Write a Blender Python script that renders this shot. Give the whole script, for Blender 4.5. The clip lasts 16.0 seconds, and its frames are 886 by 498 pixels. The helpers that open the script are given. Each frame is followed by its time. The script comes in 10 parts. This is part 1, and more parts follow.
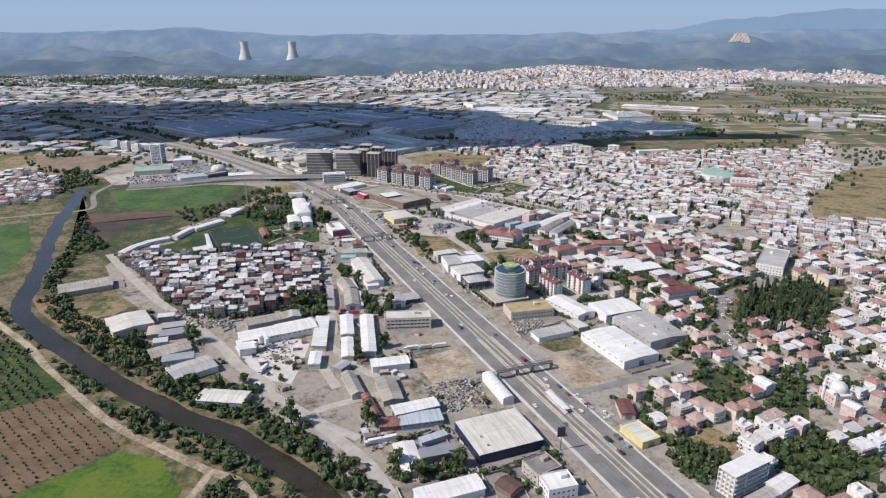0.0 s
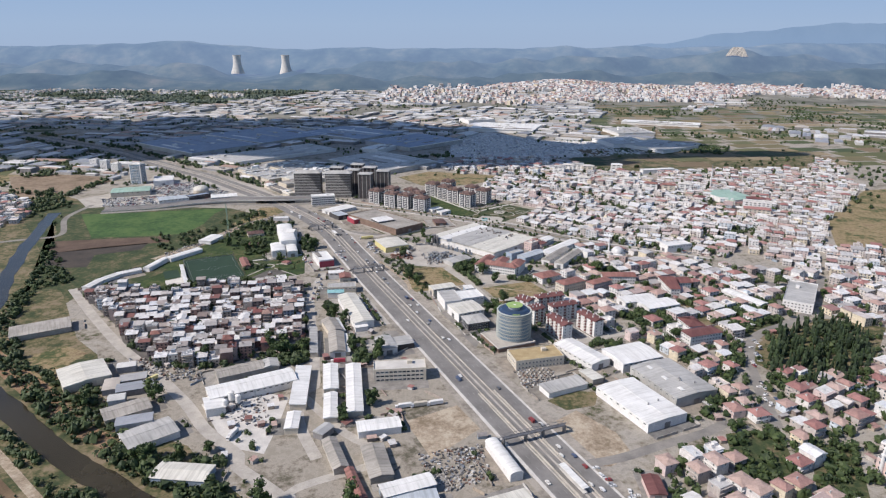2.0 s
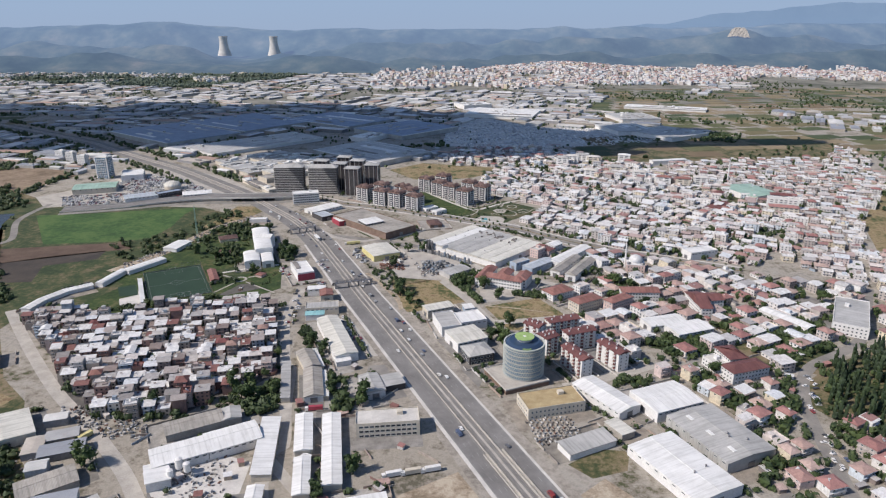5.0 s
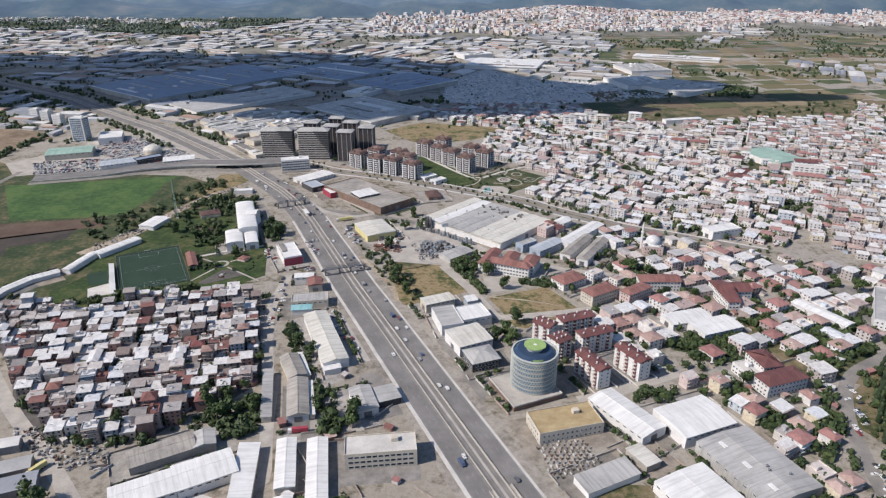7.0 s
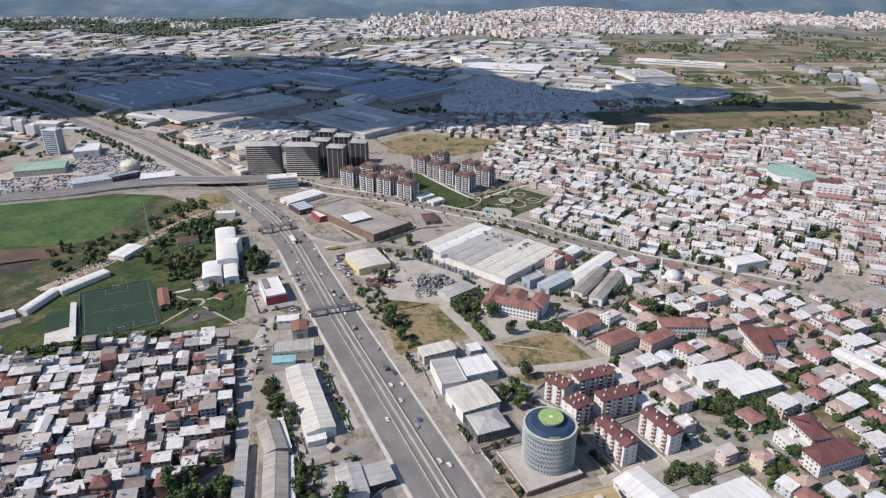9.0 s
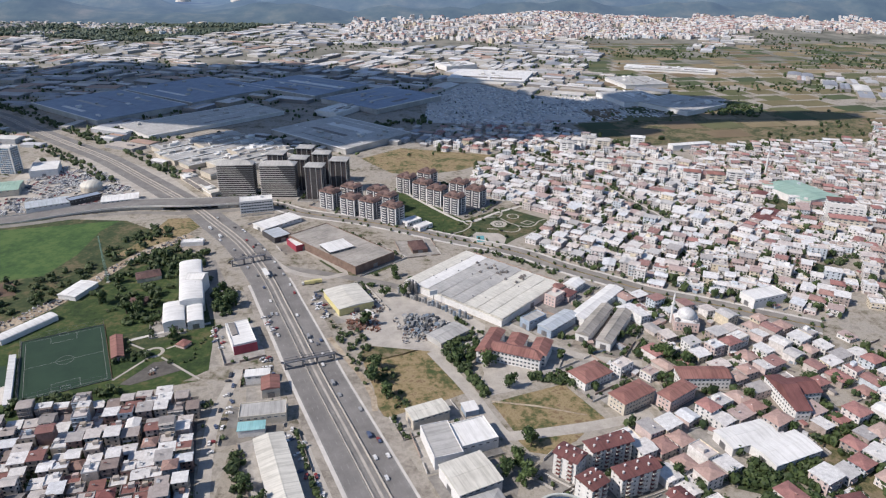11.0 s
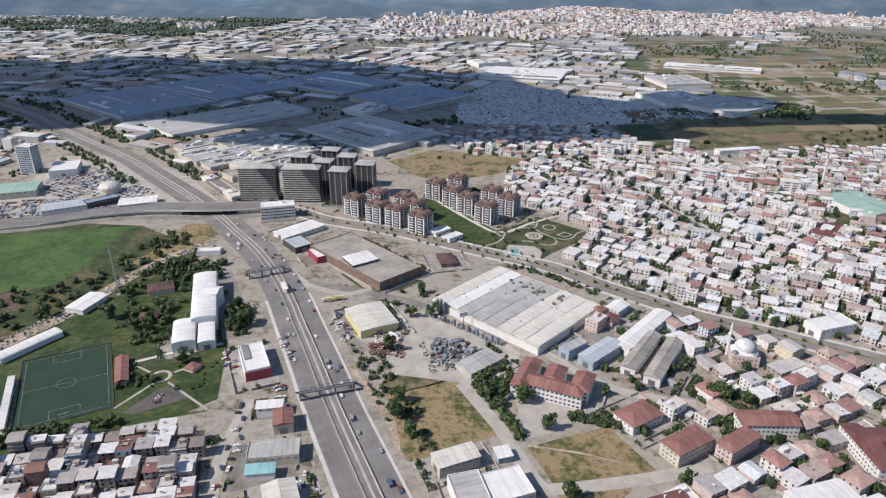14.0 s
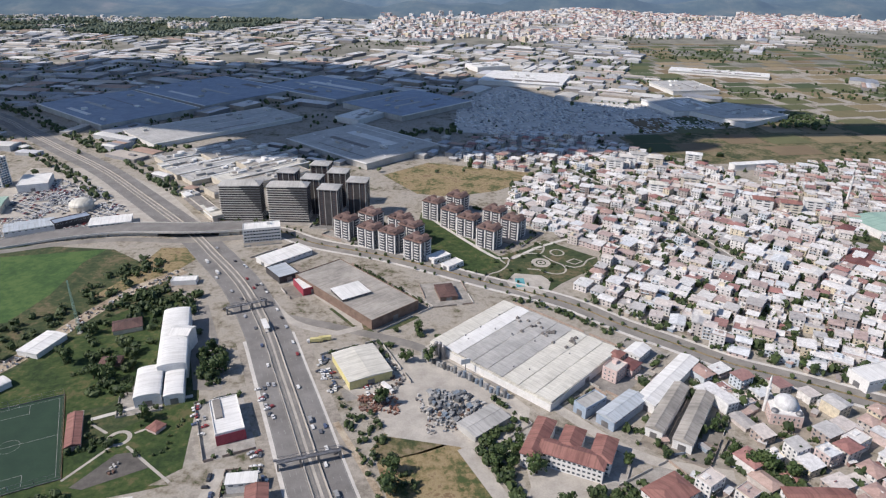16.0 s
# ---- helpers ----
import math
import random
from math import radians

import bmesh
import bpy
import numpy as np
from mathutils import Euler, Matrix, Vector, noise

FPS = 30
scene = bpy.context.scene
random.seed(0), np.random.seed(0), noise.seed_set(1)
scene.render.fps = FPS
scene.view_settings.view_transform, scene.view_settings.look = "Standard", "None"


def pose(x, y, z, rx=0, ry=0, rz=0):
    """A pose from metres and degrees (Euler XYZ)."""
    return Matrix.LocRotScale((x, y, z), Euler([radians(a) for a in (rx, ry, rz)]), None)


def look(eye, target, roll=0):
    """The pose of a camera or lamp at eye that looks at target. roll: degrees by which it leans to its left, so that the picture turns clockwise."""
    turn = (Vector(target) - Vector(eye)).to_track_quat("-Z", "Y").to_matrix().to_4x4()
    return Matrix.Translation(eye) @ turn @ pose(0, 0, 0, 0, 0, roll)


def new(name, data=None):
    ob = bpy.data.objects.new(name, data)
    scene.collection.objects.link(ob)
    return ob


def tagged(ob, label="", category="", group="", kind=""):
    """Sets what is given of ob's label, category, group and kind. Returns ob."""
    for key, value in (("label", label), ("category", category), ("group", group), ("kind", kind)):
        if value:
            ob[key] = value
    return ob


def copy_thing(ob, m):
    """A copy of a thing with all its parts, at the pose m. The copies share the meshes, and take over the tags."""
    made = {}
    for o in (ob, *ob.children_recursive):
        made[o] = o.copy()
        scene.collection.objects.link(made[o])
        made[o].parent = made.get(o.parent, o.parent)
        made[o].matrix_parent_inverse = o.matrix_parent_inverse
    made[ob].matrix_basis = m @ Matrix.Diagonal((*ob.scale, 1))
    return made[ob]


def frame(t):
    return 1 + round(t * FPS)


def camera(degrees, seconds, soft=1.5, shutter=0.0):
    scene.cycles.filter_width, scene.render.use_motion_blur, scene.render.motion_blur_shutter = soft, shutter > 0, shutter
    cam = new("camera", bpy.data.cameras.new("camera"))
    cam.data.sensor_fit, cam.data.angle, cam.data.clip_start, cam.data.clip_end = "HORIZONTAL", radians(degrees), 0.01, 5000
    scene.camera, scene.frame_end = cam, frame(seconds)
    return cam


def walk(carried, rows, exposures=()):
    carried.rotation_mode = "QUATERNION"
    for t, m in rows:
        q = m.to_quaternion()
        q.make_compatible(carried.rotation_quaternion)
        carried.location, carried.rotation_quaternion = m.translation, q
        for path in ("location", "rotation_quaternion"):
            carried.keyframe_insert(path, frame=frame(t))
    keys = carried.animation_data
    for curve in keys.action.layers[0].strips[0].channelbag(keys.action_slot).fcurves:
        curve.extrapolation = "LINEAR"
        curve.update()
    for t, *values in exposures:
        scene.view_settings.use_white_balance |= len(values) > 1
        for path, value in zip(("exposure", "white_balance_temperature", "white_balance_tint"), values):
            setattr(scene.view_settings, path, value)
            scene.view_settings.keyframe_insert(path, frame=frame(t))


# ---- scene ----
# ---- camera and flight ----
cam = camera(67.94, 16.0, 1.22)
FLIGHT = [
    (0, 1.85, 3.90, 253.41, 71.315, 0.033, 0.077),
    (0.5, 1.11, 22.80, 253.29, 68.126, 0.043, -0.053),
    (1, 0.74, 41.80, 253.62, 68.113, -0.000, -0.142),
    (1.5, 0.87, 58.50, 254.01, 72.423, -0.001, -0.124),
    (2, 0.62, 73.00, 254.06, 72.393, -0.031, -0.361),
    (2.5, 0.28, 89.30, 254.01, 72.407, 0.018, -0.466),
    (3, 0.06, 107.80, 254.22, 72.387, 0.013, -0.540),
    (3.5, -0.24, 126.00, 254.44, 72.415, 0.037, -0.629),
    (4, -0.31, 140.60, 254.34, 72.405, 0.059, -0.745),
    (4.5, -0.32, 154.60, 253.80, 72.435, 0.050, -0.862),
    (5, -0.36, 171.10, 252.90, 70.875, 0.032, -0.933),
    (5.2, -0.27, 177.80, 252.36, 69.099, 0.094, -0.987),
    (5.75, -0.10, 196.20, 255.20, 67.000, 0.085, -0.990),
    (7.3, 0.20, 249.60, 265.90, 66.186, 0.047, -1.037),
    (7.5, -0.25, 256.50, 266.60, 66.179, -0.006, -1.159),
    (8, -1.21, 272.80, 268.20, 66.188, -0.099, -1.244),
    (8.5, -1.68, 290.04, 269.06, 66.128, -0.148, -1.364),
    (9, -2.35, 306.90, 270.80, 66.082, -0.169, -1.402),
    (9.2, -2.70, 313.20, 271.40, 66.093, -0.280, -1.490),
    (11.3, -4.67, 380.45, 272.93, 66.307, -0.224, -2.895),
    (11.5, -4.83, 383.51, 273.03, 66.193, -0.034, -2.753),
    (12, -5.12, 384.72, 272.76, 66.022, 0.205, -2.132),
    (12.5, -5.11, 388.50, 272.07, 66.000, 0.215, -1.539),
    (13, -5.21, 397.25, 271.47, 65.881, 0.084, -0.966),
    (13.5, -5.42, 409.08, 270.85, 65.812, -0.107, -0.556),
    (14, -5.44, 422.95, 270.33, 65.900, -0.181, -0.243),
    (14.5, -5.57, 438.10, 270.54, 65.852, -0.281, -0.036),
    (15, -6.23, 454.13, 271.03, 65.839, -0.347, 0.030),
    (15.5, -7.23, 470.86, 271.26, 65.852, -0.466, -0.015),
    (16, -8.06, 487.55, 271.44, 65.856, -0.514, -0.497),
]
walk(cam, [(t, pose(x, y, z, rx, ry, rz)) for t, x, y, z, rx, ry, rz in FLIGHT],
     [(0.0, 0.03, 6080, 13.0), (2.0, 0.03, 6080, 13.0), (4.5, -0.07, 6080, 13.0), (7.5, -0.03, 6080, 13.0), (12.0, 0.0, 6080, 13.0), (16.0, 0.0, 6080, 13.0)])

# ---- world and sun ----
SUN_AZ, SUN_EL = 198.0, 44.0      # direction towards the sun: degrees from +x, and its height
to_sun = Vector((math.cos(radians(SUN_AZ)) * math.cos(radians(SUN_EL)), math.sin(radians(SUN_AZ)) * math.cos(radians(SUN_EL)), math.sin(radians(SUN_EL))))
world = bpy.data.worlds.new("world")
scene.world = world
world.use_nodes = True
wt = world.node_tree
sky = wt.nodes.new("ShaderNodeTexSky")
sky.sky_type = "NISHITA"
sky.sun_disc = False
sky.sun_elevation = radians(SUN_EL)
sky.sun_rotation = radians(90.0 - SUN_AZ)
sky.altitude = 200.0
sky.air_density, sky.dust_density, sky.ozone_density = 1.0, 0.6, 3.0
wt.links.new(sky.outputs[0], wt.nodes["Background"].inputs[0])
wt.nodes["Background"].inputs[1].default_value = 0.105
sun_data = bpy.data.lights.new("sun", "SUN")
sun_data.energy, sun_data.angle, sun_data.color = 5.0, radians(0.53), (1.0, 0.89, 0.755)
sun = new("sun", sun_data)
sun.matrix_world = look((0, 0, 900), Vector((0, 0, 900)) - to_sun)


# ---- materials ----
def node_mat(name, rough=0.8, metal=0.0):
    m = bpy.data.materials.new(name)
    m.use_nodes = True
    b = m.node_tree.nodes["Principled BSDF"]
    b.inputs["Roughness"].default_value, b.inputs["Metallic"].default_value = rough, metal
    return m, m.node_tree, b


def ramp(nt, stops, constant=False):
    r = nt.nodes.new("ShaderNodeValToRGB")
    r.color_ramp.interpolation = "CONSTANT" if constant else "LINEAR"
    while len(r.color_ramp.elements) < len(stops):
        r.color_ramp.elements.new(0.5)
    for e, (p, c) in zip(r.color_ramp.elements, stops):
        e.position, e.color = p, (*c, 1)
    return r


def mixc(nt, a, b, fac, kind="MIX"):
    n = nt.nodes.new("ShaderNodeMix")
    n.data_type, n.blend_type = "RGBA", kind
    for socket, v in ((n.inputs[0], fac), (n.inputs[6], a), (n.inputs[7], b)):
        if hasattr(v, "links"):
            nt.links.new(v, socket)
        else:
            socket.default_value = v if isinstance(v, float) else (*v, 1)
    return n.outputs[2]


def tex(nt, scale, detail=4.0, rough=0.6, stretch=None, object_space=False):
    n = nt.nodes.new("ShaderNodeTexNoise")
    n.inputs["Scale"].default_value, n.inputs["Detail"].default_value, n.inputs["Roughness"].default_value = scale, detail, rough
    if object_space:
        c = nt.nodes.new("ShaderNodeTexCoord").outputs["Object"]
    else:
        c = nt.nodes.new("ShaderNodeNewGeometry").outputs["Position"]
    if stretch:
        mp = nt.nodes.new("ShaderNodeMapping")
        mp.inputs["Scale"].default_value = stretch
        nt.links.new(c, mp.inputs[0])
        c = mp.outputs[0]
    nt.links.new(c, n.inputs["Vector"])
    return n.outputs["Fac"]


def bump(nt, b, height, strength, dist=0.1):
    n = nt.nodes.new("ShaderNodeBump")
    n.inputs["Strength"].default_value, n.inputs["Distance"].default_value = strength, dist
    nt.links.new(height, n.inputs["Height"])
    nt.links.new(n.outputs[0], b.inputs["Normal"])


def surface(name, dark, light, big=0.05, small=1.0, rough=0.85, metal=0.0, relief=0.3, spread=0.16):
    """A stained, grainy surface between two base colours, at two scales."""
    m, nt, b = node_mat(name, rough, metal)
    r1 = ramp(nt, [(0.5 - spread, dark), (0.5 + spread, light)])
    nt.links.new(tex(nt, big, 6.0, 0.65), r1.inputs[0])
    r2 = ramp(nt, [(0.3, (0.78, 0.78, 0.78)), (0.7, (1.0, 1.0, 1.0))])
    fine = tex(nt, small, 5.0, 0.7)
    nt.links.new(fine, r2.inputs[0])
    nt.links.new(mixc(nt, r1.outputs[0], r2.outputs[0], 1.0, "MULTIPLY"), b.inputs["Base Color"])
    if relief:
        bump(nt, b, fine, relief, 0.15)
    return m


def choice(name, colours, island=False, rough=0.8, metal=0.0, dirt=0.35, ribs=0.0, blotch=0.35):
    """One of several base colours for each object (or each island of a mesh), with stains and streaks."""
    m, nt, b = node_mat(name, rough, metal)
    pick = nt.nodes.new("ShaderNodeNewGeometry").outputs["Random Per Island"] if island else nt.nodes.new("ShaderNodeObjectInfo").outputs["Random"]
    n = len(colours)
    r = ramp(nt, [(i / n, c) for i, c in enumerate(colours)], True)
    nt.links.new(pick, r.inputs[0])
    stain = ramp(nt, [(0.32, (1 - dirt,) * 3), (0.62, (1.0, 1.0, 1.0))])
    nt.links.new(tex(nt, blotch, 7.0, 0.72), stain.inputs[0])
    streak = ramp(nt, [(0.35, (0.8, 0.79, 0.77)), (0.6, (1.0, 1.0, 1.0))])
    nt.links.new(tex(nt, 2.2, 3.0, 0.6, (1, 1, 0.15)), streak.inputs[0])
    c = mixc(nt, r.outputs[0], stain.outputs[0], 1.0, "MULTIPLY")
    c = mixc(nt, c, streak.outputs[0], 0.7, "MULTIPLY")
    nt.links.new(c, b.inputs["Base Color"])
    if ribs:
        w = nt.nodes.new("ShaderNodeTexWave")
        w.inputs["Scale"].default_value = ribs
        nt.links.new(nt.nodes.new("ShaderNodeTexCoord").outputs["Object"], w.inputs[0])
        bump(nt, b, w.outputs["Fac"], 0.4, 0.06)
    return m


def ribbed(name, dark, light, rough=0.5, metal=0.0, pitch=0.45, dirt=0.3):
    """Profiled sheet: ribs across the roof, sheets of slightly different age, streaks of dirt down the slope."""
    m, nt, b = node_mat(name, rough, metal)
    co = nt.nodes.new("ShaderNodeTexCoord").outputs["Object"]
    r = ramp(nt, [(0.35, dark), (0.62, light)])
    nt.links.new(tex(nt, 0.06, 6.0, 0.7), r.inputs[0])
    mp = nt.nodes.new("ShaderNodeMapping")
    mp.inputs["Scale"].default_value = (0.9, 0.05, 0.05)
    nt.links.new(co, mp.inputs[0])
    n = nt.nodes.new("ShaderNodeTexNoise")
    n.inputs["Scale"].default_value, n.inputs["Detail"].default_value = 1.0, 5.0
    nt.links.new(mp.outputs[0], n.inputs["Vector"])
    s = ramp(nt, [(0.34, (1 - dirt, 1 - dirt, 1 - dirt * 1.05)), (0.56, (1, 1, 1))])
    nt.links.new(n.outputs["Fac"], s.inputs[0])
    c = mixc(nt, r.outputs[0], s.outputs[0], 0.8, "MULTIPLY")
    nt.links.new(c, b.inputs["Base Color"])
    w = nt.nodes.new("ShaderNodeTexWave")
    w.inputs["Scale"].default_value = pitch
    nt.links.new(co, w.inputs[0])
    bump(nt, b, w.outputs["Fac"], 0.5, 0.08)
    return m


def glass_mat(name, colour, rough=0.12):
    m, nt, b = node_mat(name, rough)
    r = ramp(nt, [(0.3, tuple(v * 0.6 for v in colour)), (0.7, tuple(v * 1.5 for v in colour))])
    nt.links.new(nt.nodes.new("ShaderNodeObjectInfo").outputs["Random"], r.inputs[0])
    nt.links.new(r.outputs[0], b.inputs["Base Color"])
    b.inputs["Specular IOR Level"].default_value = 0.6
    return m


def mottled(name, stops, big=0.03, mid=0.16, small=1.0, rough=0.96, relief=0.35):
    """Ground of several covers that run into each other: two scales of patches and a fine grain."""
    m, nt, b = node_mat(name, rough)
    r1 = ramp(nt, stops)
    s = nt.nodes.new("ShaderNodeMath")
    s.operation = "MULTIPLY_ADD"
    s.inputs[1].default_value = 0.75
    nt.links.new(tex(nt, mid, 6.0, 0.7), s.inputs[0])
    h = nt.nodes.new("ShaderNodeMath")
    h.operation = "MULTIPLY_ADD"
    h.inputs[1].default_value, h.inputs[2].default_value = 0.8, -0.25
    nt.links.new(tex(nt, big, 5.0, 0.6), h.inputs[0])
    nt.links.new(h.outputs[0], s.inputs[2])
    nt.links.new(s.outputs[0], r1.inputs[0])
    r2 = ramp(nt, [(0.3, (0.72, 0.72, 0.72)), (0.7, (1.0, 1.0, 1.0))])
    fine = tex(nt, small, 5.0, 0.75)
    nt.links.new(fine, r2.inputs[0])
    nt.links.new(mixc(nt, r1.outputs[0], r2.outputs[0], 1.0, "MULTIPLY"), b.inputs["Base Color"])
    bump(nt, b, fine, relief, 0.2)
    return m


MAT = {}
MAT["town_ground"] = mottled("town_ground", [(0.34, (0.075, 0.085, 0.035)), (0.40, (0.21, 0.185, 0.14)), (0.48, (0.32, 0.29, 0.24)), (0.58, (0.40, 0.37, 0.32)), (0.68, (0.29, 0.265, 0.23))])
MAT["asphalt"] = surface("asphalt", (0.165, 0.158, 0.152), (0.255, 0.246, 0.236), 0.05, 1.4, 0.9)
MAT["old_asphalt"] = surface("old_asphalt", (0.19, 0.18, 0.168), (0.31, 0.29, 0.262), 0.06, 1.0, 0.92)
MAT["concrete"] = surface("concrete", (0.36, 0.335, 0.30), (0.52, 0.485, 0.43), 0.09, 1.0, 0.9)
MAT["pale_concrete"] = surface("pale_concrete", (0.5, 0.48, 0.45), (0.68, 0.655, 0.61), 0.08, 1.2, 0.88)
MAT["bank_earth"] = mottled("bank_earth", [(0.36, (0.10, 0.085, 0.045)), (0.45, (0.22, 0.135, 0.075)), (0.56, (0.32, 0.205, 0.12)), (0.66, (0.25, 0.20, 0.13))], 0.05, 0.25, 1.0)
MAT["works_dust"] = mottled("works_dust", [(0.36, (0.12, 0.11, 0.075)), (0.46, (0.27, 0.24, 0.195)), (0.55, (0.375, 0.34, 0.285)), (0.64, (0.31, 0.28, 0.23))], 0.04, 0.18, 1.0)
MAT["meadow"] = mottled("meadow", [(0.38, (0.024, 0.044, 0.014)), (0.5, (0.048, 0.07, 0.024)), (0.58, (0.085, 0.092, 0.038)), (0.66, (0.155, 0.125, 0.07))], 0.04, 0.2, 0.9)
MAT["lattice"] = surface("lattice", (0.46, 0.49, 0.46), (0.60, 0.63, 0.59), 0.3, 1.5, 0.7)
MAT["frontage"] = mottled("frontage", [(0.36, (0.20, 0.18, 0.15)), (0.5, (0.31, 0.28, 0.24)), (0.62, (0.40, 0.365, 0.315))], 0.05, 0.25, 1.2)
MAT["dirt"] = mottled("dirt", [(0.36, (0.23, 0.18, 0.12)), (0.5, (0.37, 0.30, 0.22)), (0.62, (0.50, 0.43, 0.33))], 0.05, 0.3, 1.0)
MAT["red_dirt"] = surface("red_dirt", (0.115, 0.078, 0.045), (0.20, 0.14, 0.082), 0.05, 0.8, 0.97)
MAT["soil"] = surface("soil", (0.085, 0.055, 0.04), (0.15, 0.105, 0.075), 0.04, 0.7, 0.97)
MAT["dark_soil"] = surface("dark_soil", (0.04, 0.034, 0.032), (0.075, 0.062, 0.05), 0.04, 0.7, 0.97)
MAT["lawn"] = mottled("lawn", [(0.36, (0.018, 0.04, 0.008)), (0.5, (0.036, 0.068, 0.014)), (0.6, (0.06, 0.088, 0.022)), (0.7, (0.115, 0.108, 0.045))], 0.05, 0.2, 1.2)
MAT["crop"] = mottled("crop", [(0.38, (0.03, 0.075, 0.018)), (0.5, (0.05, 0.11, 0.026)), (0.62, (0.085, 0.145, 0.038))], 0.02, 0.12, 0.6)
MAT["bright_crop"] = mottled("bright_crop", [(0.38, (0.045, 0.095, 0.008)), (0.5, (0.08, 0.145, 0.012)), (0.62, (0.125, 0.175, 0.02))], 0.03, 0.25, 0.8)
MAT["dry_grass"] = mottled("dry_grass", [(0.38, (0.06, 0.085, 0.025)), (0.45, (0.13, 0.125, 0.05)), (0.52, (0.27, 0.205, 0.105)), (0.60, (0.33, 0.265, 0.15)), (0.66, (0.20, 0.135, 0.075))], 0.035, 0.2, 1.2)
MAT["brown_field"] = mottled("brown_field", [(0.36, (0.15, 0.11, 0.07)), (0.5, (0.235, 0.175, 0.12)), (0.64, (0.31, 0.24, 0.17))], 0.02, 0.1, 0.8)
MAT["scrub"] = mottled("scrub", [(0.38, (0.035, 0.055, 0.018)), (0.48, (0.085, 0.09, 0.035)), (0.55, (0.165, 0.14, 0.07)), (0.64, (0.24, 0.19, 0.12))], 0.04, 0.2, 0.9)
MAT["turf"] = surface("turf", (0.013, 0.04, 0.023), (0.023, 0.057, 0.032), 0.05, 1.5, 0.9)
MAT["water"] = surface("water", (0.026, 0.022, 0.013), (0.045, 0.038, 0.024), 0.02, 0.2, 0.22, relief=0.05)
MAT["worn_paint"] = surface("worn_paint", (0.2, 0.2, 0.195), (0.42, 0.42, 0.41), 0.4, 2.0, 0.8)
MAT["line_paint"] = surface("line_paint", (0.6, 0.6, 0.58), (0.8, 0.8, 0.78), 0.5, 3.0, 0.7)
MAT["far_land"] = surface("far_land", (0.10, 0.105, 0.08), (0.30, 0.285, 0.245), 0.008, 0.06, 0.97, relief=0)
HOUSE_WALLS = [(0.56, 0.52, 0.48), (0.40, 0.35, 0.31), (0.50, 0.44, 0.38), (0.28, 0.235, 0.215), (0.60, 0.58, 0.56), (0.27, 0.17, 0.15), (0.36, 0.29, 0.265), (0.22, 0.20, 0.19), (0.45, 0.385, 0.31), (0.34, 0.40, 0.47), (0.52, 0.42, 0.39)]
SHEET_ROOFS = [(0.76, 0.76, 0.75), (0.69, 0.68, 0.67), (0.77, 0.77, 0.77), (0.52, 0.49, 0.47), (0.74, 0.74, 0.74), (0.27, 0.22, 0.20), (0.67, 0.66, 0.65), (0.40, 0.355, 0.335), (0.66, 0.68, 0.71), (0.24, 0.115, 0.10), (0.42, 0.40, 0.39), (0.74, 0.73, 0.72), (0.29, 0.27, 0.26), (0.60, 0.56, 0.535)]
TILE_ROOFS = [(0.28, 0.135, 0.11), (0.22, 0.10, 0.088), (0.33, 0.18, 0.14), (0.23, 0.085, 0.08), (0.31, 0.20, 0.165), (0.36, 0.235, 0.20)]
PALE_ROOFS = [(0.78, 0.78, 0.77), (0.80, 0.79, 0.78), (0.64, 0.58, 0.55), (0.76, 0.745, 0.72), (0.80, 0.80, 0.80), (0.50, 0.39, 0.36), (0.57, 0.56, 0.55), (0.79, 0.775, 0.76), (0.70, 0.64, 0.60), (0.74, 0.765, 0.79), (0.77, 0.765, 0.75), (0.36, 0.21, 0.19), (0.75, 0.73, 0.71), (0.46, 0.44, 0.43)]
PALE_WALLS = [(0.79, 0.77, 0.75), (0.72, 0.68, 0.645), (0.80, 0.79, 0.78), (0.61, 0.56, 0.53), (0.77, 0.73, 0.71), (0.66, 0.545, 0.52), (0.78, 0.76, 0.745), (0.50, 0.45, 0.42), (0.73, 0.65, 0.50), (0.62, 0.68, 0.74), (0.80, 0.80, 0.79), (0.43, 0.36, 0.33)]
MAT["pale_roof_far"] = choice("pale_roof_far", PALE_ROOFS, True, 0.6)
MAT["pale_wall_far"] = choice("pale_wall_far", PALE_WALLS, True, 0.9)
MAT["pale_roof"] = choice("pale_roof", PALE_ROOFS, False, 0.55, 0.0, 0.3, 0.8)
MAT["pale_wall"] = choice("pale_wall", PALE_WALLS, False, 0.9)
MAT["pink_tile"] = choice("pink_tile", [(0.46, 0.32, 0.28), (0.40, 0.245, 0.215), (0.52, 0.39, 0.345), (0.34, 0.17, 0.155), (0.50, 0.37, 0.32), (0.41, 0.215, 0.195)], False, 0.85, 0.0, 0.35, 1.0)
MAT["house_wall"] = choice("house_wall", HOUSE_WALLS, False, 0.9)
MAT["house_wall_far"] = choice("house_wall_far", HOUSE_WALLS, True, 0.9)
MAT["sheet_roof"] = choice("sheet_roof", SHEET_ROOFS, False, 0.55, 0.0, 0.3, 0.8)
MAT["sheet_roof_far"] = choice("sheet_roof_far", SHEET_ROOFS, True, 0.6)
MAT["tile_roof"] = choice("tile_roof", TILE_ROOFS, False, 0.85, 0.0, 0.4, 1.0)
MAT["tile_roof_far"] = choice("tile_roof_far", [(0.46, 0.32, 0.28), (0.40, 0.245, 0.215), (0.52, 0.39, 0.345), (0.34, 0.17, 0.155), (0.50, 0.37, 0.32), (0.41, 0.215, 0.195)], True, 0.85)
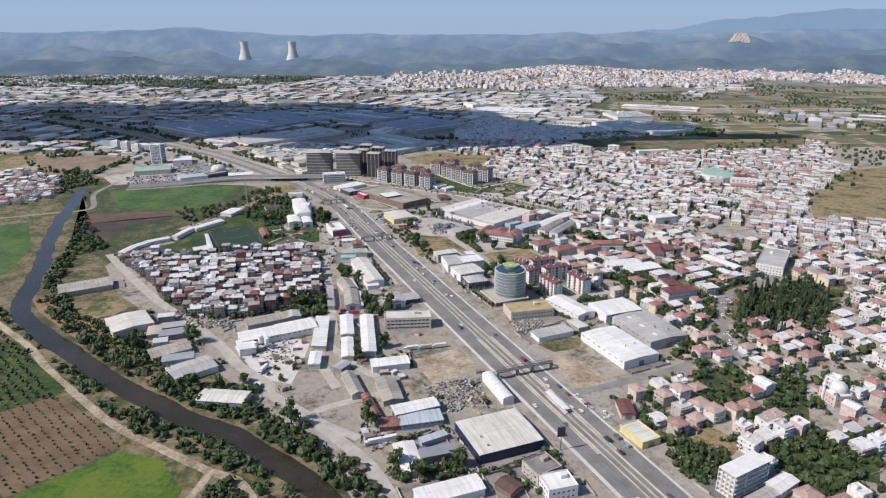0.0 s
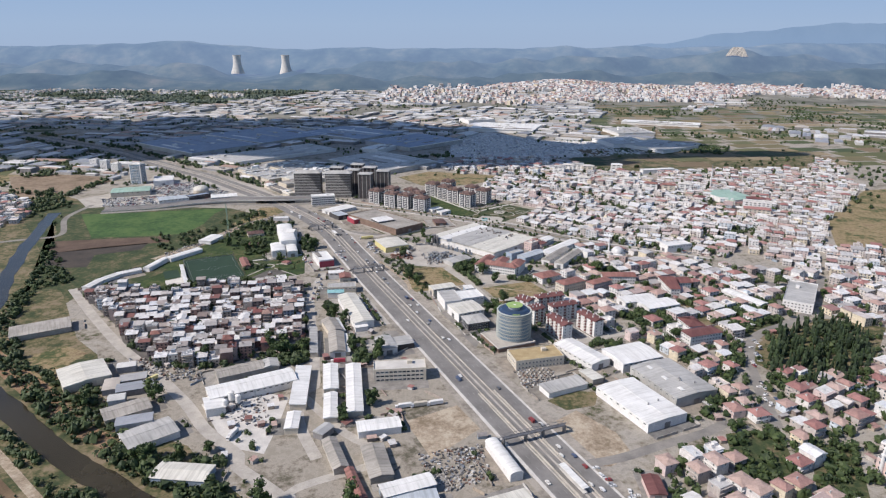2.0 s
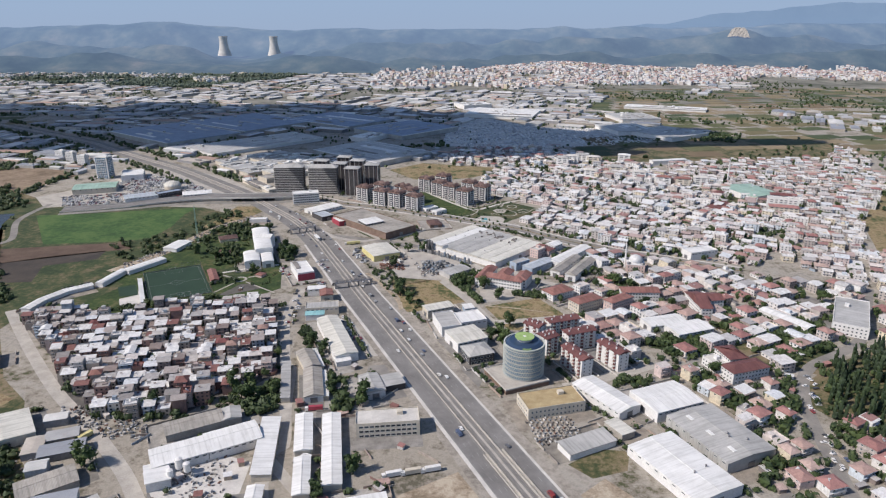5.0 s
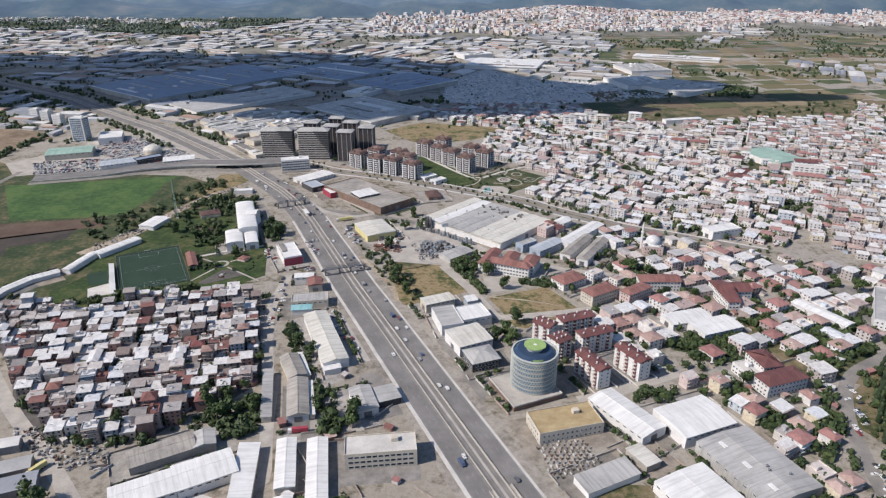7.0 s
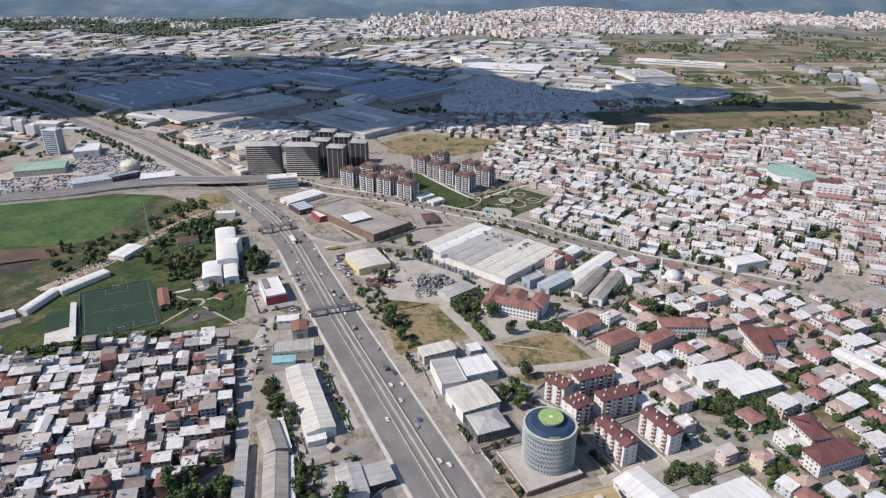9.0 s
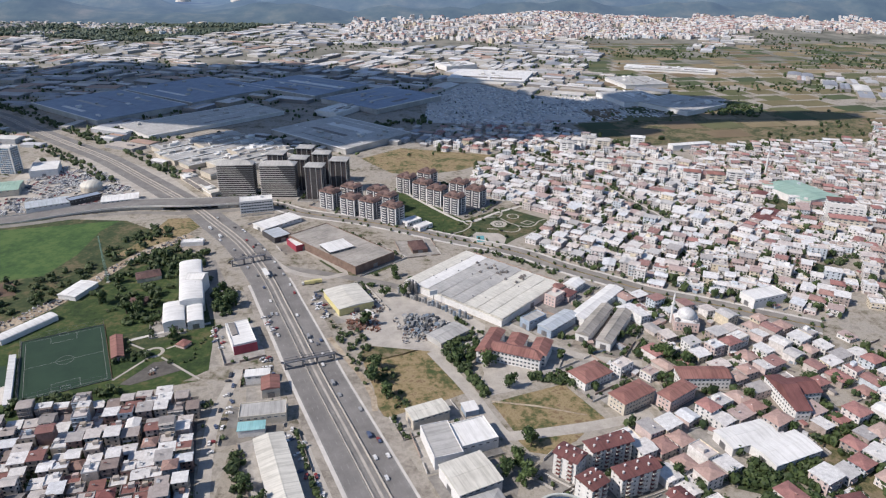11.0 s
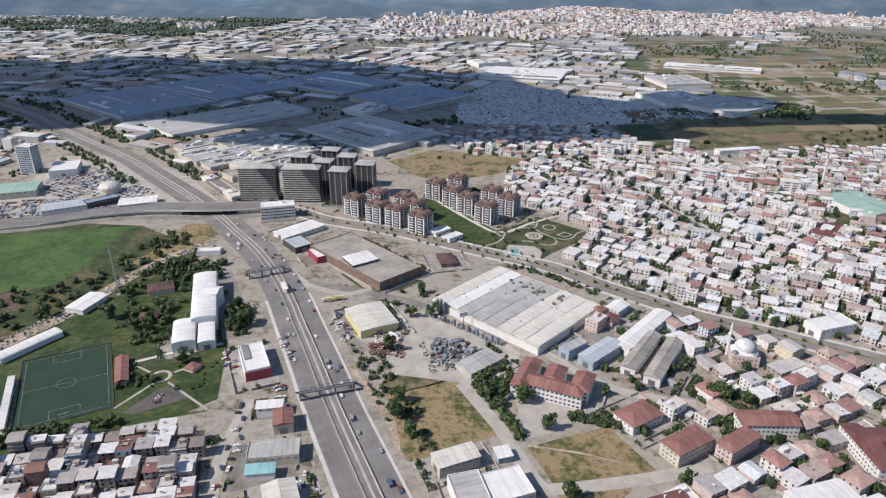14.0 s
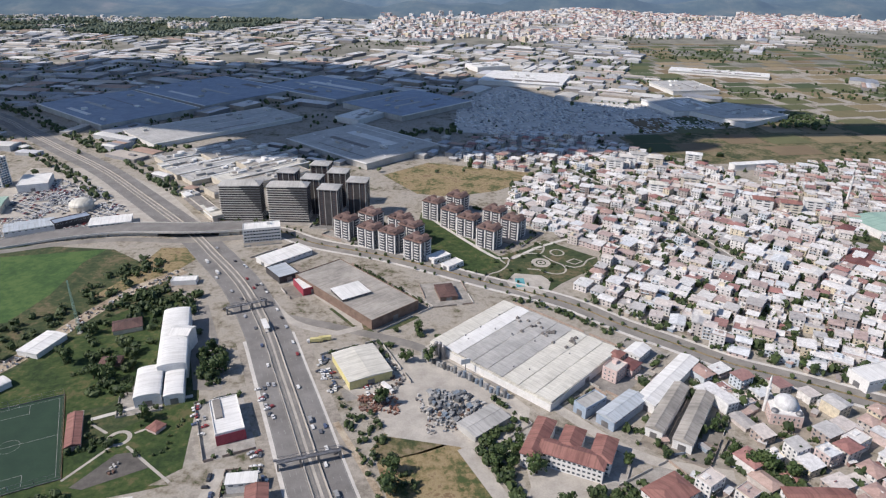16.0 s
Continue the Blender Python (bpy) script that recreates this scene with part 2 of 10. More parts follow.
MAT["white_sheet"] = ribbed("white_sheet", (0.66, 0.655, 0.635), (0.80, 0.795, 0.775), 0.5, 0.0, 0.45, 0.2)
MAT["cream_sheet"] = ribbed("cream_sheet", (0.56, 0.54, 0.48), (0.70, 0.68, 0.61))
MAT["grey_sheet"] = ribbed("grey_sheet", (0.36, 0.355, 0.34), (0.50, 0.49, 0.47))
MAT["old_sheet"] = ribbed("old_sheet", (0.26, 0.245, 0.22), (0.42, 0.39, 0.35), 0.7)
MAT["dark_sheet"] = ribbed("dark_sheet", (0.21, 0.255, 0.335), (0.28, 0.335, 0.43), 0.6, 0.0, 0.45, 0.15)
MAT["blue_sheet"] = ribbed("blue_sheet", (0.40, 0.44, 0.48), (0.50, 0.54, 0.58))
MAT["teal_sheet"] = ribbed("teal_sheet", (0.22, 0.44, 0.46), (0.32, 0.56, 0.57))
MAT["green_sheet"] = ribbed("green_sheet", (0.27, 0.41, 0.335), (0.37, 0.51, 0.43))
MAT["red_tile"] = ribbed("red_tile", (0.22, 0.10, 0.085), (0.31, 0.155, 0.13), 0.8, 0.0, 1.2, 0.4)
MAT["maroon_tile"] = ribbed("maroon_tile", (0.085, 0.05, 0.045), (0.14, 0.08, 0.07), 0.8, 0.0, 1.2, 0.3)
MAT["wine_tile"] = ribbed("wine_tile", (0.13, 0.052, 0.05), (0.20, 0.085, 0.078), 0.75, 0.0, 1.2, 0.35)
MAT["sandy_roof"] = surface("sandy_roof", (0.36, 0.27, 0.14), (0.50, 0.40, 0.23), 0.15, 1.5, 0.95)
MAT["bitumen"] = surface("bitumen", (0.17, 0.16, 0.15), (0.30, 0.28, 0.26), 0.12, 1.0, 0.9)
MAT["white_wall"] = surface("white_wall", (0.70, 0.69, 0.67), (0.82, 0.81, 0.79), 0.2, 1.0, 0.85)
MAT["cream_wall"] = surface("cream_wall", (0.54, 0.49, 0.40), (0.68, 0.62, 0.52), 0.2, 1.0, 0.88)
MAT["yellow_wall"] = surface("yellow_wall", (0.62, 0.55, 0.24), (0.72, 0.64, 0.32), 0.2, 1.0, 0.85)
MAT["pink_wall"] = surface("pink_wall", (0.58, 0.44, 0.40), (0.70, 0.55, 0.51), 0.2, 1.0, 0.88)
MAT["brown_wall"] = surface("brown_wall", (0.16, 0.11, 0.085), (0.26, 0.18, 0.14), 0.2, 1.0, 0.88)
MAT["navy_wall"] = surface("navy_wall", (0.018, 0.022, 0.065), (0.03, 0.035, 0.09), 0.2, 1.0, 0.5)
MAT["blue_wall"] = surface("blue_wall", (0.30, 0.37, 0.46), (0.40, 0.47, 0.56), 0.2, 1.0, 0.75)
MAT["red_wall"] = surface("red_wall", (0.32, 0.04, 0.065), (0.42, 0.07, 0.10), 0.2, 1.0, 0.6)
# worn lane grey, darkened for shade between houses; also plain dark playground paving
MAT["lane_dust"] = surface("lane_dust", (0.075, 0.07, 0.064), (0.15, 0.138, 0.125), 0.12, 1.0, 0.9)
MAT["umber_wall"] = surface("umber_wall", (0.06, 0.045, 0.045), (0.10, 0.075, 0.072), 0.2, 1.0, 0.8)
MAT["slate_wall"] = surface("slate_wall", (0.075, 0.08, 0.095), (0.12, 0.125, 0.145), 0.2, 1.0, 0.8)
MAT["roof_brown"] = ribbed("roof_brown", (0.14, 0.088, 0.076), (0.21, 0.14, 0.122), 0.8, 0.0, 1.2, 0.3)
MAT["pool_water"] = surface("pool_water", (0.12, 0.34, 0.36), (0.17, 0.42, 0.43), 0.3, 1.0, 0.12)
MAT["dark_wall"] = surface("dark_wall", (0.045, 0.042, 0.045), (0.085, 0.08, 0.08), 0.2, 1.0, 0.7)
MAT["maroon_wall"] = surface("maroon_wall", (0.15, 0.06, 0.06), (0.23, 0.095, 0.09), 0.2, 1.0, 0.8)
MAT["steel"] = surface("steel", (0.20, 0.20, 0.21), (0.32, 0.32, 0.33), 0.3, 2.0, 0.5, 0.6)
MAT["pane"] = glass_mat("pane", (0.045, 0.055, 0.07))
MAT["blue_pane"] = glass_mat("blue_pane", (0.07, 0.13, 0.20), 0.08)
MAT["frame"] = surface("frame", (0.55, 0.55, 0.54), (0.7, 0.7, 0.68), 0.5, 3.0, 0.6, relief=0)
MAT["tank"] = choice("tank", [(0.7, 0.7, 0.7), (0.5, 0.51, 0.53), (0.62, 0.62, 0.61), (0.75, 0.74, 0.7)], False, 0.4)
MAT["car_paint"] = choice("car_paint", [(0.75, 0.75, 0.75), (0.05, 0.05, 0.055), (0.45, 0.46, 0.48), (0.72, 0.72, 0.71), (0.14, 0.145, 0.16), (0.78, 0.78, 0.77), (0.26, 0.05, 0.05), (0.62, 0.63, 0.64), (0.77, 0.77, 0.76), (0.09, 0.12, 0.2), (0.32, 0.33, 0.34), (0.74, 0.73, 0.70)], False, 0.3, 0.0, 0.1)
MAT["car_paint_far"] = choice("car_paint_far", [(0.75, 0.75, 0.75), (0.05, 0.05, 0.055), (0.45, 0.46, 0.48), (0.72, 0.72, 0.71), (0.14, 0.145, 0.16), (0.78, 0.78, 0.77), (0.26, 0.05, 0.05), (0.62, 0.63, 0.64), (0.77, 0.77, 0.76), (0.09, 0.12, 0.2), (0.32, 0.33, 0.34), (0.74, 0.73, 0.70)], True, 0.3, 0.0, 0.1)
MAT["rubber"] = surface("rubber", (0.02, 0.02, 0.02), (0.035, 0.035, 0.035), 0.5, 4.0, 0.8, relief=0)
MAT["bark"] = surface("bark", (0.06, 0.045, 0.03), (0.13, 0.10, 0.07), 0.5, 6.0, 0.95)
MAT["scrap"] = choice("scrap", [(0.10, 0.095, 0.09), (0.20, 0.12, 0.09), (0.30, 0.29, 0.28), (0.55, 0.54, 0.52), (0.18, 0.17, 0.17), (0.22, 0.24, 0.27), (0.42, 0.39, 0.35), (0.62, 0.61, 0.59)], True, 0.7)


def leaf_mat(name, dark, light, island=False):
    m, nt, b = node_mat(name, 0.7)
    r = ramp(nt, [(0.0, dark), (1.0, light)])
    g = nt.nodes.new("ShaderNodeNewGeometry").outputs["Random Per Island"]
    nt.links.new(g, r.inputs[0])
    o = ramp(nt, [(0.0, (0.7, 0.75, 0.65)), (1.0, (1.15, 1.1, 1.0))])
    nt.links.new(tex(nt, 0.05, 2.0) if island else nt.nodes.new("ShaderNodeObjectInfo").outputs["Random"], o.inputs[0])
    nt.links.new(mixc(nt, r.outputs[0], o.outputs[0], 1.0, "MULTIPLY"), b.inputs["Base Color"])
    return m


MAT["leaves"] = leaf_mat("leaves", (0.024, 0.048, 0.014), (0.075, 0.115, 0.034))
MAT["leaves_far"] = leaf_mat("leaves_far", (0.02, 0.04, 0.012), (0.065, 0.095, 0.03), True)
# paler, bluer copy of the leaves: haze over the foothills put into the colour
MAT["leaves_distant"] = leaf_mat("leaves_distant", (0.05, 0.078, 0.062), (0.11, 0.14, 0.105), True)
MAT["cypress_leaves"] = leaf_mat("cypress_leaves", (0.01, 0.022, 0.01), (0.03, 0.052, 0.02))



# ---- mesh kit ----
class Kit:
    """Gathers simple solids into one mesh."""

    def __init__(self):
        self.v, self.f, self.m = [], [], []

    def add(self, verts, faces, mat=0, at=None):
        o = len(self.v)
        if at is not None:
            verts = [tuple(at @ Vector(p)) for p in verts]
        self.v += verts
        self.f += [tuple(i + o for i in f) for f in faces]
        self.m += [mat] * len(faces)
        return self

    def box(self, x, y, z, sx, sy, sz, mat=0, rz=0.0, top=None, bottom=False):
        """A box on its base centre; top: another material for the upper face."""
        c, s = math.cos(radians(rz)), math.sin(radians(rz))
        p = []
        for dz in (0, sz):
            for dx, dy in ((-1, -1), (1, -1), (1, 1), (-1, 1)):
                a, b = dx * sx / 2, dy * sy / 2
                p.append((x + a * c - b * s, y + a * s + b * c, z + dz))
        self.add(p, [(0, 1, 5, 4), (1, 2, 6, 5), (2, 3, 7, 6), (3, 0, 4, 7)] + ([(3, 2, 1, 0)] if bottom else []), mat)
        self.add(p[4:], [(0, 1, 2, 3)], mat if top is None else top)
        return self

    def solid(self, x, y, z, sx, sy, sz, mat=0, rz=0.0):
        """A closed box of one island."""
        c, s = math.cos(radians(rz)), math.sin(radians(rz))
        p = []
        for dz in (0, sz):
            for dx, dy in ((-1, -1), (1, -1), (1, 1), (-1, 1)):
                a, b = dx * sx / 2, dy * sy / 2
                p.append((x + a * c - b * s, y + a * s + b * c, z + dz))
        return self.add(p, [(0, 1, 5, 4), (1, 2, 6, 5), (2, 3, 7, 6), (3, 0, 4, 7), (4, 5, 6, 7), (3, 2, 1, 0)], mat)

    def gable(self, L, W, z, rise, over=0.5, thick=0.25, mat=0, at=None, hip=0.0, skew=0.0):
        """A pitched roof along x with thickness; hip: how far the ridge ends draw in; skew: ridge moved across."""
        a, b = L / 2 + over, W / 2 + over
        r = a - hip
        top = [(-a, -b, z), (a, -b, z), (a, b, z), (-a, b, z), (-r, skew, z + rise), (r, skew, z + rise)]
        low = [(px, py, pz - thick) for px, py, pz in top[:4]]
        f = [(0, 1, 5, 4), (2, 3, 4, 5), (1, 2, 5), (3, 0, 4), (6, 7, 1, 0), (7, 8, 2, 1), (8, 9, 3, 2), (9, 6, 0, 3), (9, 8, 7, 6)]
        return self.add(top + low, f, mat, at)

    def mono(self, L, W, z, rise, over=0.4, thick=0.2, mat=0, at=None):
        a, b = L / 2 + over, W / 2 + over
        p = [(-a, -b, z), (a, -b, z), (a, b, z + rise), (-a, b, z + rise)]
        p = [(x, y, zz - thick) for x, y, zz in p] + p
        return self.add(p, [(0, 1, 5, 4), (1, 2, 6, 5), (2, 3, 7, 6), (3, 0, 4, 7), (4, 5, 6, 7), (3, 2, 1, 0)], mat, at)

    def barrel(self, L, W, z, rise, mat=0, n=8, over=0.3, at=None):
        p, f = [], []
        for i in range(n + 1):
            a = math.pi * i / n
            y, zz = -math.cos(a) * (W / 2 + over), z + math.sin(a) * rise
            p += [(-L / 2 - over, y, zz), (L / 2 + over, y, zz)]
        for i in range(n):
            f.append((2 * i, 2 * i + 1, 2 * i + 3, 2 * i + 2))
        f += [tuple(2 * i for i in range(n, -1, -1)), tuple(2 * i + 1 for i in range(n + 1)), (0, 2 * n, 2 * n + 1, 1)]
        return self.add(p, f, mat, at)

    def tube(self, x, y, z0, z1, r0, r1, n=10, mat=0, cap=True, at=None):
        p = []
        for z, r in ((z0, r0), (z1, r1)):
            p += [(x + r * math.cos(2 * math.pi * i / n), y + r * math.sin(2 * math.pi * i / n), z) for i in range(n)]
        f = [(i, (i + 1) % n, n + (i + 1) % n, n + i) for i in range(n)]
        if cap:
            f += [tuple(range(n, 2 * n)), tuple(range(n - 1, -1, -1))]
        return self.add(p, f, mat, at)

    def rod(self, a, b, r, n=5, mat=0):
        a, b = Vector(a), Vector(b)
        q = (b - a).to_track_quat("Z", "Y").to_matrix().to_4x4()
        return self.tube(0, 0, 0, (b - a).length, r, r, n, mat, True, Matrix.Translation(a) @ q)

    def prism(self, poly, z0, z1, mat=0, top=None):
        n = len(poly)
        if sum(poly[i - 1][0] * poly[i][1] - poly[i][0] * poly[i - 1][1] for i in range(n)) < 0:
            poly = poly[::-1]
        p = [(x, y, z0) for x, y in poly] + [(x, y, z1) for x, y in poly]
        self.add(p, [(i, (i + 1) % n, n + (i + 1) % n, n + i) for i in range(n)], mat)
        return self.add(p[n:], [tuple(range(n))], mat if top is None else top)

    def dome(self, x, y, z, r, rise, mat=0, n=14, rings=5):
        p, f = [], []
        for j in range(rings):
            a = math.pi / 2 * j / rings
            p += [(x + r * math.cos(a) * math.cos(2 * math.pi * i / n), y + r * math.cos(a) * math.sin(2 * math.pi * i / n), z + rise * math.sin(a)) for i in range(n)]
        p.append((x, y, z + rise))
        for j in range(rings - 1):
            f += [(j * n + i, j * n + (i + 1) % n, (j + 1) * n + (i + 1) % n, (j + 1) * n + i) for i in range(n)]
        f += [((rings - 1) * n + i, (rings - 1) * n + (i + 1) % n, rings * n) for i in range(n)]
        return self.add(p, f, mat)

    def mesh(self, name, *mats):
        me = bpy.data.meshes.new(name)
        me.from_pydata(self.v, [], self.f)
        for m in mats:
            me.materials.append(MAT[m])
        if len(mats) > 1:
            me.polygons.foreach_set("material_index", self.m)
        me.update()
        return me


def part(name, kit, mats, parent, label="", at=None):
    mats = (mats,) if isinstance(mats, str) else mats
    ob = new(name, kit if isinstance(kit, bpy.types.Mesh) else kit.mesh(name, *mats))
    ob.parent = parent
    if at is not None:
        ob.matrix_basis = at
    if label:
        ob["label"] = label
    return ob


def thing(name, x, y, ang, label, category, group="", z=0.0):
    e = new(name)
    e.matrix_basis = pose(x, y, z, 0, 0, ang)
    return tagged(e, label, category, group)


def structure(name, kit, mats, label, category="ground"):
    mats = (mats,) if isinstance(mats, str) else mats
    return tagged(new(name, kit.mesh(name, *mats)), label, category, "", "structure")


def stuff(name, kit, mats, label, category):
    mats = (mats,) if isinstance(mats, str) else mats
    return tagged(new(name, kit.mesh(name, *mats)), label, category, "", "stuff")


def inside(x, y, poly):
    hit, n = False, len(poly)
    for i in range(n):
        (x1, y1), (x2, y2) = poly[i - 1], poly[i]
        if (y1 > y) != (y2 > y) and x < (x2 - x1) * (y - y1) / (y2 - y1) + x1:
            hit = not hit
    return hit


def bounds(poly):
    return min(p[0] for p in poly), min(p[1] for p in poly), max(p[0] for p in poly), max(p[1] for p in poly)


def line_distance(x, y, line):
    best = 1e9
    for (x1, y1), (x2, y2) in zip(line, line[1:]):
        dx, dy = x2 - x1, y2 - y1
        k = max(0.0, min(1.0, ((x - x1) * dx + (y - y1) * dy) / (dx * dx + dy * dy)))
        best = min(best, math.hypot(x - x1 - k * dx, y - y1 - k * dy))
    return best


TAKEN = []      # footprints of single buildings: cx, cy, L, W, angle
LINES = []      # roads: points, half width
OPEN = []       # open grounds: outlines


CELLS = {}      # footprints sorted into squares of 40 m
LINE_BOX = {}


def claim(x, y, L, W, ang):
    t = (x, y, L, W, math.cos(radians(ang)), math.sin(radians(ang)))
    TAKEN.append(t)
    R = math.hypot(L, W) / 2 + 8
    for i in range(int((x - R) // 40), int((x + R) // 40) + 1):
        for j in range(int((y - R) // 40), int((y + R) // 40) + 1):
            CELLS.setdefault((i, j), []).append(t)


def free(x, y, r=6.0, open_ok=False):
    for cx, cy, L, W, c, s in (TAKEN if r > 8 else CELLS.get((int(x // 40), int(y // 40)), ())):
        dx, dy = x - cx, y - cy
        if abs(dx * c + dy * s) < L / 2 + r and abs(-dx * s + dy * c) < W / 2 + r:
            return False
    if near_line(x, y, r):
        return False
    return open_ok or not any(inside(x, y, p) for p in OPEN)


def near_line(x, y, r):
    for i, (line, half) in enumerate(LINES):
        if i not in LINE_BOX:
            LINE_BOX[i] = bounds(line)
        x0, y0, x1, y1 = LINE_BOX[i]
        q = half + r
        if x0 - q < x < x1 + q and y0 - q < y < y1 + q and line_distance(x, y, line) < q:
            return True
    return False


def smooth_line(pts, step=12.0):
    """A curve through the points."""
    out, n = [], len(pts)
    for i in range(n - 1):
        p0, p1, p2, p3 = (Vector(pts[max(0, min(n - 1, i + k))]) for k in (-1, 0, 1, 2))
        m = max(1, int((p2 - p1).length / step))
        for j in range(m):
            t = j / m
            q = 0.5 * (2 * p1 + (p2 - p0) * t + (2 * p0 - 5 * p1 + 4 * p2 - p3) * t * t + (3 * p1 - p0 - 3 * p2 + p3) * t ** 3)
            out.append((q.x, q.y))
    return out + [tuple(pts[-1])]


def sides(line, off):
    """The line moved sideways; positive is to its right."""
    out = []
    for i, (x, y) in enumerate(line):
        ax, ay = line[max(0, i - 1)]
        bx, by = line[min(len(line) - 1, i + 1)]
        d = math.hypot(bx - ax, by - ay)
        out.append((x + (by - ay) / d * off, y - (bx - ax) / d * off))
    return out


def strip(kit, line, left, right, z, mat=0, thick=0.0, zs=None):
    """A ribbon along a line between two offsets; thick: with a raised edge down to the ground."""
    a, b = sides(line, left), sides(line, right)
    n = len(line)
    zz = zs or [z] * n
    p = [(a[i][0], a[i][1], zz[i]) for i in range(n)] + [(b[i][0], b[i][1], zz[i]) for i in range(n)]
    f = [(i, n + i, n + i + 1, i + 1) for i in range(n - 1)]
    if thick:
        p += [(x, y, h - thick) for x, y, h in p]
        m = 2 * n
        f += [(i + 1, m + i + 1, m + i, i) for i in range(n - 1)] + [(n + i, m + n + i, m + n + i + 1, n + i + 1) for i in range(n - 1)]
        f += [(m + i, m + i + 1, m + n + i + 1, m + n + i) for i in range(n - 1)]
        f += [(0, m, m + n, n), (n - 1, 2 * n - 1, m + 2 * n - 1, m + n - 1)]
    kit.add(p, f, mat)
    return kit


# ---- ground and distance ----
def rise(x, y):
    """Height of the land: a plain, the far town's hill, and the wooded ridges behind."""
    h = 0.0
    if y > 2300:
        k = min(1.0, (y - 2300) / 900)
        h += 9 * k * (noise.noise((x / 420, y / 420, 0.3)) + 0.35)
        h += 52 * math.exp(-((x - 560) / 330) ** 2 - ((y - 3350) / 330) ** 2)
        h += 26 * math.exp(-((x - 1250) / 500) ** 2 - ((y - 3300) / 300) ** 2)
    if y > 3500:
        k = min(1.0, (y - 3500) / 320)
        k = k * k * (3 - 2 * k)
        gap = 1 - 0.85 * math.exp(-((x / y + 0.27) / 0.075) ** 2)
        bend = 110 * noise.noise((x / 520, 0.4, 1.0))
        r1 = max(6.0, 58 + 75 * noise.noise((x / 430, 1.7, 4.0)) + 16 * noise.noise((x / 120, 2.2, 0.0)))
        r2 = max(20.0, 118 + 85 * noise.noise((x / 520, 5.2, 2.0)) + 20 * noise.noise((x / 140, 0.2, 9.0)) + 75 * math.exp(-((x - 1830) / 190) ** 2))
        top = 178 + 18 * noise.noise((x / 900, 0.2, 4.4)) + 16 * noise.noise((x / 300, 0.9, 2.0)) + 5 * noise.noise((x / 90, 0.4, 8.0))
        top += 30 * max(0.0, min(1.0, (300 - x) / 2300)) + 34 * max(0.0, min(1.0, (x - 1100) / 1300)) + 26 * math.exp(-((x + 1750) / 300) ** 2) + 22 * math.exp(-((x - 950) / 200) ** 2)
        ridge = max(r1 * gap * math.exp(-((y - 3880 - bend) / 170) ** 2), r2 * gap * math.exp(-((y - 4330 + bend) / 190) ** 2), top * math.exp(-((min(y, 4860) - 4860) / 270) ** 2))
        h = h * (1 - k) + k * (14 + ridge) + k * (22 * noise.noise((x / 200, y / 160, 5.1)) + 9 * noise.noise((x / 90, y / 90, 3.1))) * (0.35 if y > 4700 else 1.0)
        flat = math.exp(-((x + 1230) / 300) ** 2 - ((y - 4560) / 240) ** 2)
        h = h * (1 - flat) + 30 * flat
    return h


def land():
    xs = [-5200, -4200, -3600] + list(range(-3200, 3401, 50)) + [3800, 4600, 5600]
    ys = [-900, -300, 200, 1200, 2200] + list(range(2300, 3500, 60)) + list(range(3500, 4960, 36)) + [4990]
    k = Kit()
    p = [(x, y, rise(x, y)) for y in ys for x in xs]
    n = len(xs)
    f, mi = [], []
    for j in range(len(ys) - 1):
        for i in range(n - 1):
            f.append((j * n + i, j * n + i + 1, j * n + n + i + 1, j * n + n + i))
    back = Kit()
    near = []
    for fc in f:
        cx = sum(p[i][0] for i in fc) / 4
        cy = sum(p[i][1] for i in fc) / 4
        if cy > 3560:
            back.f.append(fc)
        else:
            near.append(fc)
            mi.append(2 if cy > wood_edge(cx) else (1 if cy > 2250 or abs(cx) > 3300 else 0))
    k.v, k.f, k.m = p, near, mi
    back.v, back.m = p, [0] * len(back.f)
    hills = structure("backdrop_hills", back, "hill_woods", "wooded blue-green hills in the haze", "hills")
    ob = structure("ground", k, ("town_ground", "far_land", "woods_floor"), "dusty town ground running out to farmland and woods", "ground")
    for o in (ob, hills):
        for q in o.data.polygons:
            q.use_smooth = True
    return ob


def wood_edge(x):
    """How far out the woods begin."""
    u = max(0.0, min(1.0, (-520 - x) / 380)) * max(0.0, min(1.0, (x + 2700) / 500))
    return 3600 - 640 * u + 200 * noise.noise((x / 230, 0.7, 0))


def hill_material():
    """Woods with the haze of kilometres of air painted as glow: paler farther back."""
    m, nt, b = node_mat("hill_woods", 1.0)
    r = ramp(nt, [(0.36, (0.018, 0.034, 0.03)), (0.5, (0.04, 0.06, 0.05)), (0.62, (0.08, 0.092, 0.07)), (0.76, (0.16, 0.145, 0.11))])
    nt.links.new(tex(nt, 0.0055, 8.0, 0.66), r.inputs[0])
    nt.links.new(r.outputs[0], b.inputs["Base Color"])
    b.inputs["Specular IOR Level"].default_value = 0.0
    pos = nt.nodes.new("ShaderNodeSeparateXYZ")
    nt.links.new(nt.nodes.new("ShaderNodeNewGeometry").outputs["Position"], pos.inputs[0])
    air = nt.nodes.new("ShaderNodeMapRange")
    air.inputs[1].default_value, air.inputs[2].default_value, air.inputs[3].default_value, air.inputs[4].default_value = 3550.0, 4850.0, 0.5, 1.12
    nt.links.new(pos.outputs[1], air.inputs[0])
    # bluish emission stands in for the haze, stronger towards the rear ridges
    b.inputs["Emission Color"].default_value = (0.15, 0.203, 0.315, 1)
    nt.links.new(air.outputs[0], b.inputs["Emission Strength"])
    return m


MAT["woods_floor"] = surface("woods_floor", (0.022, 0.036, 0.02), (0.07, 0.085, 0.04), 0.01, 0.08, 1.0)
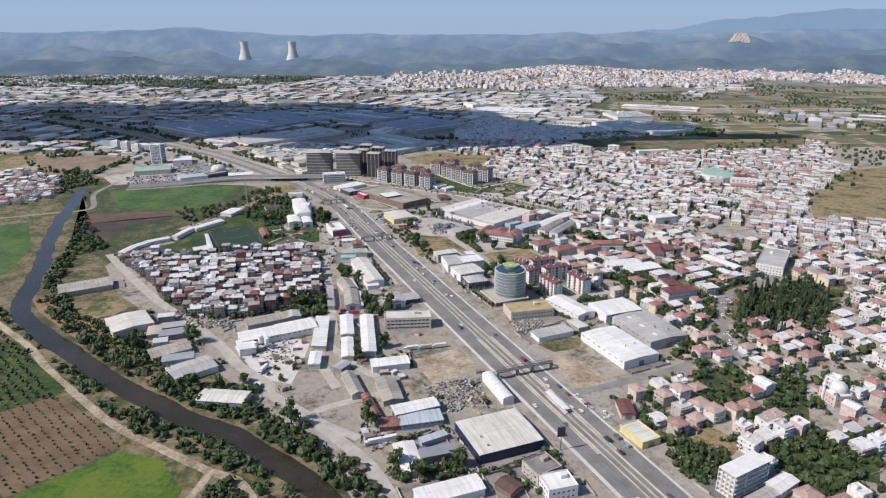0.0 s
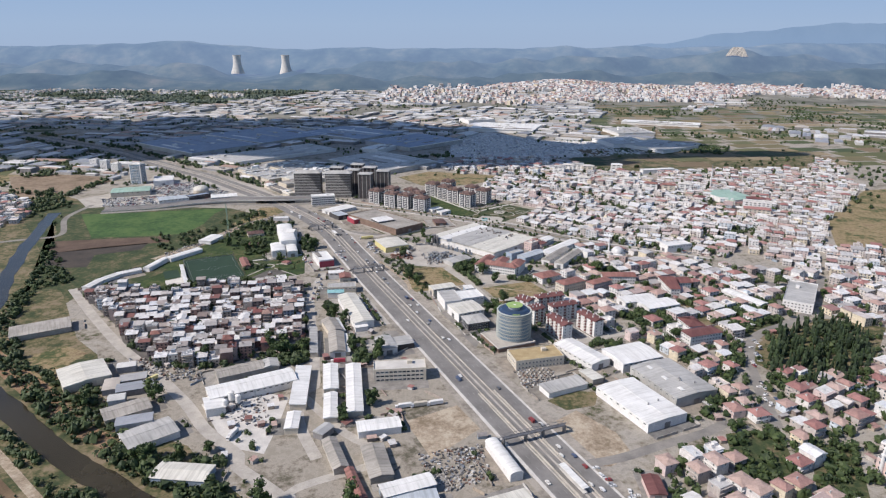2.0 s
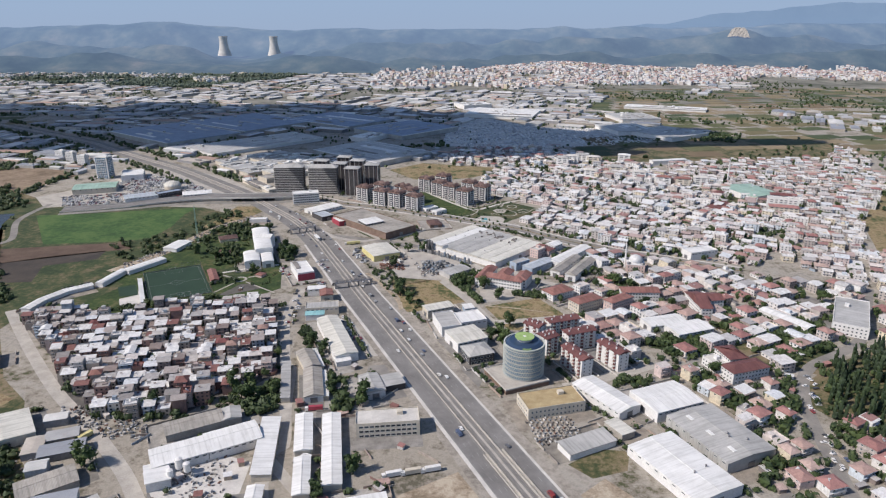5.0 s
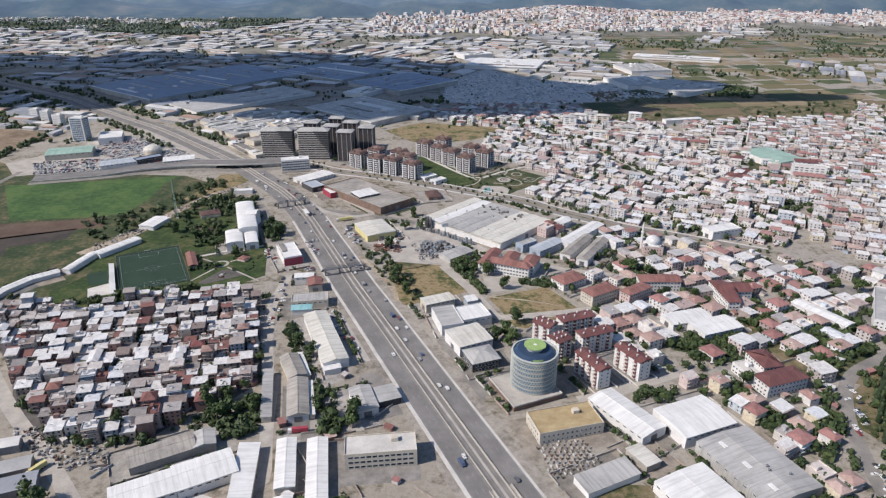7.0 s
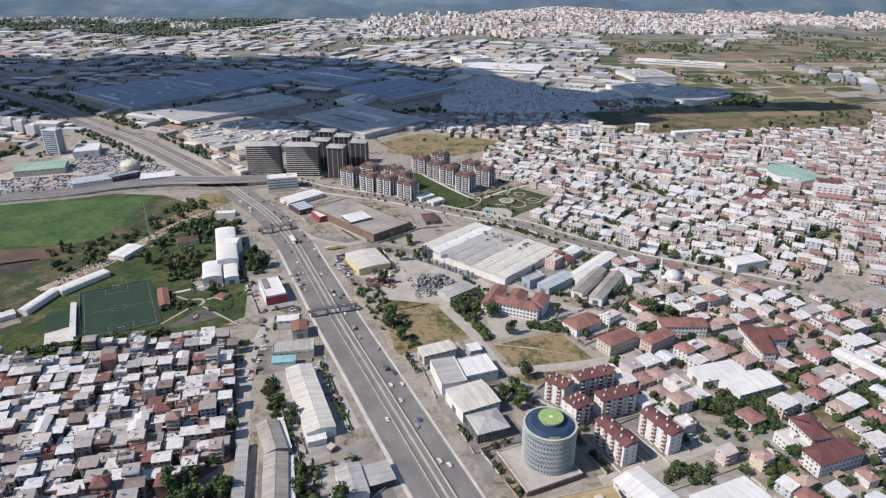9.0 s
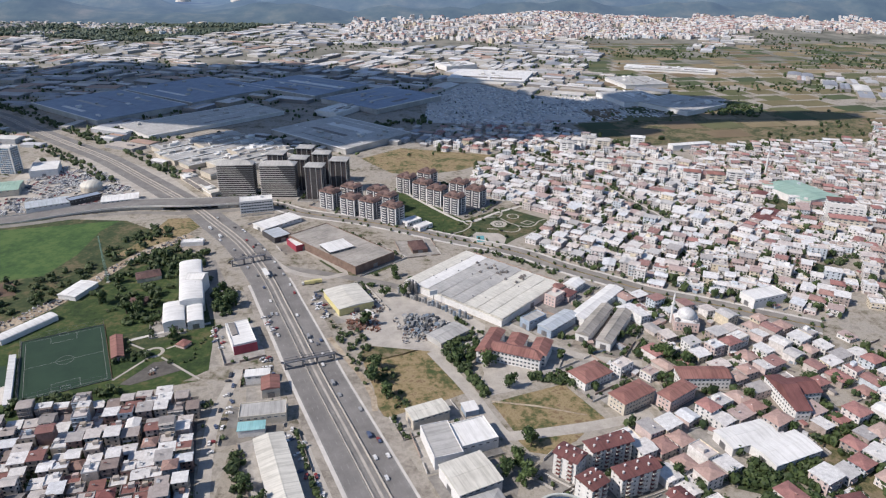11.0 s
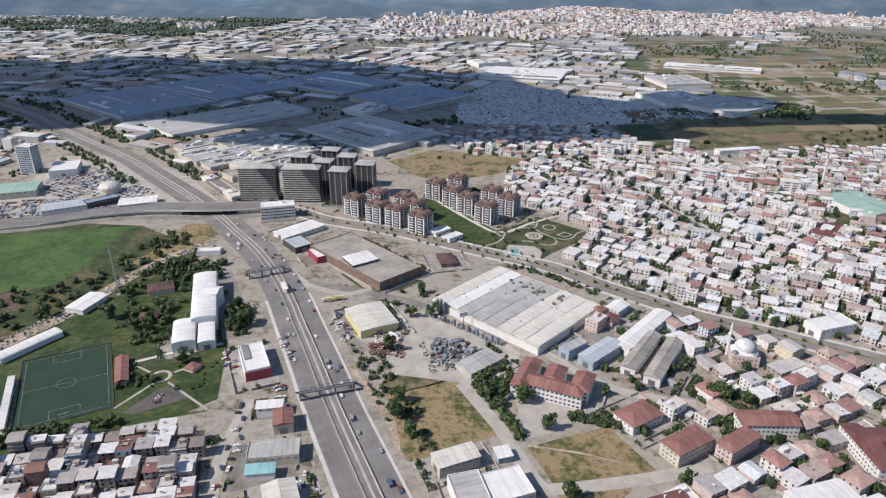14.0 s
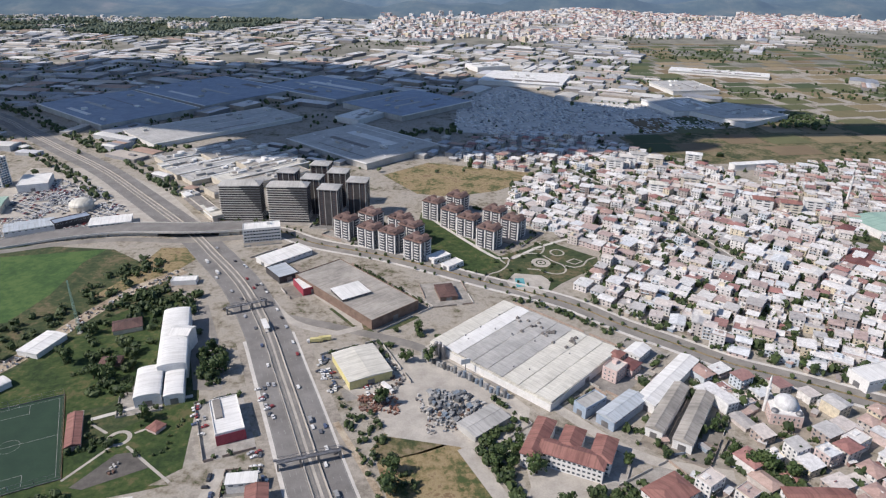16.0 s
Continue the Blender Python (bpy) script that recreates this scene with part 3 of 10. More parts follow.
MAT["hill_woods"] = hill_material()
land()

# the far mountain range, haze painted in as glow, and a glowing hazy sky behind it
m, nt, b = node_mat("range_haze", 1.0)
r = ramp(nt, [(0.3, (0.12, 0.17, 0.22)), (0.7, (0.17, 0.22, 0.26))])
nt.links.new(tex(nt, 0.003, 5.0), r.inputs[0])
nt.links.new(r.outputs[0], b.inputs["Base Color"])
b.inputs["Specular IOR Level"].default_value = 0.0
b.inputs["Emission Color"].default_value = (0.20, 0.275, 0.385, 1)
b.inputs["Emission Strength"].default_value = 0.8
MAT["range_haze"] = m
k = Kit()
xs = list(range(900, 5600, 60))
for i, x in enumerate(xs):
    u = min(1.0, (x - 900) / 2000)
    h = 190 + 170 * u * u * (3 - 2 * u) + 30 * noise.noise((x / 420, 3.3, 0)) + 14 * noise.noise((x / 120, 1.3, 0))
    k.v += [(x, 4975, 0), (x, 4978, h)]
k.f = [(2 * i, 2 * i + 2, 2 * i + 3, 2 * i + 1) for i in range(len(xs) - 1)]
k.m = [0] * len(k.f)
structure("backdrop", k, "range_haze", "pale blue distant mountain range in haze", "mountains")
m, nt, b = node_mat("sky_haze", 1.0)
pos = nt.nodes.new("ShaderNodeSeparateXYZ")
nt.links.new(nt.nodes.new("ShaderNodeNewGeometry").outputs["Position"], pos.inputs[0])
mr = nt.nodes.new("ShaderNodeMapRange")
mr.inputs[1].default_value, mr.inputs[2].default_value = 180.0, 700.0
nt.links.new(pos.outputs[2], mr.inputs[0])
r = ramp(nt, [(0.0, (0.36, 0.45, 0.575)), (0.35, (0.36, 0.465, 0.60)), (1.0, (0.30, 0.43, 0.61))])
nt.links.new(mr.outputs[0], r.inputs[0])
nt.links.new(r.outputs[0], b.inputs["Emission Color"])
b.inputs["Emission Strength"].default_value = 1.0
b.inputs["Base Color"].default_value = (0, 0, 0, 1)
b.inputs["Specular IOR Level"].default_value = 0.0
MAT["sky_haze"] = m
k = Kit()
k.add([(-5600, 4985, -60), (5600, 4985, -60), (5600, 4985, 1000), (-5600, 4985, 1000)], [(0, 1, 2, 3)])
structure("backdrop_sky", k, "sky_haze", "hazy pale blue sky low over the horizon", "sky")

# a pale quarry face on the ridge
k = Kit()
qx = 1800
qy = 4330 - 110 * noise.noise((qx / 520, 0.4, 1.0)) - 105
n = 12
for j in range(7):
    for i in range(n):
        u, v = i / (n - 1) - 0.5, j / 6
        x, y = qx + u * (135 - 80 * v) + 40 * v, qy + 85 * v
        k.v.append((x + 9 * noise.noise((i, j, 1)), y, rise(x, y) + 9 + 5 * noise.noise((i * 1.3, j * 1.7, 5))))
k.f = [(j * n + i, j * n + i + 1, j * n + n + i + 1, j * n + n + i) for j in range(6) for i in range(n - 1)]
k.m = [0] * len(k.f)
structure("quarry", k, "concrete", "pale bare quarry face on a wooded hill", "quarry")


def patch(name, poly, mat, label, z=0.06, category="field", open_ground=True):
    k = Kit()
    k.prism(list(poly), -0.3, z)
    if open_ground:
        OPEN.append(list(poly))
    return structure(name, k, mat, label, category)


# ---- open grounds ----
patch("land_riverside", [(-1042.5, 1094.4), (-713.5, 1232.8), (-520.4, 1088), (-294.6, 1064.5), (-305.2, 971.3), (-344.5, 787.5), (-374.9, 722.8), (-377.3, 693.9), (-322.7, 610.3), (-221.6, 516.3), (-152.7, 432.4), (-81.4, 363.2), (-45.7, 303.9), (-1.6, 270.8), (28.2, 231), (-295.5, 232.6)], "scrub", "weedy riverside land", 0.02, "land", False)
patch("land_gardens", [(-693.1, 1126.1), (-328.4, 1088.2), (-248.1, 1027.5), (-188.9, 921.2), (-165.9, 850.3), (-201.9, 748.4), (-264.9, 718.4), (-385.5, 706.4)], "meadow", "weedy garden land by the fields", 0.025, "land", False)
patch("land_east_edge", [(577.5, 1015.1), (755.2, 1212.3), (843.2, 1237.8), (1037.2, 1111.9), (757.2, 789.4), (607.3, 868.4), (516.2, 883.7)], "dry_grass", "open olive pasture at the town edge", 0.03, "land")
patch("land_west_quarter", [(-382.5, 726.9), (-263.9, 737.9), (-151.3, 751.1), (-132.9, 678.5), (-117.1, 615.9), (-136.7, 592.1), (-154.4, 580.1), (-172.5, 558.5), (-219.8, 557.4), (-254.5, 563), (-297.3, 634.7)], "lane_dust", "worn lanes between dense houses, darkened for shade in the gaps", 0.03, "land", False)
patch("land_gardens_south", [(151.2, 308), (141.1, 408), (191.5, 463), (330, 470), (420, 400), (400, 300)], "town_ground", "weedy gardens between houses", 0.02, "land", False)
patch("land_gardens_east", [(260.6, 721.5), (330, 720.5), (348.5, 685.2), (295.2, 602.4), (254, 621.5), (218.7, 656.2)], "scrub", "weedy gardens between houses", 0.02, "land", False)
patch("land_south", [(-420, 190), (-420, -240), (170, -240), (100, 90), (40, 150), (-60, 192)], "scrub", "weedy riverside fields", 0.022, "land", False)
GREEN_FIELD = [(-546.2, 1050.7), (-472, 1059.4), (-335.4, 1088.3), (-344.2, 1057.6), (-340.8, 993.3), (-350, 945.6), (-382.8, 935.8), (-467.8, 925.6)]
patch("field_green", GREEN_FIELD, "crop", "flat green crop field beside the flyover")
patch("field_dark", [(-487, 857), (-443.4, 878.9), (-381.5, 901.6), (-378.1, 872.6), (-426.7, 851), (-412.9, 804.9), (-461.4, 800.5)], "dark_soil", "freshly ploughed dark field")
patch("field_brown", [(-509.8, 909), (-368.5, 932.3), (-355.4, 907.4), (-380.3, 898.6), (-487, 857)], "soil", "ploughed brown strip field")
patch("land_works_west", [(-300, 600), (-250, 566), (-140, 590), (-115, 640), (-118, 720), (-60, 725), (-25, 640), (20, 530), (60, 440), (95, 350), (100, 300), (-20, 300), (-48, 350), (-95, 395), (-150, 440), (-215, 470), (-255, 515)], "works_dust", "pale dusty ground of the works quarter", 0.024, "land", False)
patch("field_strips", [(-458.9, 795.6), (-412.9, 804.9), (-425.5, 848.3), (-377, 869.7), (-329.1, 913.2), (-302, 931.6), (-303.4, 883.2), (-376.6, 787.8), (-382.5, 739.3), (-431.1, 723.3)], "meadow", "weedy green strip fields")
patch("field_lawn_far", [(-599.4, 852.7), (-565.3, 866), (-495.9, 755.1), (-474.3, 676.4), (-475.6, 659.1)], "crop", "green orchard field by the river")
patch("field_stubble", [(-789, 1289.3), (-754.8, 1374.8), (-647.4, 1335), (-613.8, 1298.4), (-651.5, 1216.1), (-721, 1217.1)], "brown_field", "harvested bare brown field")
patch("field_brown_north", [(-712.1, 1154.1), (-837.9, 1343.5), (-741.2, 1367.4), (-646.3, 1338.6), (-635, 1230.8), (-657, 1175.9)], "brown_field", "bare brown field by the junction", 0.065)
patch("field_stubble_west", [(-947.4, 1291.6), (-903, 1383.7), (-806.3, 1349.9), (-815.3, 1223.6), (-873.2, 1183.7)], "dry_grass", "harvested straw-coloured field edge")
patch("field_field_edge", [(-292.2, 1017.6), (-282.7, 1093.1), (-254.4, 1093.4), (-236.4, 1073.1), (-253.3, 1029.4), (-265.5, 996), (-304.7, 985.4)], "dry_grass", "dry grass triangle beside the flyover")
ORCHARD = [(-410.5, 526), (-402, 537), (-351, 494), (-309, 451), (-273, 419), (-224, 379), (-205, 360), (-243, 318), (-255, 303), (-266, 296), (-330, 296)]
patch("field_orchard", ORCHARD, "red_dirt", "reddish tilled orchard soil with rows of young trees")
patch("field_bright", [(-243.5, 314.5), (-202, 355.5), (-172, 346), (-149, 318), (-151, 270), (-152, 235), (-225, 235), (-250, 294)], "bright_crop", "bright green crop field")
WEST_BANK = [(-467.7, 611.3), (-388.8, 556), (-318.1, 494.3), (-244.7, 432.8), (-186.8, 392.2), (-139.3, 363.5), (-87.7, 325.2), (-70.6, 304), (-27.8, 249.5), (-80.4, 249.8), (-112.7, 320.4), (-135.6, 340.9), (-173.1, 357.7), (-206.3, 376), (-257.5, 416.8), (-325.2, 473.8), (-401.8, 543.7), (-430.7, 556.3)]
patch("bank_west", WEST_BANK, "scrub", "weedy river bank with bushes", 0.03)
EAST_BANK = [(-575.7, 1028.5), (-521.8, 940.4), (-454.7, 754.8), (-417.3, 642), (-385.7, 582.3), (-322.8, 520.6), (-250.3, 458), (-185.8, 409.7), (-122.1, 366.4), (-75.4, 330.2), (-58.1, 304), (-6.8, 249.4), (8.9, 249.4), (-45.7, 303.9), (-87.5, 357.4), (-139.7, 402.4), (-169.4, 432.5), (-221, 466.8), (-255.6, 516.1), (-331.2, 555.7), (-399.5, 641.9), (-429.8, 733.4), (-399.7, 754.3), (-476.6, 851.5)]
patch("bank_east", EAST_BANK, "scrub", "overgrown river bank with dry earth", 0.03)
patch("bank_dirt", [(-406.4, 603.6), (-388.2, 596.2), (-336.4, 555.7), (-284, 513.4), (-249.7, 476.2), (-217.3, 457.8), (-214.6, 440.8), (-252.3, 462.4), (-322.8, 520.6), (-377.9, 568.8)], "bank_earth", "bare reddish embankment", 0.08)
patch("lot_grass_west", [(-346.7, 575.2), (-324.2, 595.8), (-298.5, 581.7), (-305.4, 556.4), (-301.8, 534), (-294, 523.5), (-321.9, 538)], "dry_grass", "dry grass lot beside sheds")
patch("lot_grass_brown", [(-41.8, 786.9), (-15.5, 796.9), (3.5, 806.1), (10.7, 796.1), (31.5, 747.1), (20.6, 741.5), (-21.8, 722.8), (-30.2, 726.9), (-32.1, 753.4)], "dry_grass", "brown dry grass lot with bare patches")
patch("lot_grass_green", [(-46.7, 797.9), (-31.3, 828.7), (-17.8, 812.2), (5.6, 805.3), (-13.4, 796.1), (-41, 786.9)], "scrub", "weedy green corner lot")
patch("lot_grass_gold", [(47.8, 734.7), (63.6, 741.3), (100.4, 754.3), (120, 714.7), (88.6, 709.8), (59.4, 702.5)], "dry_grass", "golden dry grass lot with a trodden path")
patch("path_lot", [(48.2, 737.7), (78.6, 730.9), (108.9, 719.9), (108.6, 718.8), (78.2, 729.2), (48, 735.9)], "dirt", "trodden footpath", 0.1, "path", False)
patch("lot_grass_small", [(58.7, 698), (102.4, 701.7), (95.4, 694.5), (76.1, 683.2), (65.1, 685.9)], "dry_grass", "dry grass lot by apartment blocks")
patch("lot_scrub_road", [(80.4, 501.9), (101.9, 516.6), (121, 514.3), (114.7, 495.6), (92.4, 488.8)], "scrub", "yellowing weedy lot beside a warehouse")
patch("lot_sand", [(75.9, 469.8), (99.4, 488.7), (120.9, 460.5), (125.5, 435.1), (108.3, 423.3), (91.9, 423.4)], "dirt", "bare sandy lot beside the road")
patch("lot_cement", [(-173.3, 498.2), (-150.2, 523.1), (-111.4, 507.4), (-110.8, 470.1), (-112.4, 437.4), (-139.1, 445.4)], "pale_concrete", "white dusted yard of a concrete works", 0.07, "yard", False)
patch("lot_clay", [(-22.9, 475), (13.8, 496.2), (28.6, 465.5), (-4.4, 431.7)], "dirt", "bare clay yard")
patch("verge_garden", [(-282.1, 737.4), (-262.8, 748.4), (-222.2, 765.6), (-188.4, 767.7), (-154.3, 769.9), (-182.3, 761.2), (-241.2, 741.9), (-278.2, 730.6)], "lawn", "grass verge along the pitch")
patch("park_lawn", [(-224.1, 798.2), (-165.9, 850.3), (-153.1, 782.6), (-171.9, 764.8), (-204.8, 756.8), (-226.4, 744.7), (-264.9, 718.4), (-314.1, 719.3), (-332.4, 750.8), (-316.1, 785.5), (-312.4, 830.5), (-251.5, 846.1)], "lawn", "green park lawn with paths", 0.05)
patch("gardens_lawn", [(-339.8, 811.2), (-312.9, 848.1), (-295.5, 890.8), (-274.6, 951.7), (-246.5, 987.2), (-205.7, 891.2), (-220.2, 840.7), (-263.3, 825.6), (-304, 791.5)], "lawn", "garden lawns behind the pitch", 0.067, "field", False)
patch("gardens_north", [(-328.1, 847.4), (-273.5, 952), (-223, 983.2), (-234.6, 921.9), (-240.3, 857.4), (-287.2, 846.7)], "lawn", "gardens with trees and lawns", 0.044)
TOWN_PARK = [(29.4, 1025.8), (50.7, 1073.1), (84.8, 1096.2), (105.4, 1117.5), (151.4, 1073.9), (149.7, 1056.1), (106.6, 1017.8), (92, 1001), (50, 1012)]
patch("town_park", TOWN_PARK, "meadow", "worn olive park lawn with looping pale paths", 0.05)
patch("apartment_lawn", [(-23, 1210), (2.9, 1157.2), (55.1, 1075.7), (66.3, 1075.9), (21.7, 1014.4), (-3.7, 1055.7), (-32.7, 1109.9)], "lawn", "grass strip between apartment blocks", 0.062)
patch("plain_field", [(-78.7, 1335), (-18.6, 1394.2), (60.6, 1368.2), (135.9, 1343.5), (171.5, 1370.1), (68.4, 1272.1), (11, 1250), (-31, 1259.9)], "dry_grass", "empty olive field behind towers", 0.05)
FAR_FIELD = [(290.7, 1544.6), (511.2, 1615.6), (744.9, 1677.3), (924.9, 1637.9), (756.8, 1407.9), (522.4, 1403.8), (379.5, 1395.6), (304.1, 1475.7)]
patch("far_meadow", FAR_FIELD, "scrub", "broad olive meadow behind the town", 0.05)
patch("cemetery_ground", [(253.4, 576.3), (303, 615.7), (370.1, 651.5), (415.8, 630.4), (334.4, 526.1), (269.9, 544)], "scrub", "shaded cemetery ground", 0.04)
patch("green_lot_se", [(200.5, 365.1), (249.1, 367.9), (280.8, 361.8), (256.4, 324), (219.4, 339.5)], "lawn", "overgrown gardens among houses", 0.05, "field", False)

GARDENS_A = [(194.7, 458.4), (234.7, 466.9), (221, 412.1), (180, 401.8)]
GARDENS_B = [(244.6, 446), (275.9, 445.9), (251.3, 391.8), (219.8, 388.6)]
GARDENS_C = [(199.6, 364.4), (248.6, 373.1), (261.8, 350.4), (236.4, 311.2), (208.5, 311.3)]
GARDENS_D = [(280.9, 671.8), (346, 692.3), (321.1, 632.9), (259.6, 621.5)]
GARDENS_E = [(177, 650.6), (194.9, 672), (212, 664), (209.5, 637.7)]
GARDENS_F = [(254.1, 689.7), (290, 708), (331.9, 688.1), (283.4, 613.5), (272.2, 648.6)]
TRACK_LOOP = [(-133, 290), (-134, 321), (-123, 327), (-110, 311.9), (-106.5, 295)]
for nm, poly in (("gardens_a", GARDENS_A), ("gardens_b", GARDENS_B), ("gardens_c", GARDENS_C), ("gardens_d", GARDENS_D), ("gardens_e", GARDENS_E)):
    patch("land_" + nm, poly, "meadow", "overgrown gardens with trees between houses", 0.045, "land", nm != "gardens_d")
patch("lot_grass_olive", [(146, 345.3), (176.3, 388), (194.3, 364.4), (171.6, 340), (150, 330)], "dry_grass", "grassy empty lot among houses", 0.047, "lot")
patch("court_east", [(331.2, 734), (354.5, 759.1), (376.8, 743.5), (355.7, 724.1)], "bitumen", "dark surfaced ball court among houses", 0.07, "court")

# looping paths of the town park
k = Kit()
for n, pts in enumerate(([(36, 1021.4), (41.8, 1035.3), (52.3, 1042.5), (60.5, 1054.8), (65, 1070.1), (74.4, 1080.7), (87.5, 1083.6), (97.1, 1083.7), (102.2, 1097.5), (99.5, 1109.9)],
                         [(98.5, 1078.4), (106.1, 1065.5), (113.2, 1058.1), (115.9, 1049.7), (113.4, 1041), (105.8, 1037.1), (96.3, 1040.7), (89, 1046.4), (79.1, 1047.7)],
                         [(116.9, 1055.6), (124.4, 1051.8), (133.3, 1055.9), (140.9, 1068.6), (149.3, 1073.9)], [(90.3, 1097.3), (95, 1091.9), (101.8, 1094.7)], [(54.4, 1068.9), (59.5, 1059.8)],
                         [(119.3, 1064.2), (127.8, 1071), (135, 1064.9), (126.6, 1058.3), (119.3, 1064.2)])):
    strip(k, smooth_line(pts, 2.0 if n < 4 else 30), -0.9, 0.9, 0.12 + 0.006 * n)
for cx, cy, r, half in ((113.5, 1085.2, 6.6, 0.8), (94, 1061.6, 7.2, 2.2), (94, 1061.6, 2.6, 1.2)):
    strip(k, [(cx + r * math.cos(2 * math.pi * i / 28), cy + 1.1 * r * math.sin(2 * math.pi * i / 28)) for i in range(29)], -half, half, 0.17)
structure("park_loops", k, "concrete", "looping pale paved park paths", "path")
patch("park_square", [(56.5, 1021.6), (66.2, 1038.3), (90.6, 1034), (97.5, 1022.2), (91.4, 1001.2), (76, 992.6), (60, 1008.4)], "concrete", "paved square beside the park", 0.09, "yard")
patch("lot_sports", [(432, 1134), (455, 1138), (470, 1108), (459, 1090), (419, 1078)], "meadow", "grassy lot beside the sports hall", 0.06)
patch("lot_bare", [(383.2, 933.6), (416, 960.5), (447, 968), (446, 948), (409.5, 914), (382.6, 907.5)], "works_dust", "bare dusty lot among houses", 0.06)
patch("lot_grass", [(378, 926), (395, 944), (408, 932), (392, 915)], "meadow", "small grassy lot", 0.075)
patch("works_yard", [(-71.5, 861.2), (-37.1, 901), (10.6, 898.2), (54.5, 838.1), (50.2, 815.8), (23, 797.5), (-37.6, 810.4), (-47.3, 837.1)], "concrete", "wide grey concrete storage yard", 0.075, "yard", False)
patch("orchard_weeds", [(-378.0, 510.8), (-361.7, 507.2), (-324.6, 471.9), (-278.2, 431.1), (-279.9, 419.6), (-294.0, 410.1), (-306.4, 398.9)], "lawn", "green weedy ground under young orchard rows", 0.13, "field", False)
patch("verge_depot", [(-96.8, 969.8), (-83.1, 980.6), (-20.1, 956.7), (-37.8, 939.3), (-65.8, 930)], "meadow", "overgrown verge behind the depot", 0.05, "field", False)
k = Kit()
k.prism([(65.1, 1027.6), (73.3, 1027.8), (73.1, 1011.6), (65, 1010.3)], 0.0, 0.14)
structure("park_pool", k, "pool_water", "small turquoise pool on the paved square", "pool")
k = Kit()
strip(k, smooth_line([(-24.1, 1200.7), (2.8, 1149), (52, 1071.7), (68.7, 1071.9), (94.3, 1096.8), (140.5, 1126.7)]), -2.0, 2.0, 0.11)
structure("road_apartments", k, "pale_concrete", "pale lane round the apartment houses", "road")
k = Kit()
strip(k, smooth_line([(-70.8, 823.6), (-57.7, 799.5), (-38.9, 763.5), (-32.1, 744.3), (-30.4, 729.5)]), -2.0, 2.0, 0.11)
structure("road_verge_track", k, "dirt", "bare dirt track on the highway verge", "road")

# ---- river ----
RIVER = smooth_line([(160, -40), (90, 80), (-30, 268), (-60.9, 303.9), (-78.9, 324.2), (-139.7, 374.1), (-174.9, 392.6), (-216.3, 420.2), (-246.3, 440.2), (-288.1, 473.9), (-331, 508.9), (-376.1, 548.7), (-402.2, 580.6), (-424.6, 635.7), (-454.4, 706.5), (-508.4, 824.2), (-573.4, 1004.2), (-590, 1060)], 7)
k = Kit()
left, right = [], []
for i, (p, q) in enumerate(zip(sides(RIVER, -1), sides(RIVER, 1))):
    c = ((p[0] + q[0]) / 2, (p[1] + q[1]) / 2)
    d = ((q[0] - p[0]) / 2, (q[1] - p[1]) / 2)
    wl = 8.6 + 2.6 * noise.noise((i * 0.23, 1.5, 0)) + 1.2 * noise.noise((i * 0.9, 4.5, 0))
    wr = 8.6 + 2.6 * noise.noise((i * 0.21, 7.5, 3)) + 1.2 * noise.noise((i * 0.8, 9.5, 2))
    left.append((c[0] - d[0] * wl, c[1] - d[1] * wl, 0.1))
    right.append((c[0] + d[0] * wr, c[1] + d[1] * wr, 0.1))
n = len(left)
k.add(left + right, [(i, n + i, n + i + 1, i + 1) for i in range(n - 1)])
structure("water", k, "water", "still dark brown river water", "river")
LINES.append((RIVER, 11))

# ---- roads ----
HIGHWAY = smooth_line([(359, -240), (248, 20), (157, 232), (114.7, 331), (70.2, 435), (31.7, 525), (-0.4, 600), (-43.5, 701), (-72.3, 768), (-95.8, 826.6), (-116.5, 877), (-142.3, 938.6), (-181.6, 1013.5), (-226.9, 1078.6), (-268.5, 1134.8), (-364.2, 1244.9), (-455.2, 1346.5), (-558, 1443), (-683.1, 1560.4), (-790.3, 1661.1), (-1140.3, 1920.9)])
LINES.append((HIGHWAY, 27))
k = Kit()
strip(k, HIGHWAY, -17.5, 17.5, 0.10)
structure("road_highway", k, "asphalt", "worn grey asphalt dual carriageway", "road")
# the median is wider beside the tram stop
WIDE = [p for p in HIGHWAY if 350 < p[1] < 520]
k = Kit()
strip(k, HIGHWAY, -4.7, 4.7, 0.32, 0, 0.4)
strip(k, WIDE, -6.9, 6.9, 0.325, 0, 0.4)
structure("median", k, "concrete", "pale concrete tramway median", "median")
k = Kit()
for side in (-1, 1):
    strip(k, HIGHWAY, side * 4.5 - 0.22, side * 4.5 + 0.22, 1.15, 0, 1.0)
    strip(k, WIDE, side * 6.8 - 0.22, side * 6.8 + 0.22, 1.15, 0, 1.0)
structure("median_walls", k, "concrete", "pale concrete barrier walls along the tramway", "barrier wall")
k = Kit()
for off in (-2.95, -1.5, 1.5, 2.95):
    strip(k, HIGHWAY, off - 0.12, off + 0.12, 0.5, 0, 0.2)
structure("tram_rails", k, "steel", "steel tram rails in pairs", "rails")
k = Kit()
for off in (-2.2, 2.2):
    strip(k, HIGHWAY, off - 1.35, off + 1.35, 0.40, 0, 0.1)
structure("track_beds", k, "old_asphalt", "grey ballast track beds", "track bed")
k = Kit()
for off in (-16.9, -5.6, 5.6, 16.9):
    strip(k, HIGHWAY, off - 0.1, off + 0.1, 0.108)
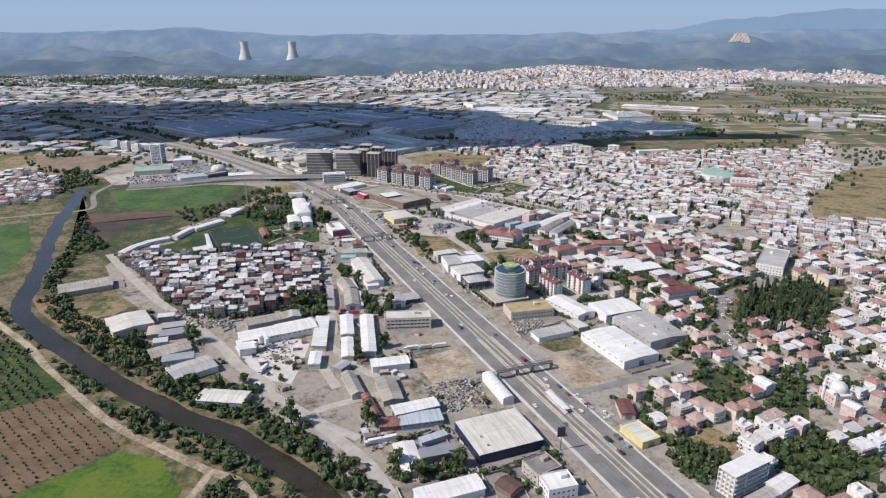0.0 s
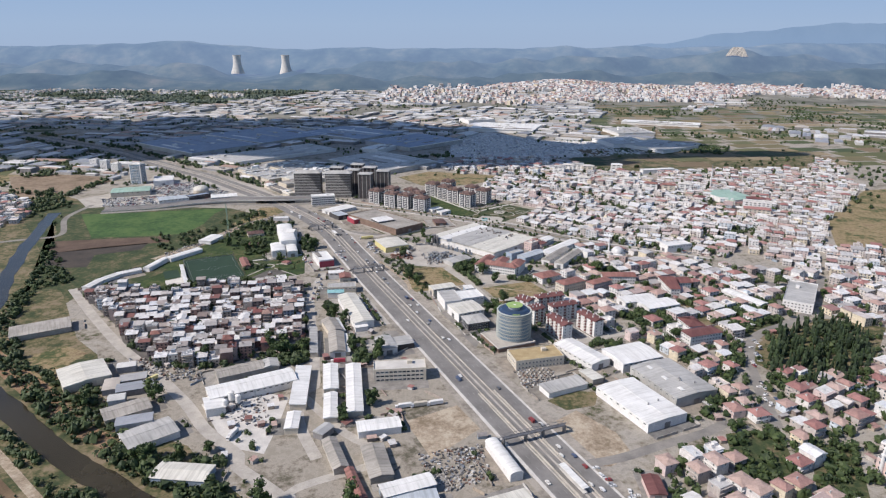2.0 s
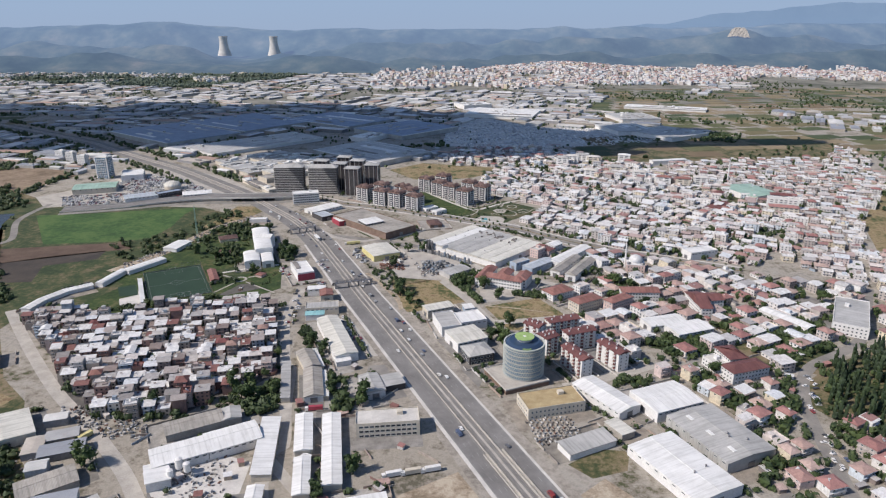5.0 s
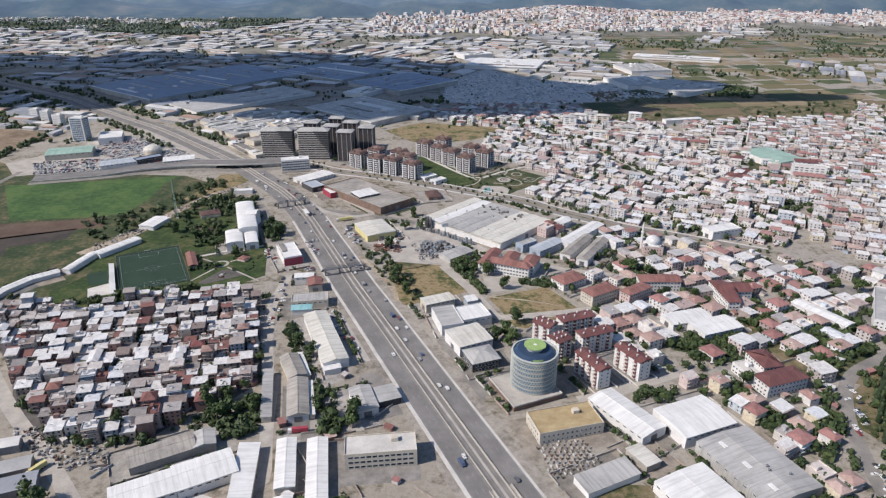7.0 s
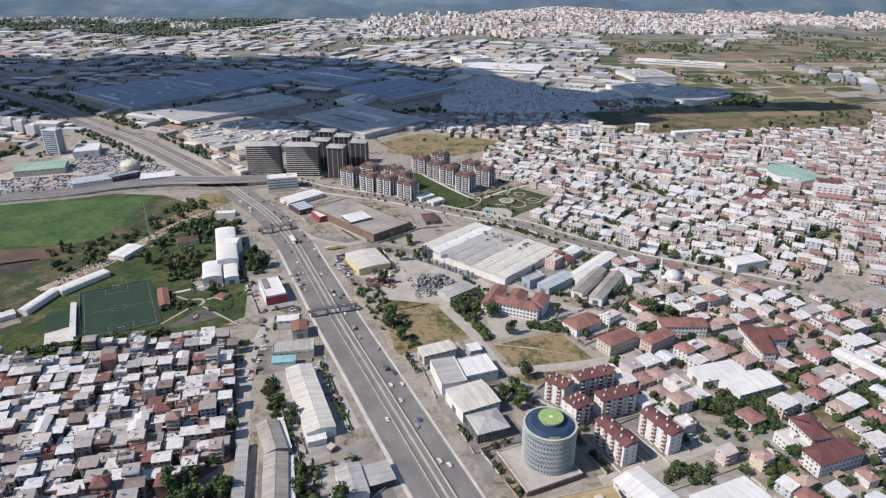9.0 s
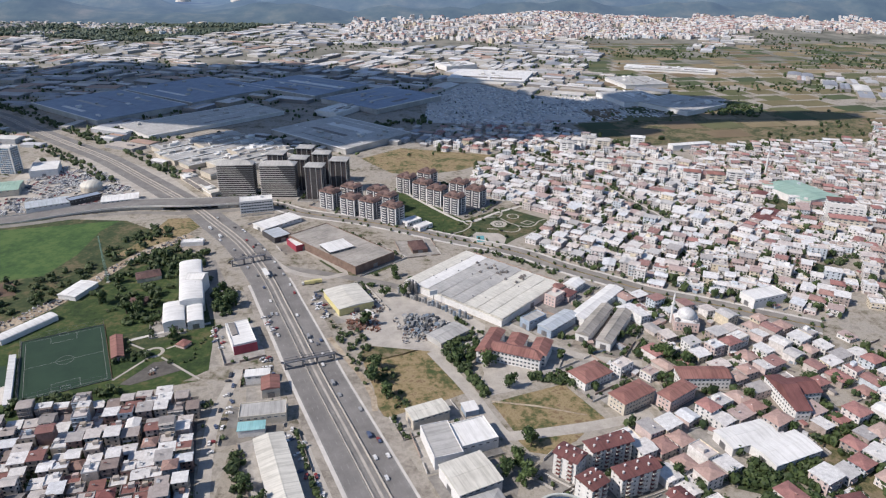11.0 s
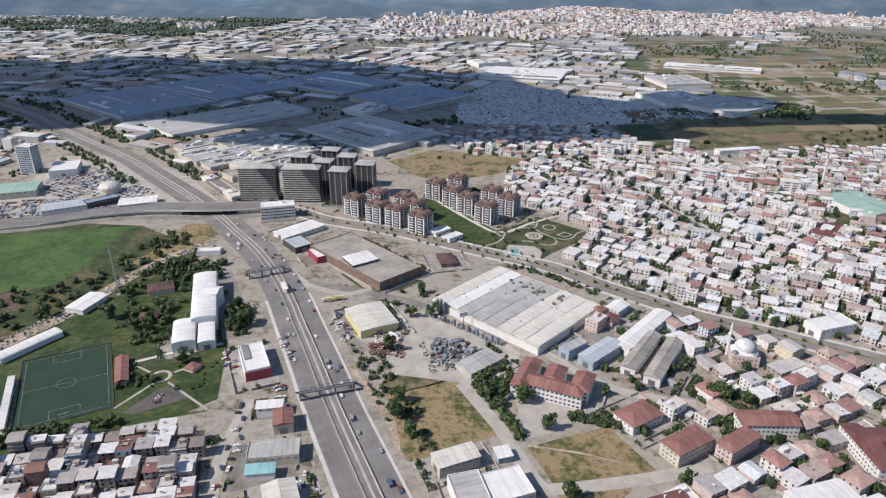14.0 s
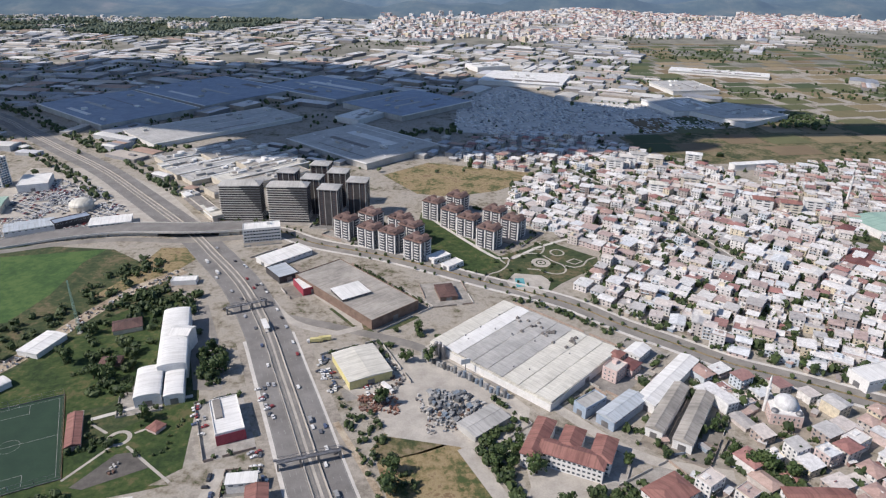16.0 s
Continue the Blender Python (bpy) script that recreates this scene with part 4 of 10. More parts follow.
for off in (-13.1, -9.4, 9.4, 13.1):
    for i in range(0, len(HIGHWAY) - 1):
        (xa, ya), (xb, yb) = HIGHWAY[i:i + 2]
        strip(k, [(xa, ya), (xa + (xb - xa) * 0.35, ya + (yb - ya) * 0.35)], off - 0.09, off + 0.09, 0.108)
structure("road_markings", k, "worn_paint", "worn white painted lane lines", "road marking")
k = Kit()
for off0, off1 in ((-20.0, -17.5), (17.5, 19.2)):
    strip(k, HIGHWAY[:102], off0, off1, 0.22, 0, 0.3)
structure("pavement_highway", k, "pale_concrete", "pale paved pavements with kerbs", "pavement")
k = Kit()
for off0, off1 in ((-25.0, -20.0), (19.2, 26.5)):
    strip(k, HIGHWAY[:102], off0, off1, 0.083)
structure("pavement_frontage", k, "frontage", "dusty grey paved frontage beside the highway", "pavement")


def road(name, pts, half, mat="old_asphalt", label="grey asphalt street", z=0.09, kerb=0.0):
    line = smooth_line(pts, 10)
    k = Kit()
    strip(k, line, -half, half, z)
    LINES.append((line, half + kerb))
    structure(name, k, mat, label, "road")
    if kerb:
        k = Kit()
        for s in (-1, 1):
            strip(k, line, s * half, s * (half + kerb), z + 0.14, 0, 0.22)
        structure(name.replace("road", "pavement"), k, "pale_concrete", "pale paved pavements with kerbs", "pavement")
    return line


CROSS = [(-204.2, 1141.8), (-172.5, 1135.8), (-131.3, 1106), (-47.9, 1070.8), (32.4, 1023.5), (103.1, 983.1), (142.2, 945.3), (178.2, 915.8), (210.8, 889.1), (243.7, 871.6), (293.3, 842.8), (328.7, 822.5)]
EAST_LINE = road("road_east_quarter", [(176, 1362), (203.4, 1301), (237.4, 1224.5), (266, 1133), (286, 1064)], 4.5, "old_asphalt", "grey street through the east quarter", 0.085, 2.2)
CROSS_LINE = road("road_cross", CROSS, 9.5, "old_asphalt", "worn grey asphalt avenue with a central strip", 0.085, 3.0)
k = Kit()
strip(k, CROSS_LINE, -0.9, 0.9, 0.3, 0, 0.3)
structure("avenue_strip", k, "dry_grass", "narrow planted central strip", "median")
road("road_slum_west", [(-391.5, 733.4), (-336.3, 664.4), (-274.6, 592.4), (-224.5, 543), (-184.9, 499.4), (-159.4, 465.4), (-128.3, 435.6), (-125.6, 424.4), (-95.8, 398.7), (-67.9, 369.2), (-43.1, 340.5), (-27.4, 310.7)], 4.5, "concrete", "pale dusty concrete street")
road("road_slum_east", [(-130.8, 782.2), (-133.2, 715.9), (-113.6, 619.3), (-111.2, 628.8), (-102.7, 566.2), (-94.9, 523.1), (-102.2, 515.6), (-97.6, 475.4), (-77.4, 432)], 4.0, "concrete", "pale dusty lane", 0.085)
road("road_yard", [(-101.3, 510.3), (-64.2, 461.5), (-35.8, 431.8), (-88, 398.6), (-53.3, 369.2)], 3.5, "concrete", "pale dusty yard lane", 0.08)
road("road_field_lane", [(9.6, 799.9), (32.7, 751.4), (44.1, 719.2), (54, 700.7), (73.2, 702.6), (113.1, 709.1), (151.7, 718.6)], 4.5, "concrete", "pale concrete lane between lots", 0.1)
road("road_cyl_back", [(94.5, 591.7), (122.9, 600.2), (171, 621)], 4.0, "concrete", "pale concrete lane", 0.1)
road("road_side_east", [(81.6, 423.5), (114.1, 431.1), (147.4, 445.7), (182.3, 460.2), (202.7, 473.8)], 4.0, "old_asphalt", "grey side street", 0.09)
road("road_cemetery", [(435.5, 773.1), (382.4, 694.9), (348, 652.3), (290, 616.1), (263.4, 576), (250.2, 536.6), (240.8, 497.6), (232.9, 464.9)], 4.5, "old_asphalt", "grey street by the cemetery", 0.09)
road("road_river_dirt", [(-479.1, 611.4), (-397.7, 541.5), (-346.6, 499.5), (-304.1, 456.5), (-268, 424.9), (-219.5, 383.8), (-180.8, 359.9), (-138.6, 335.2), (-120, 327.5), (-107.3, 311.9), (-100.7, 298.9), (-88, 262), (-78, 237)], 3.0, "dirt", "pale dirt track along the river", 0.09)
road("road_river_fork", [(-138.6, 335), (-140.1, 321), (-145.2, 301.1), (-146, 270), (-146, 240)], 2.5, "dirt", "pale dirt track fork", 0.1)
road("road_river_bridge", [(-621, 886.4), (-558.1, 915.6), (-517.6, 940.3), (-557.5, 1028.3), (-559.4, 1110)], 4.0, "old_asphalt", "grey road over the river bridge", 0.09)
road("road_school", [(-12.8, 914.9), (16.1, 884.7), (53.7, 857.7), (76.6, 833.3), (99.6, 806), (122.2, 788.6), (164.4, 777.1)], 4.0, "concrete", "pale lane by the school", 0.085)
road("road_factory", [(-134.1, 957.3), (-85.3, 939.6), (-43.6, 922.9), (-25.8, 914.8), (16.1, 884.7), (42.1, 857.7)], 4.5, "old_asphalt", "grey lane beside the factory", 0.08)
road("road_depot_strip", [(-345.6, 832.6), (-324.4, 868.5), (-309.4, 899.1), (-288, 966.4), (-269.7, 1006.2), (-241.6, 1040.9)], 6.5, "dirt", "bare strip of storage ground between fields")
road("road_ramp", [(-150.1, 986.5), (-123, 948.3), (-84.1, 931), (-67.2, 939.7), (-112.9, 997.1), (-162.9, 1042)], 3.5, "concrete", "pale slip road loop", 0.09)

# ---- flyover ----
FLY = smooth_line([(-525.5, 1077.1), (-450.2, 1098.6), (-393.4, 1121.2), (-334.2, 1134.1), (-263.5, 1131.3), (-204.2, 1141.8)], 10)
n = len(FLY)
ZS = [0.2 + 6.2 * max(0.0, 1 - math.hypot(p[0] + 266, p[1] - 1140) / 190) ** 0.7 for p in FLY]
k = Kit()
strip(k, FLY, -13, 13, 0, 0, 1.2, ZS)
fly = structure("flyover", k, "asphalt", "asphalt flyover deck over the highway", "flyover")
k = Kit()
for s in (-1, 1):
    strip(k, FLY, s * 13 - 0.25, s * 13 + 0.25, 0, 0, 2.0, [z + 0.9 for z in ZS])
structure("flyover_parapet", k, "pale_concrete", "pale concrete flyover parapets", "parapet")
k = Kit()
for i in range(n):
    if ZS[i] > 1.6 and abs(FLY[i][0] + 266) > 28:
        k.box(FLY[i][0], FLY[i][1], -0.2, 11.5, 23, ZS[i] - 0.9)
for off in (-20, 0, 20):
    k.box(-266 + off, 1140 - off * 0.1, 0, 1.4, 20, 5.4)
structure("flyover_piers", k, "concrete", "concrete piers and abutments", "pier")
LINES.append((FLY, 18))
for nm, off0, off1 in (("road_ramp_south", 16, 26), ("road_ramp_north", -27, -17)):
    k = Kit()
    strip(k, FLY, off0, off1, 0.12)
    structure(nm, k, "old_asphalt", "grey frontage road beside the flyover", "road")
patch("dealer_yard", [(-603.1, 1150.3), (-537.2, 1242.5), (-560.6, 1357.7), (-453.4, 1359.5), (-341.3, 1266.2), (-265.5, 1162.5), (-330.1, 1153.4), (-411.5, 1133.3), (-557.7, 1090.5)], "concrete", "wide concrete yard full of parked vehicles", 0.05, "yard")



# ---- builders for single buildings ----
WINDOWS = {}


def window_mesh(w, h, pane="pane"):
    """A window in the y- facing plane: frame proud of the wall, panes set back in it."""
    key = (round(w, 1), round(h, 1), pane)
    if key not in WINDOWS:
        k = Kit()
        w, h = key[0], key[1]
        t = min(0.14, w * 0.12)
        for x, z, sx, sz in ((-w / 2 + t / 2, 0, t, h), (w / 2 - t / 2, 0, t, h), (0, 0, w - 2 * t, t), (0, h - t, w - 2 * t, t)):
            k.box(x, -0.05, z, sx, 0.1, sz, 0)
        k.add([(-w / 2 + t, -0.03, t), (w / 2 - t, -0.03, t), (w / 2 - t, -0.03, h - t), (-w / 2 + t, -0.03, h - t)], [(0, 1, 2, 3)], 1)
        WINDOWS[key] = k.mesh("window", "frame", pane)
    return WINDOWS[key]


def face(L, W, side):
    """Pose of one face of a building's plan: 0 front (-y), 1 right, 2 back, 3 left; with the face's length."""
    return [(Matrix.Translation((0, -W / 2, 0)), L), (Matrix.Translation((L / 2, 0, 0)) @ Matrix.Rotation(radians(90), 4, "Z"), W),
            (Matrix.Translation((0, W / 2, 0)) @ Matrix.Rotation(radians(180), 4, "Z"), L), (Matrix.Translation((-L / 2, 0, 0)) @ Matrix.Rotation(radians(-90), 4, "Z"), W)][side]


def glaze(parent, L, W, floors, storey, sides=(0, 1, 3), spacing=3.6, w=1.5, h=1.4, sill=1.0, pane="pane", name="window", base=0.0):
    me = window_mesh(w, h, pane)
    for s in sides:
        m, length = face(L, W, s)
        n = max(1, int((length - 1.0) / spacing))
        for fl in range(floors):
            for i in range(n):
                part(name, me, None, parent, "", m @ Matrix.Translation(((i + 0.5 - n / 2) * spacing, -0.02, base + fl * storey + sill)))


def hall(x, y, L, W, ang, h, roof="gable", roof_mat="white_sheet", wall_mat="white_wall", label="", rise_=None, sides=(0, 1, 3), windows=True, vents=0, category="hall", name="warehouse", lights=0, over=0.5):
    """A shed or hall: walls, pitched, flat, mono or barrel roof, gates, high windows, roof vents."""
    if W > L:
        L, W, ang = W, L, ang + 90
    e = thing(name, x, y, ang, label, category)
    claim(x, y, L, W, ang)
    rise_ = rise_ if rise_ is not None else max(0.8, W * 0.09)
    k = Kit()
    k.box(0, 0, -0.3, L, W, h + 0.3)
    if roof == "gable":
        for sx in (-1, 1):
            k.add([(sx * L / 2, -W / 2, h), (sx * L / 2, W / 2, h), (sx * L / 2, 0, h + rise_)], [(0, 1, 2) if sx > 0 else (2, 1, 0)])
    part("wall", k, wall_mat, e)
    k = Kit()
    if roof == "gable":
        k.gable(L, W, h + 0.05, rise_, over, 0.3)
    elif roof == "hip":
        k.gable(L, W, h + 0.05, rise_, over, 0.3, hip=min(W / 2, L / 2 - 0.5))
    elif roof == "mono":
        k.mono(L, W, h + 0.1, rise_, over, 0.3)
    elif roof == "barrel":
        k.barrel(L, W, h + 0.02, rise_)
    else:
        k.box(0, 0, h + 0.02, L - 0.8, W - 0.8, 0.12)
    part("roof", k, roof_mat, e)
    if roof == "flat":
        k = Kit()
        for sx, sy, lx, ly in ((0, -W / 2 + 0.2, L, 0.4), (0, W / 2 - 0.2, L, 0.4), (-L / 2 + 0.2, 0, 0.4, W - 0.8), (L / 2 - 0.2, 0, 0.4, W - 0.8)):
            k.box(sx, sy, h, lx, ly, 0.75)
        part("parapet", k, wall_mat, e)
    elif roof == "gable":
        k = Kit()
        k.box(0, 0, h + rise_ - 0.02, L + 2 * over, 0.7, 0.16)
        part("ridge_cap", k, roof_mat, e)
    k = Kit()
    k.box(0, -0.08, 0, min(5.0, W * 0.4), 0.16, min(4.4, h * 0.75))
    gate = k.mesh("gate", "steel")
    if windows:
        part("gate", gate, None, e, "", face(L, W, 1)[0])
        part("gate", gate, None, e, "", face(L, W, 3)[0])
    if windows and h > 4:
        ln = 4.2
        me = window_mesh(2.6, 1.0)
        for s in sides:
            m, length = face(L, W, s)
            if s in (1, 3):
                continue
            n = min(8, max(1, int(length / ln)))
            for i in range(n):
                part("window", me, None, e, "", m @ Matrix.Translation(((i + 0.5 - n / 2) * length / n, -0.02, h - 2.0)))
    rng = random.Random(int(abs(x * 7 + y)))
    if lights:
        k = Kit()
        k.box(0, 0, 0, 5.5, 2.6, 0.35)
        me = k.mesh("rooflight", "white_sheet")
        for i in range(lights):
            yy = W * 0.2
            part("rooflight", me, None, e, "pale rooflight", Matrix.Translation(((i + 0.5 - lights / 2) * L / lights, yy, h + (rise_ * (1 - 2 * yy / W) if roof == "gable" else 0.1) + 0.1)))
    for i in range(vents):
        k = Kit()
        k.tube(0, 0, 0, 1.4, 0.45, 0.45, 8).tube(0, 0, 1.4, 1.7, 0.7, 0.3, 8)
        yy = rng.uniform(-0.35, 0.35) * W
        part("vent", k, "steel", e, "", Matrix.Translation((rng.uniform(-0.42, 0.42) * L, yy, h + (rise_ * (1 - abs(2 * yy) / W) if roof == "gable" else 0.1))))
    return e


def block(x, y, L, W, ang, floors, storey=3.0, wall_mat="white_wall", roof="flat", roof_mat="bitumen", label="", spacing=3.4, w=1.5, h=1.4, sides=(0, 1, 3), bands=None, category="building", name="office_block", tank=True):
    """A building of several storeys with windows on its faces."""
    e = thing(name, x, y, ang, label, category)
    claim(x, y, L, W, ang)
    H = floors * storey + 0.4
    k = Kit()
    k.box(0, 0, -0.3, L, W, H + 0.3)
    part("wall", k, wall_mat, e)
    if roof == "flat":
        k = Kit()
        k.box(0, 0, H + 0.01, L - 0.6, W - 0.6, 0.1)
        part("roof", k, roof_mat, e)
        k = Kit()
        for sx, sy, lx, ly in ((0, -W / 2 + 0.15, L, 0.3), (0, W / 2 - 0.15, L, 0.3), (-L / 2 + 0.15, 0, 0.3, W - 0.6), (L / 2 - 0.15, 0, 0.3, W - 0.6)):
            k.box(sx, sy, H, lx, ly, 0.9)
        part("parapet", k, wall_mat, e)
    else:
        k = Kit()
        k.gable(L, W, H + 0.05, max(1.6, W * 0.16), 0.7, 0.3, hip=(W / 2 if roof == "hip" else 0))
        part("roof", k, roof_mat, e)
    if bands:
        k = Kit()
        k.box(0, 0, 0, L + 0.3, W + 0.3, 0.45)
        me = k.mesh("floor_band", bands)
        for i in range(1, floors + 1):
            part("floor_band", me, None, e, "", Matrix.Translation((0, 0, i * storey - 0.25)))
    glaze(e, L, W, floors, storey, sides, spacing, w, h, 1.0 if h < 2.2 else 0.4, "blue_pane" if name == "office_tower" else "pane")
    if tank and roof == "flat":
        k = Kit()
        k.box(0, 0, 0, min(4, L * 0.3), min(3.5, W * 0.4), 2.4)
        part("stair_head", k, wall_mat, e, "", Matrix.Translation((L * 0.2, W * 0.15, H + 0.1)))
    return e


# ---- the round tower ----
CYL = (66.9, 607.5)
CR, CH = 15.2, 28.6
e = thing("round_tower", *CYL, 0, "round office tower in a pale lattice screen, green roof disc", "tower")
claim(*CYL, 40, 40, 25)
k = Kit()
k.tube(0, 0, 3.5, CH - 1.5, CR - 1.0, CR - 1.0, 48)
part("glass_drum", k, "blue_pane", e, "dark glass drum behind the screen")
k = Kit()
n, rows = 54, 13
zz = [4.0 + i * (CH - 5.0) / rows for i in range(rows + 1)]
for j in range(rows):
    for i in range(n):
        for d in (-1, 1):
            a0 = 2 * math.pi * (i + (0.5 if j % 2 else 0)) / n
            a1 = a0 + d * math.pi / n
            k.rod((CR * math.cos(a0), CR * math.sin(a0), zz[j]), (CR * math.cos(a1), CR * math.sin(a1), zz[j + 1]), 0.2, 4)
part("lattice_screen", k, "lattice", e, "pale grey diagonal lattice screen")
me = None
for i in range(8):
    if me is None:
        k = Kit()
        k.tube(0, 0, 0, 0.5, CR - 0.35, CR - 0.35, 48)
        me = k.mesh("floor_ring", "pale_concrete")
    part("floor_ring", me, None, e, "", Matrix.Translation((0, 0, 3.5 + i * 3.2)))
k = Kit()
nn = 48
for rr, z0, z1 in ((CR + 0.1, CH - 0.7, CH + 0.1),):
    p = []
    for r, z in ((rr, z0), (rr, z1), (rr - 1.1, z1), (rr - 1.1, z0)):
        p += [(r * math.cos(2 * math.pi * i / nn), r * math.sin(2 * math.pi * i / nn), z) for i in range(nn)]
    k.add(p, [(a * nn + i, a * nn + (i + 1) % nn, ((a + 1) % 4) * nn + (i + 1) % nn, ((a + 1) % 4) * nn + i) for a in range(4) for i in range(nn)])
part("crown_ring", k, "lattice", e)
m, nt, b = node_mat("roof_glass", 0.15)
b.inputs["Base Color"].default_value = (0.035, 0.06, 0.11, 1)
MAT["roof_glass"] = m
k = Kit()
k.tube(0, 0, CH - 1.0, CH + 1.6, CR - 0.5, CR - 4.0, 48)
part("sloped_roof", k, "roof_glass", e, "dark blue sloped glass roof")
k = Kit()
k.tube(0, 0, CH + 1.5, CH + 4.2, 5.2, 6.6, 32)
part("roof_drum", k, "white_wall", e)
MAT["roof_green"] = surface("roof_green", (0.27, 0.40, 0.13), (0.36, 0.50, 0.19), 0.3, 2.0, 0.8)
k = Kit()
k.tube(0, 0, CH + 4.2, CH + 4.6, 7.2, 7.2, 32)
part("landing_disc", k, "roof_green", e, "light green helicopter landing disc")
k = Kit()
k.tube(0, 0, CH + 4.605, CH + 4.62, 1.2, 1.2, 24)
part("landing_mark", k, "line_paint", e)
# signage on the crown: plain bars
k = Kit()
for i in range(6):
    a = -math.pi / 2 + (i - 2.5) * 0.075
    k.box((CR - 1.0) * math.cos(a), (CR - 1.0) * math.sin(a), CH + 0.3, 0.9, 0.25, 1.3, 0, math.degrees(a) + 90)
part("sign_bar", k, "roof_green", e, "pale green sign bars")
PX, PY, PL, PW, PA = 61.2, 603.2, 34.5, 35.8, -67.6
pod = thing("podium", PX, PY, PA, "low dark podium building with a pale paved roof", "podium")
k = Kit()
k.box(0, 0, -0.3, PL, PW, 3.6)
part("wall", k, "brown_wall", pod)
k = Kit()
k.box(0, 0, 3.31, PL + 0.8, PW + 0.8, 0.25)
part("roof_terrace", k, "concrete", pod, "grey paved roof terrace")
k = Kit()
for sx, sy, lx, ly in ((0, -PW / 2, PL + 0.8, 0.3), (0, PW / 2, PL + 0.8, 0.3), (-PL / 2 - 0.2, 0, 0.3, PW - 0.4), (PL / 2 + 0.2, 0, 0.3, PW - 0.4)):
    k.box(sx, sy, 3.56, lx, ly, 0.8)
part("parapet", k, "pale_concrete", pod)

# ---- warehouses and halls east of the highway ----
hall(145.9, 492.2, 34.4, 56.5, 24.5, 7.0, "gable", "white_sheet", "white_wall", "large bright white metal warehouse with a low roof", 0.9, (0, 2), vents=2, over=0.15)
hall(179.7, 522.7, 37.6, 53.8, 21.2, 8.0, "gable", "grey_sheet", "grey_sheet", "long grey metal hall with pale rooflights", 1.4, (0, 2), lights=3, vents=3, over=0.2)
hall(160.1, 564.5, 38.2, 30.1, 20.9, 8.0, "gable", "white_sheet", "white_wall", "white metal hall joined to a grey hall", 1.5, (0, 2), over=0.2)
hall(120.0, 571.1, 20.1, 45.3, 31.4, 6.5, "gable", "white_sheet", "white_wall", "white gabled workshop hall", 1.5, (0, 2))
e = block(80.3, 564.4, 41.6, 21.8, 13.9, 2, 3.6, "cream_wall", "flat", "sandy_roof", "two-storey cream building with a sand-coloured flat roof", 3.0, 1.4, 1.6, (0, 1, 3))
hall(95.4, 518.7, 34.9, 13.5, 24.5, 4.5, "mono", "grey_sheet", "white_wall", "low grey roofed shed by a grassy lot", 0.8, (0,), windows=False)
hall(120, 534.2, 10.7, 16.7, 27.4, 4.5, "mono", "cream_sheet", "concrete", "small flat shed beside white hall", 0.6, (0,), windows=False)

# ---- row west of the round tower ----
hall(3.9, 719.8, 25.4, 13.0, 22.6, 8.0, "gable", "cream_sheet", "cream_wall", "cream roofed workshop with sheet roof", 1.0, (0, 1, 3))
hall(31.3, 697.5, 24.3, 22.2, 18.8, 7.5, "flat", "white_sheet", "white_wall", "flat bright white roofed hall", 0.6, (0,))
hall(11.4, 690.0, 17.9, 30.5, 14.9, 8.5, "flat", "grey_sheet", "white_wall", "grey roofed white workshop building", 0.6, (0, 3))
hall(26.4, 660.8, 26.8, 25.9, 23.7, 9.0, "gable", "cream_sheet", "white_wall", "white showroom building with a pale central roof strip", 1.0, (0, 3))
block(34.2, 636.5, 20.7, 18.9, 19.5, 2, 3.5, "dark_wall", "hip", "grey_sheet", "dark glazed two-storey office with grey roof", 2.6, 2.2, 2.2, (0, 3))
hall(31.9, 726.1, 8.9, 8.9, 16.6, 4.5, "mono", "white_sheet", "blue_wall", "small shed with a white sheet roof", 0.5, (0,), windows=False)

# ---- red-roofed five-storey apartment blocks ----
BALCONY = Kit()
BALCONY.box(0, -0.65, 0, 3.0, 1.3, 0.16, bottom=True)
BALCONY.box(0, -1.24, 0.16, 3.0, 0.1, 0.85)
for sx in (-1.45, 1.45):
    BALCONY.box(sx, -0.62, 0.16, 0.1, 1.14, 0.85)
BALCONY_MESH = BALCONY.mesh("balcony", "pale_concrete")


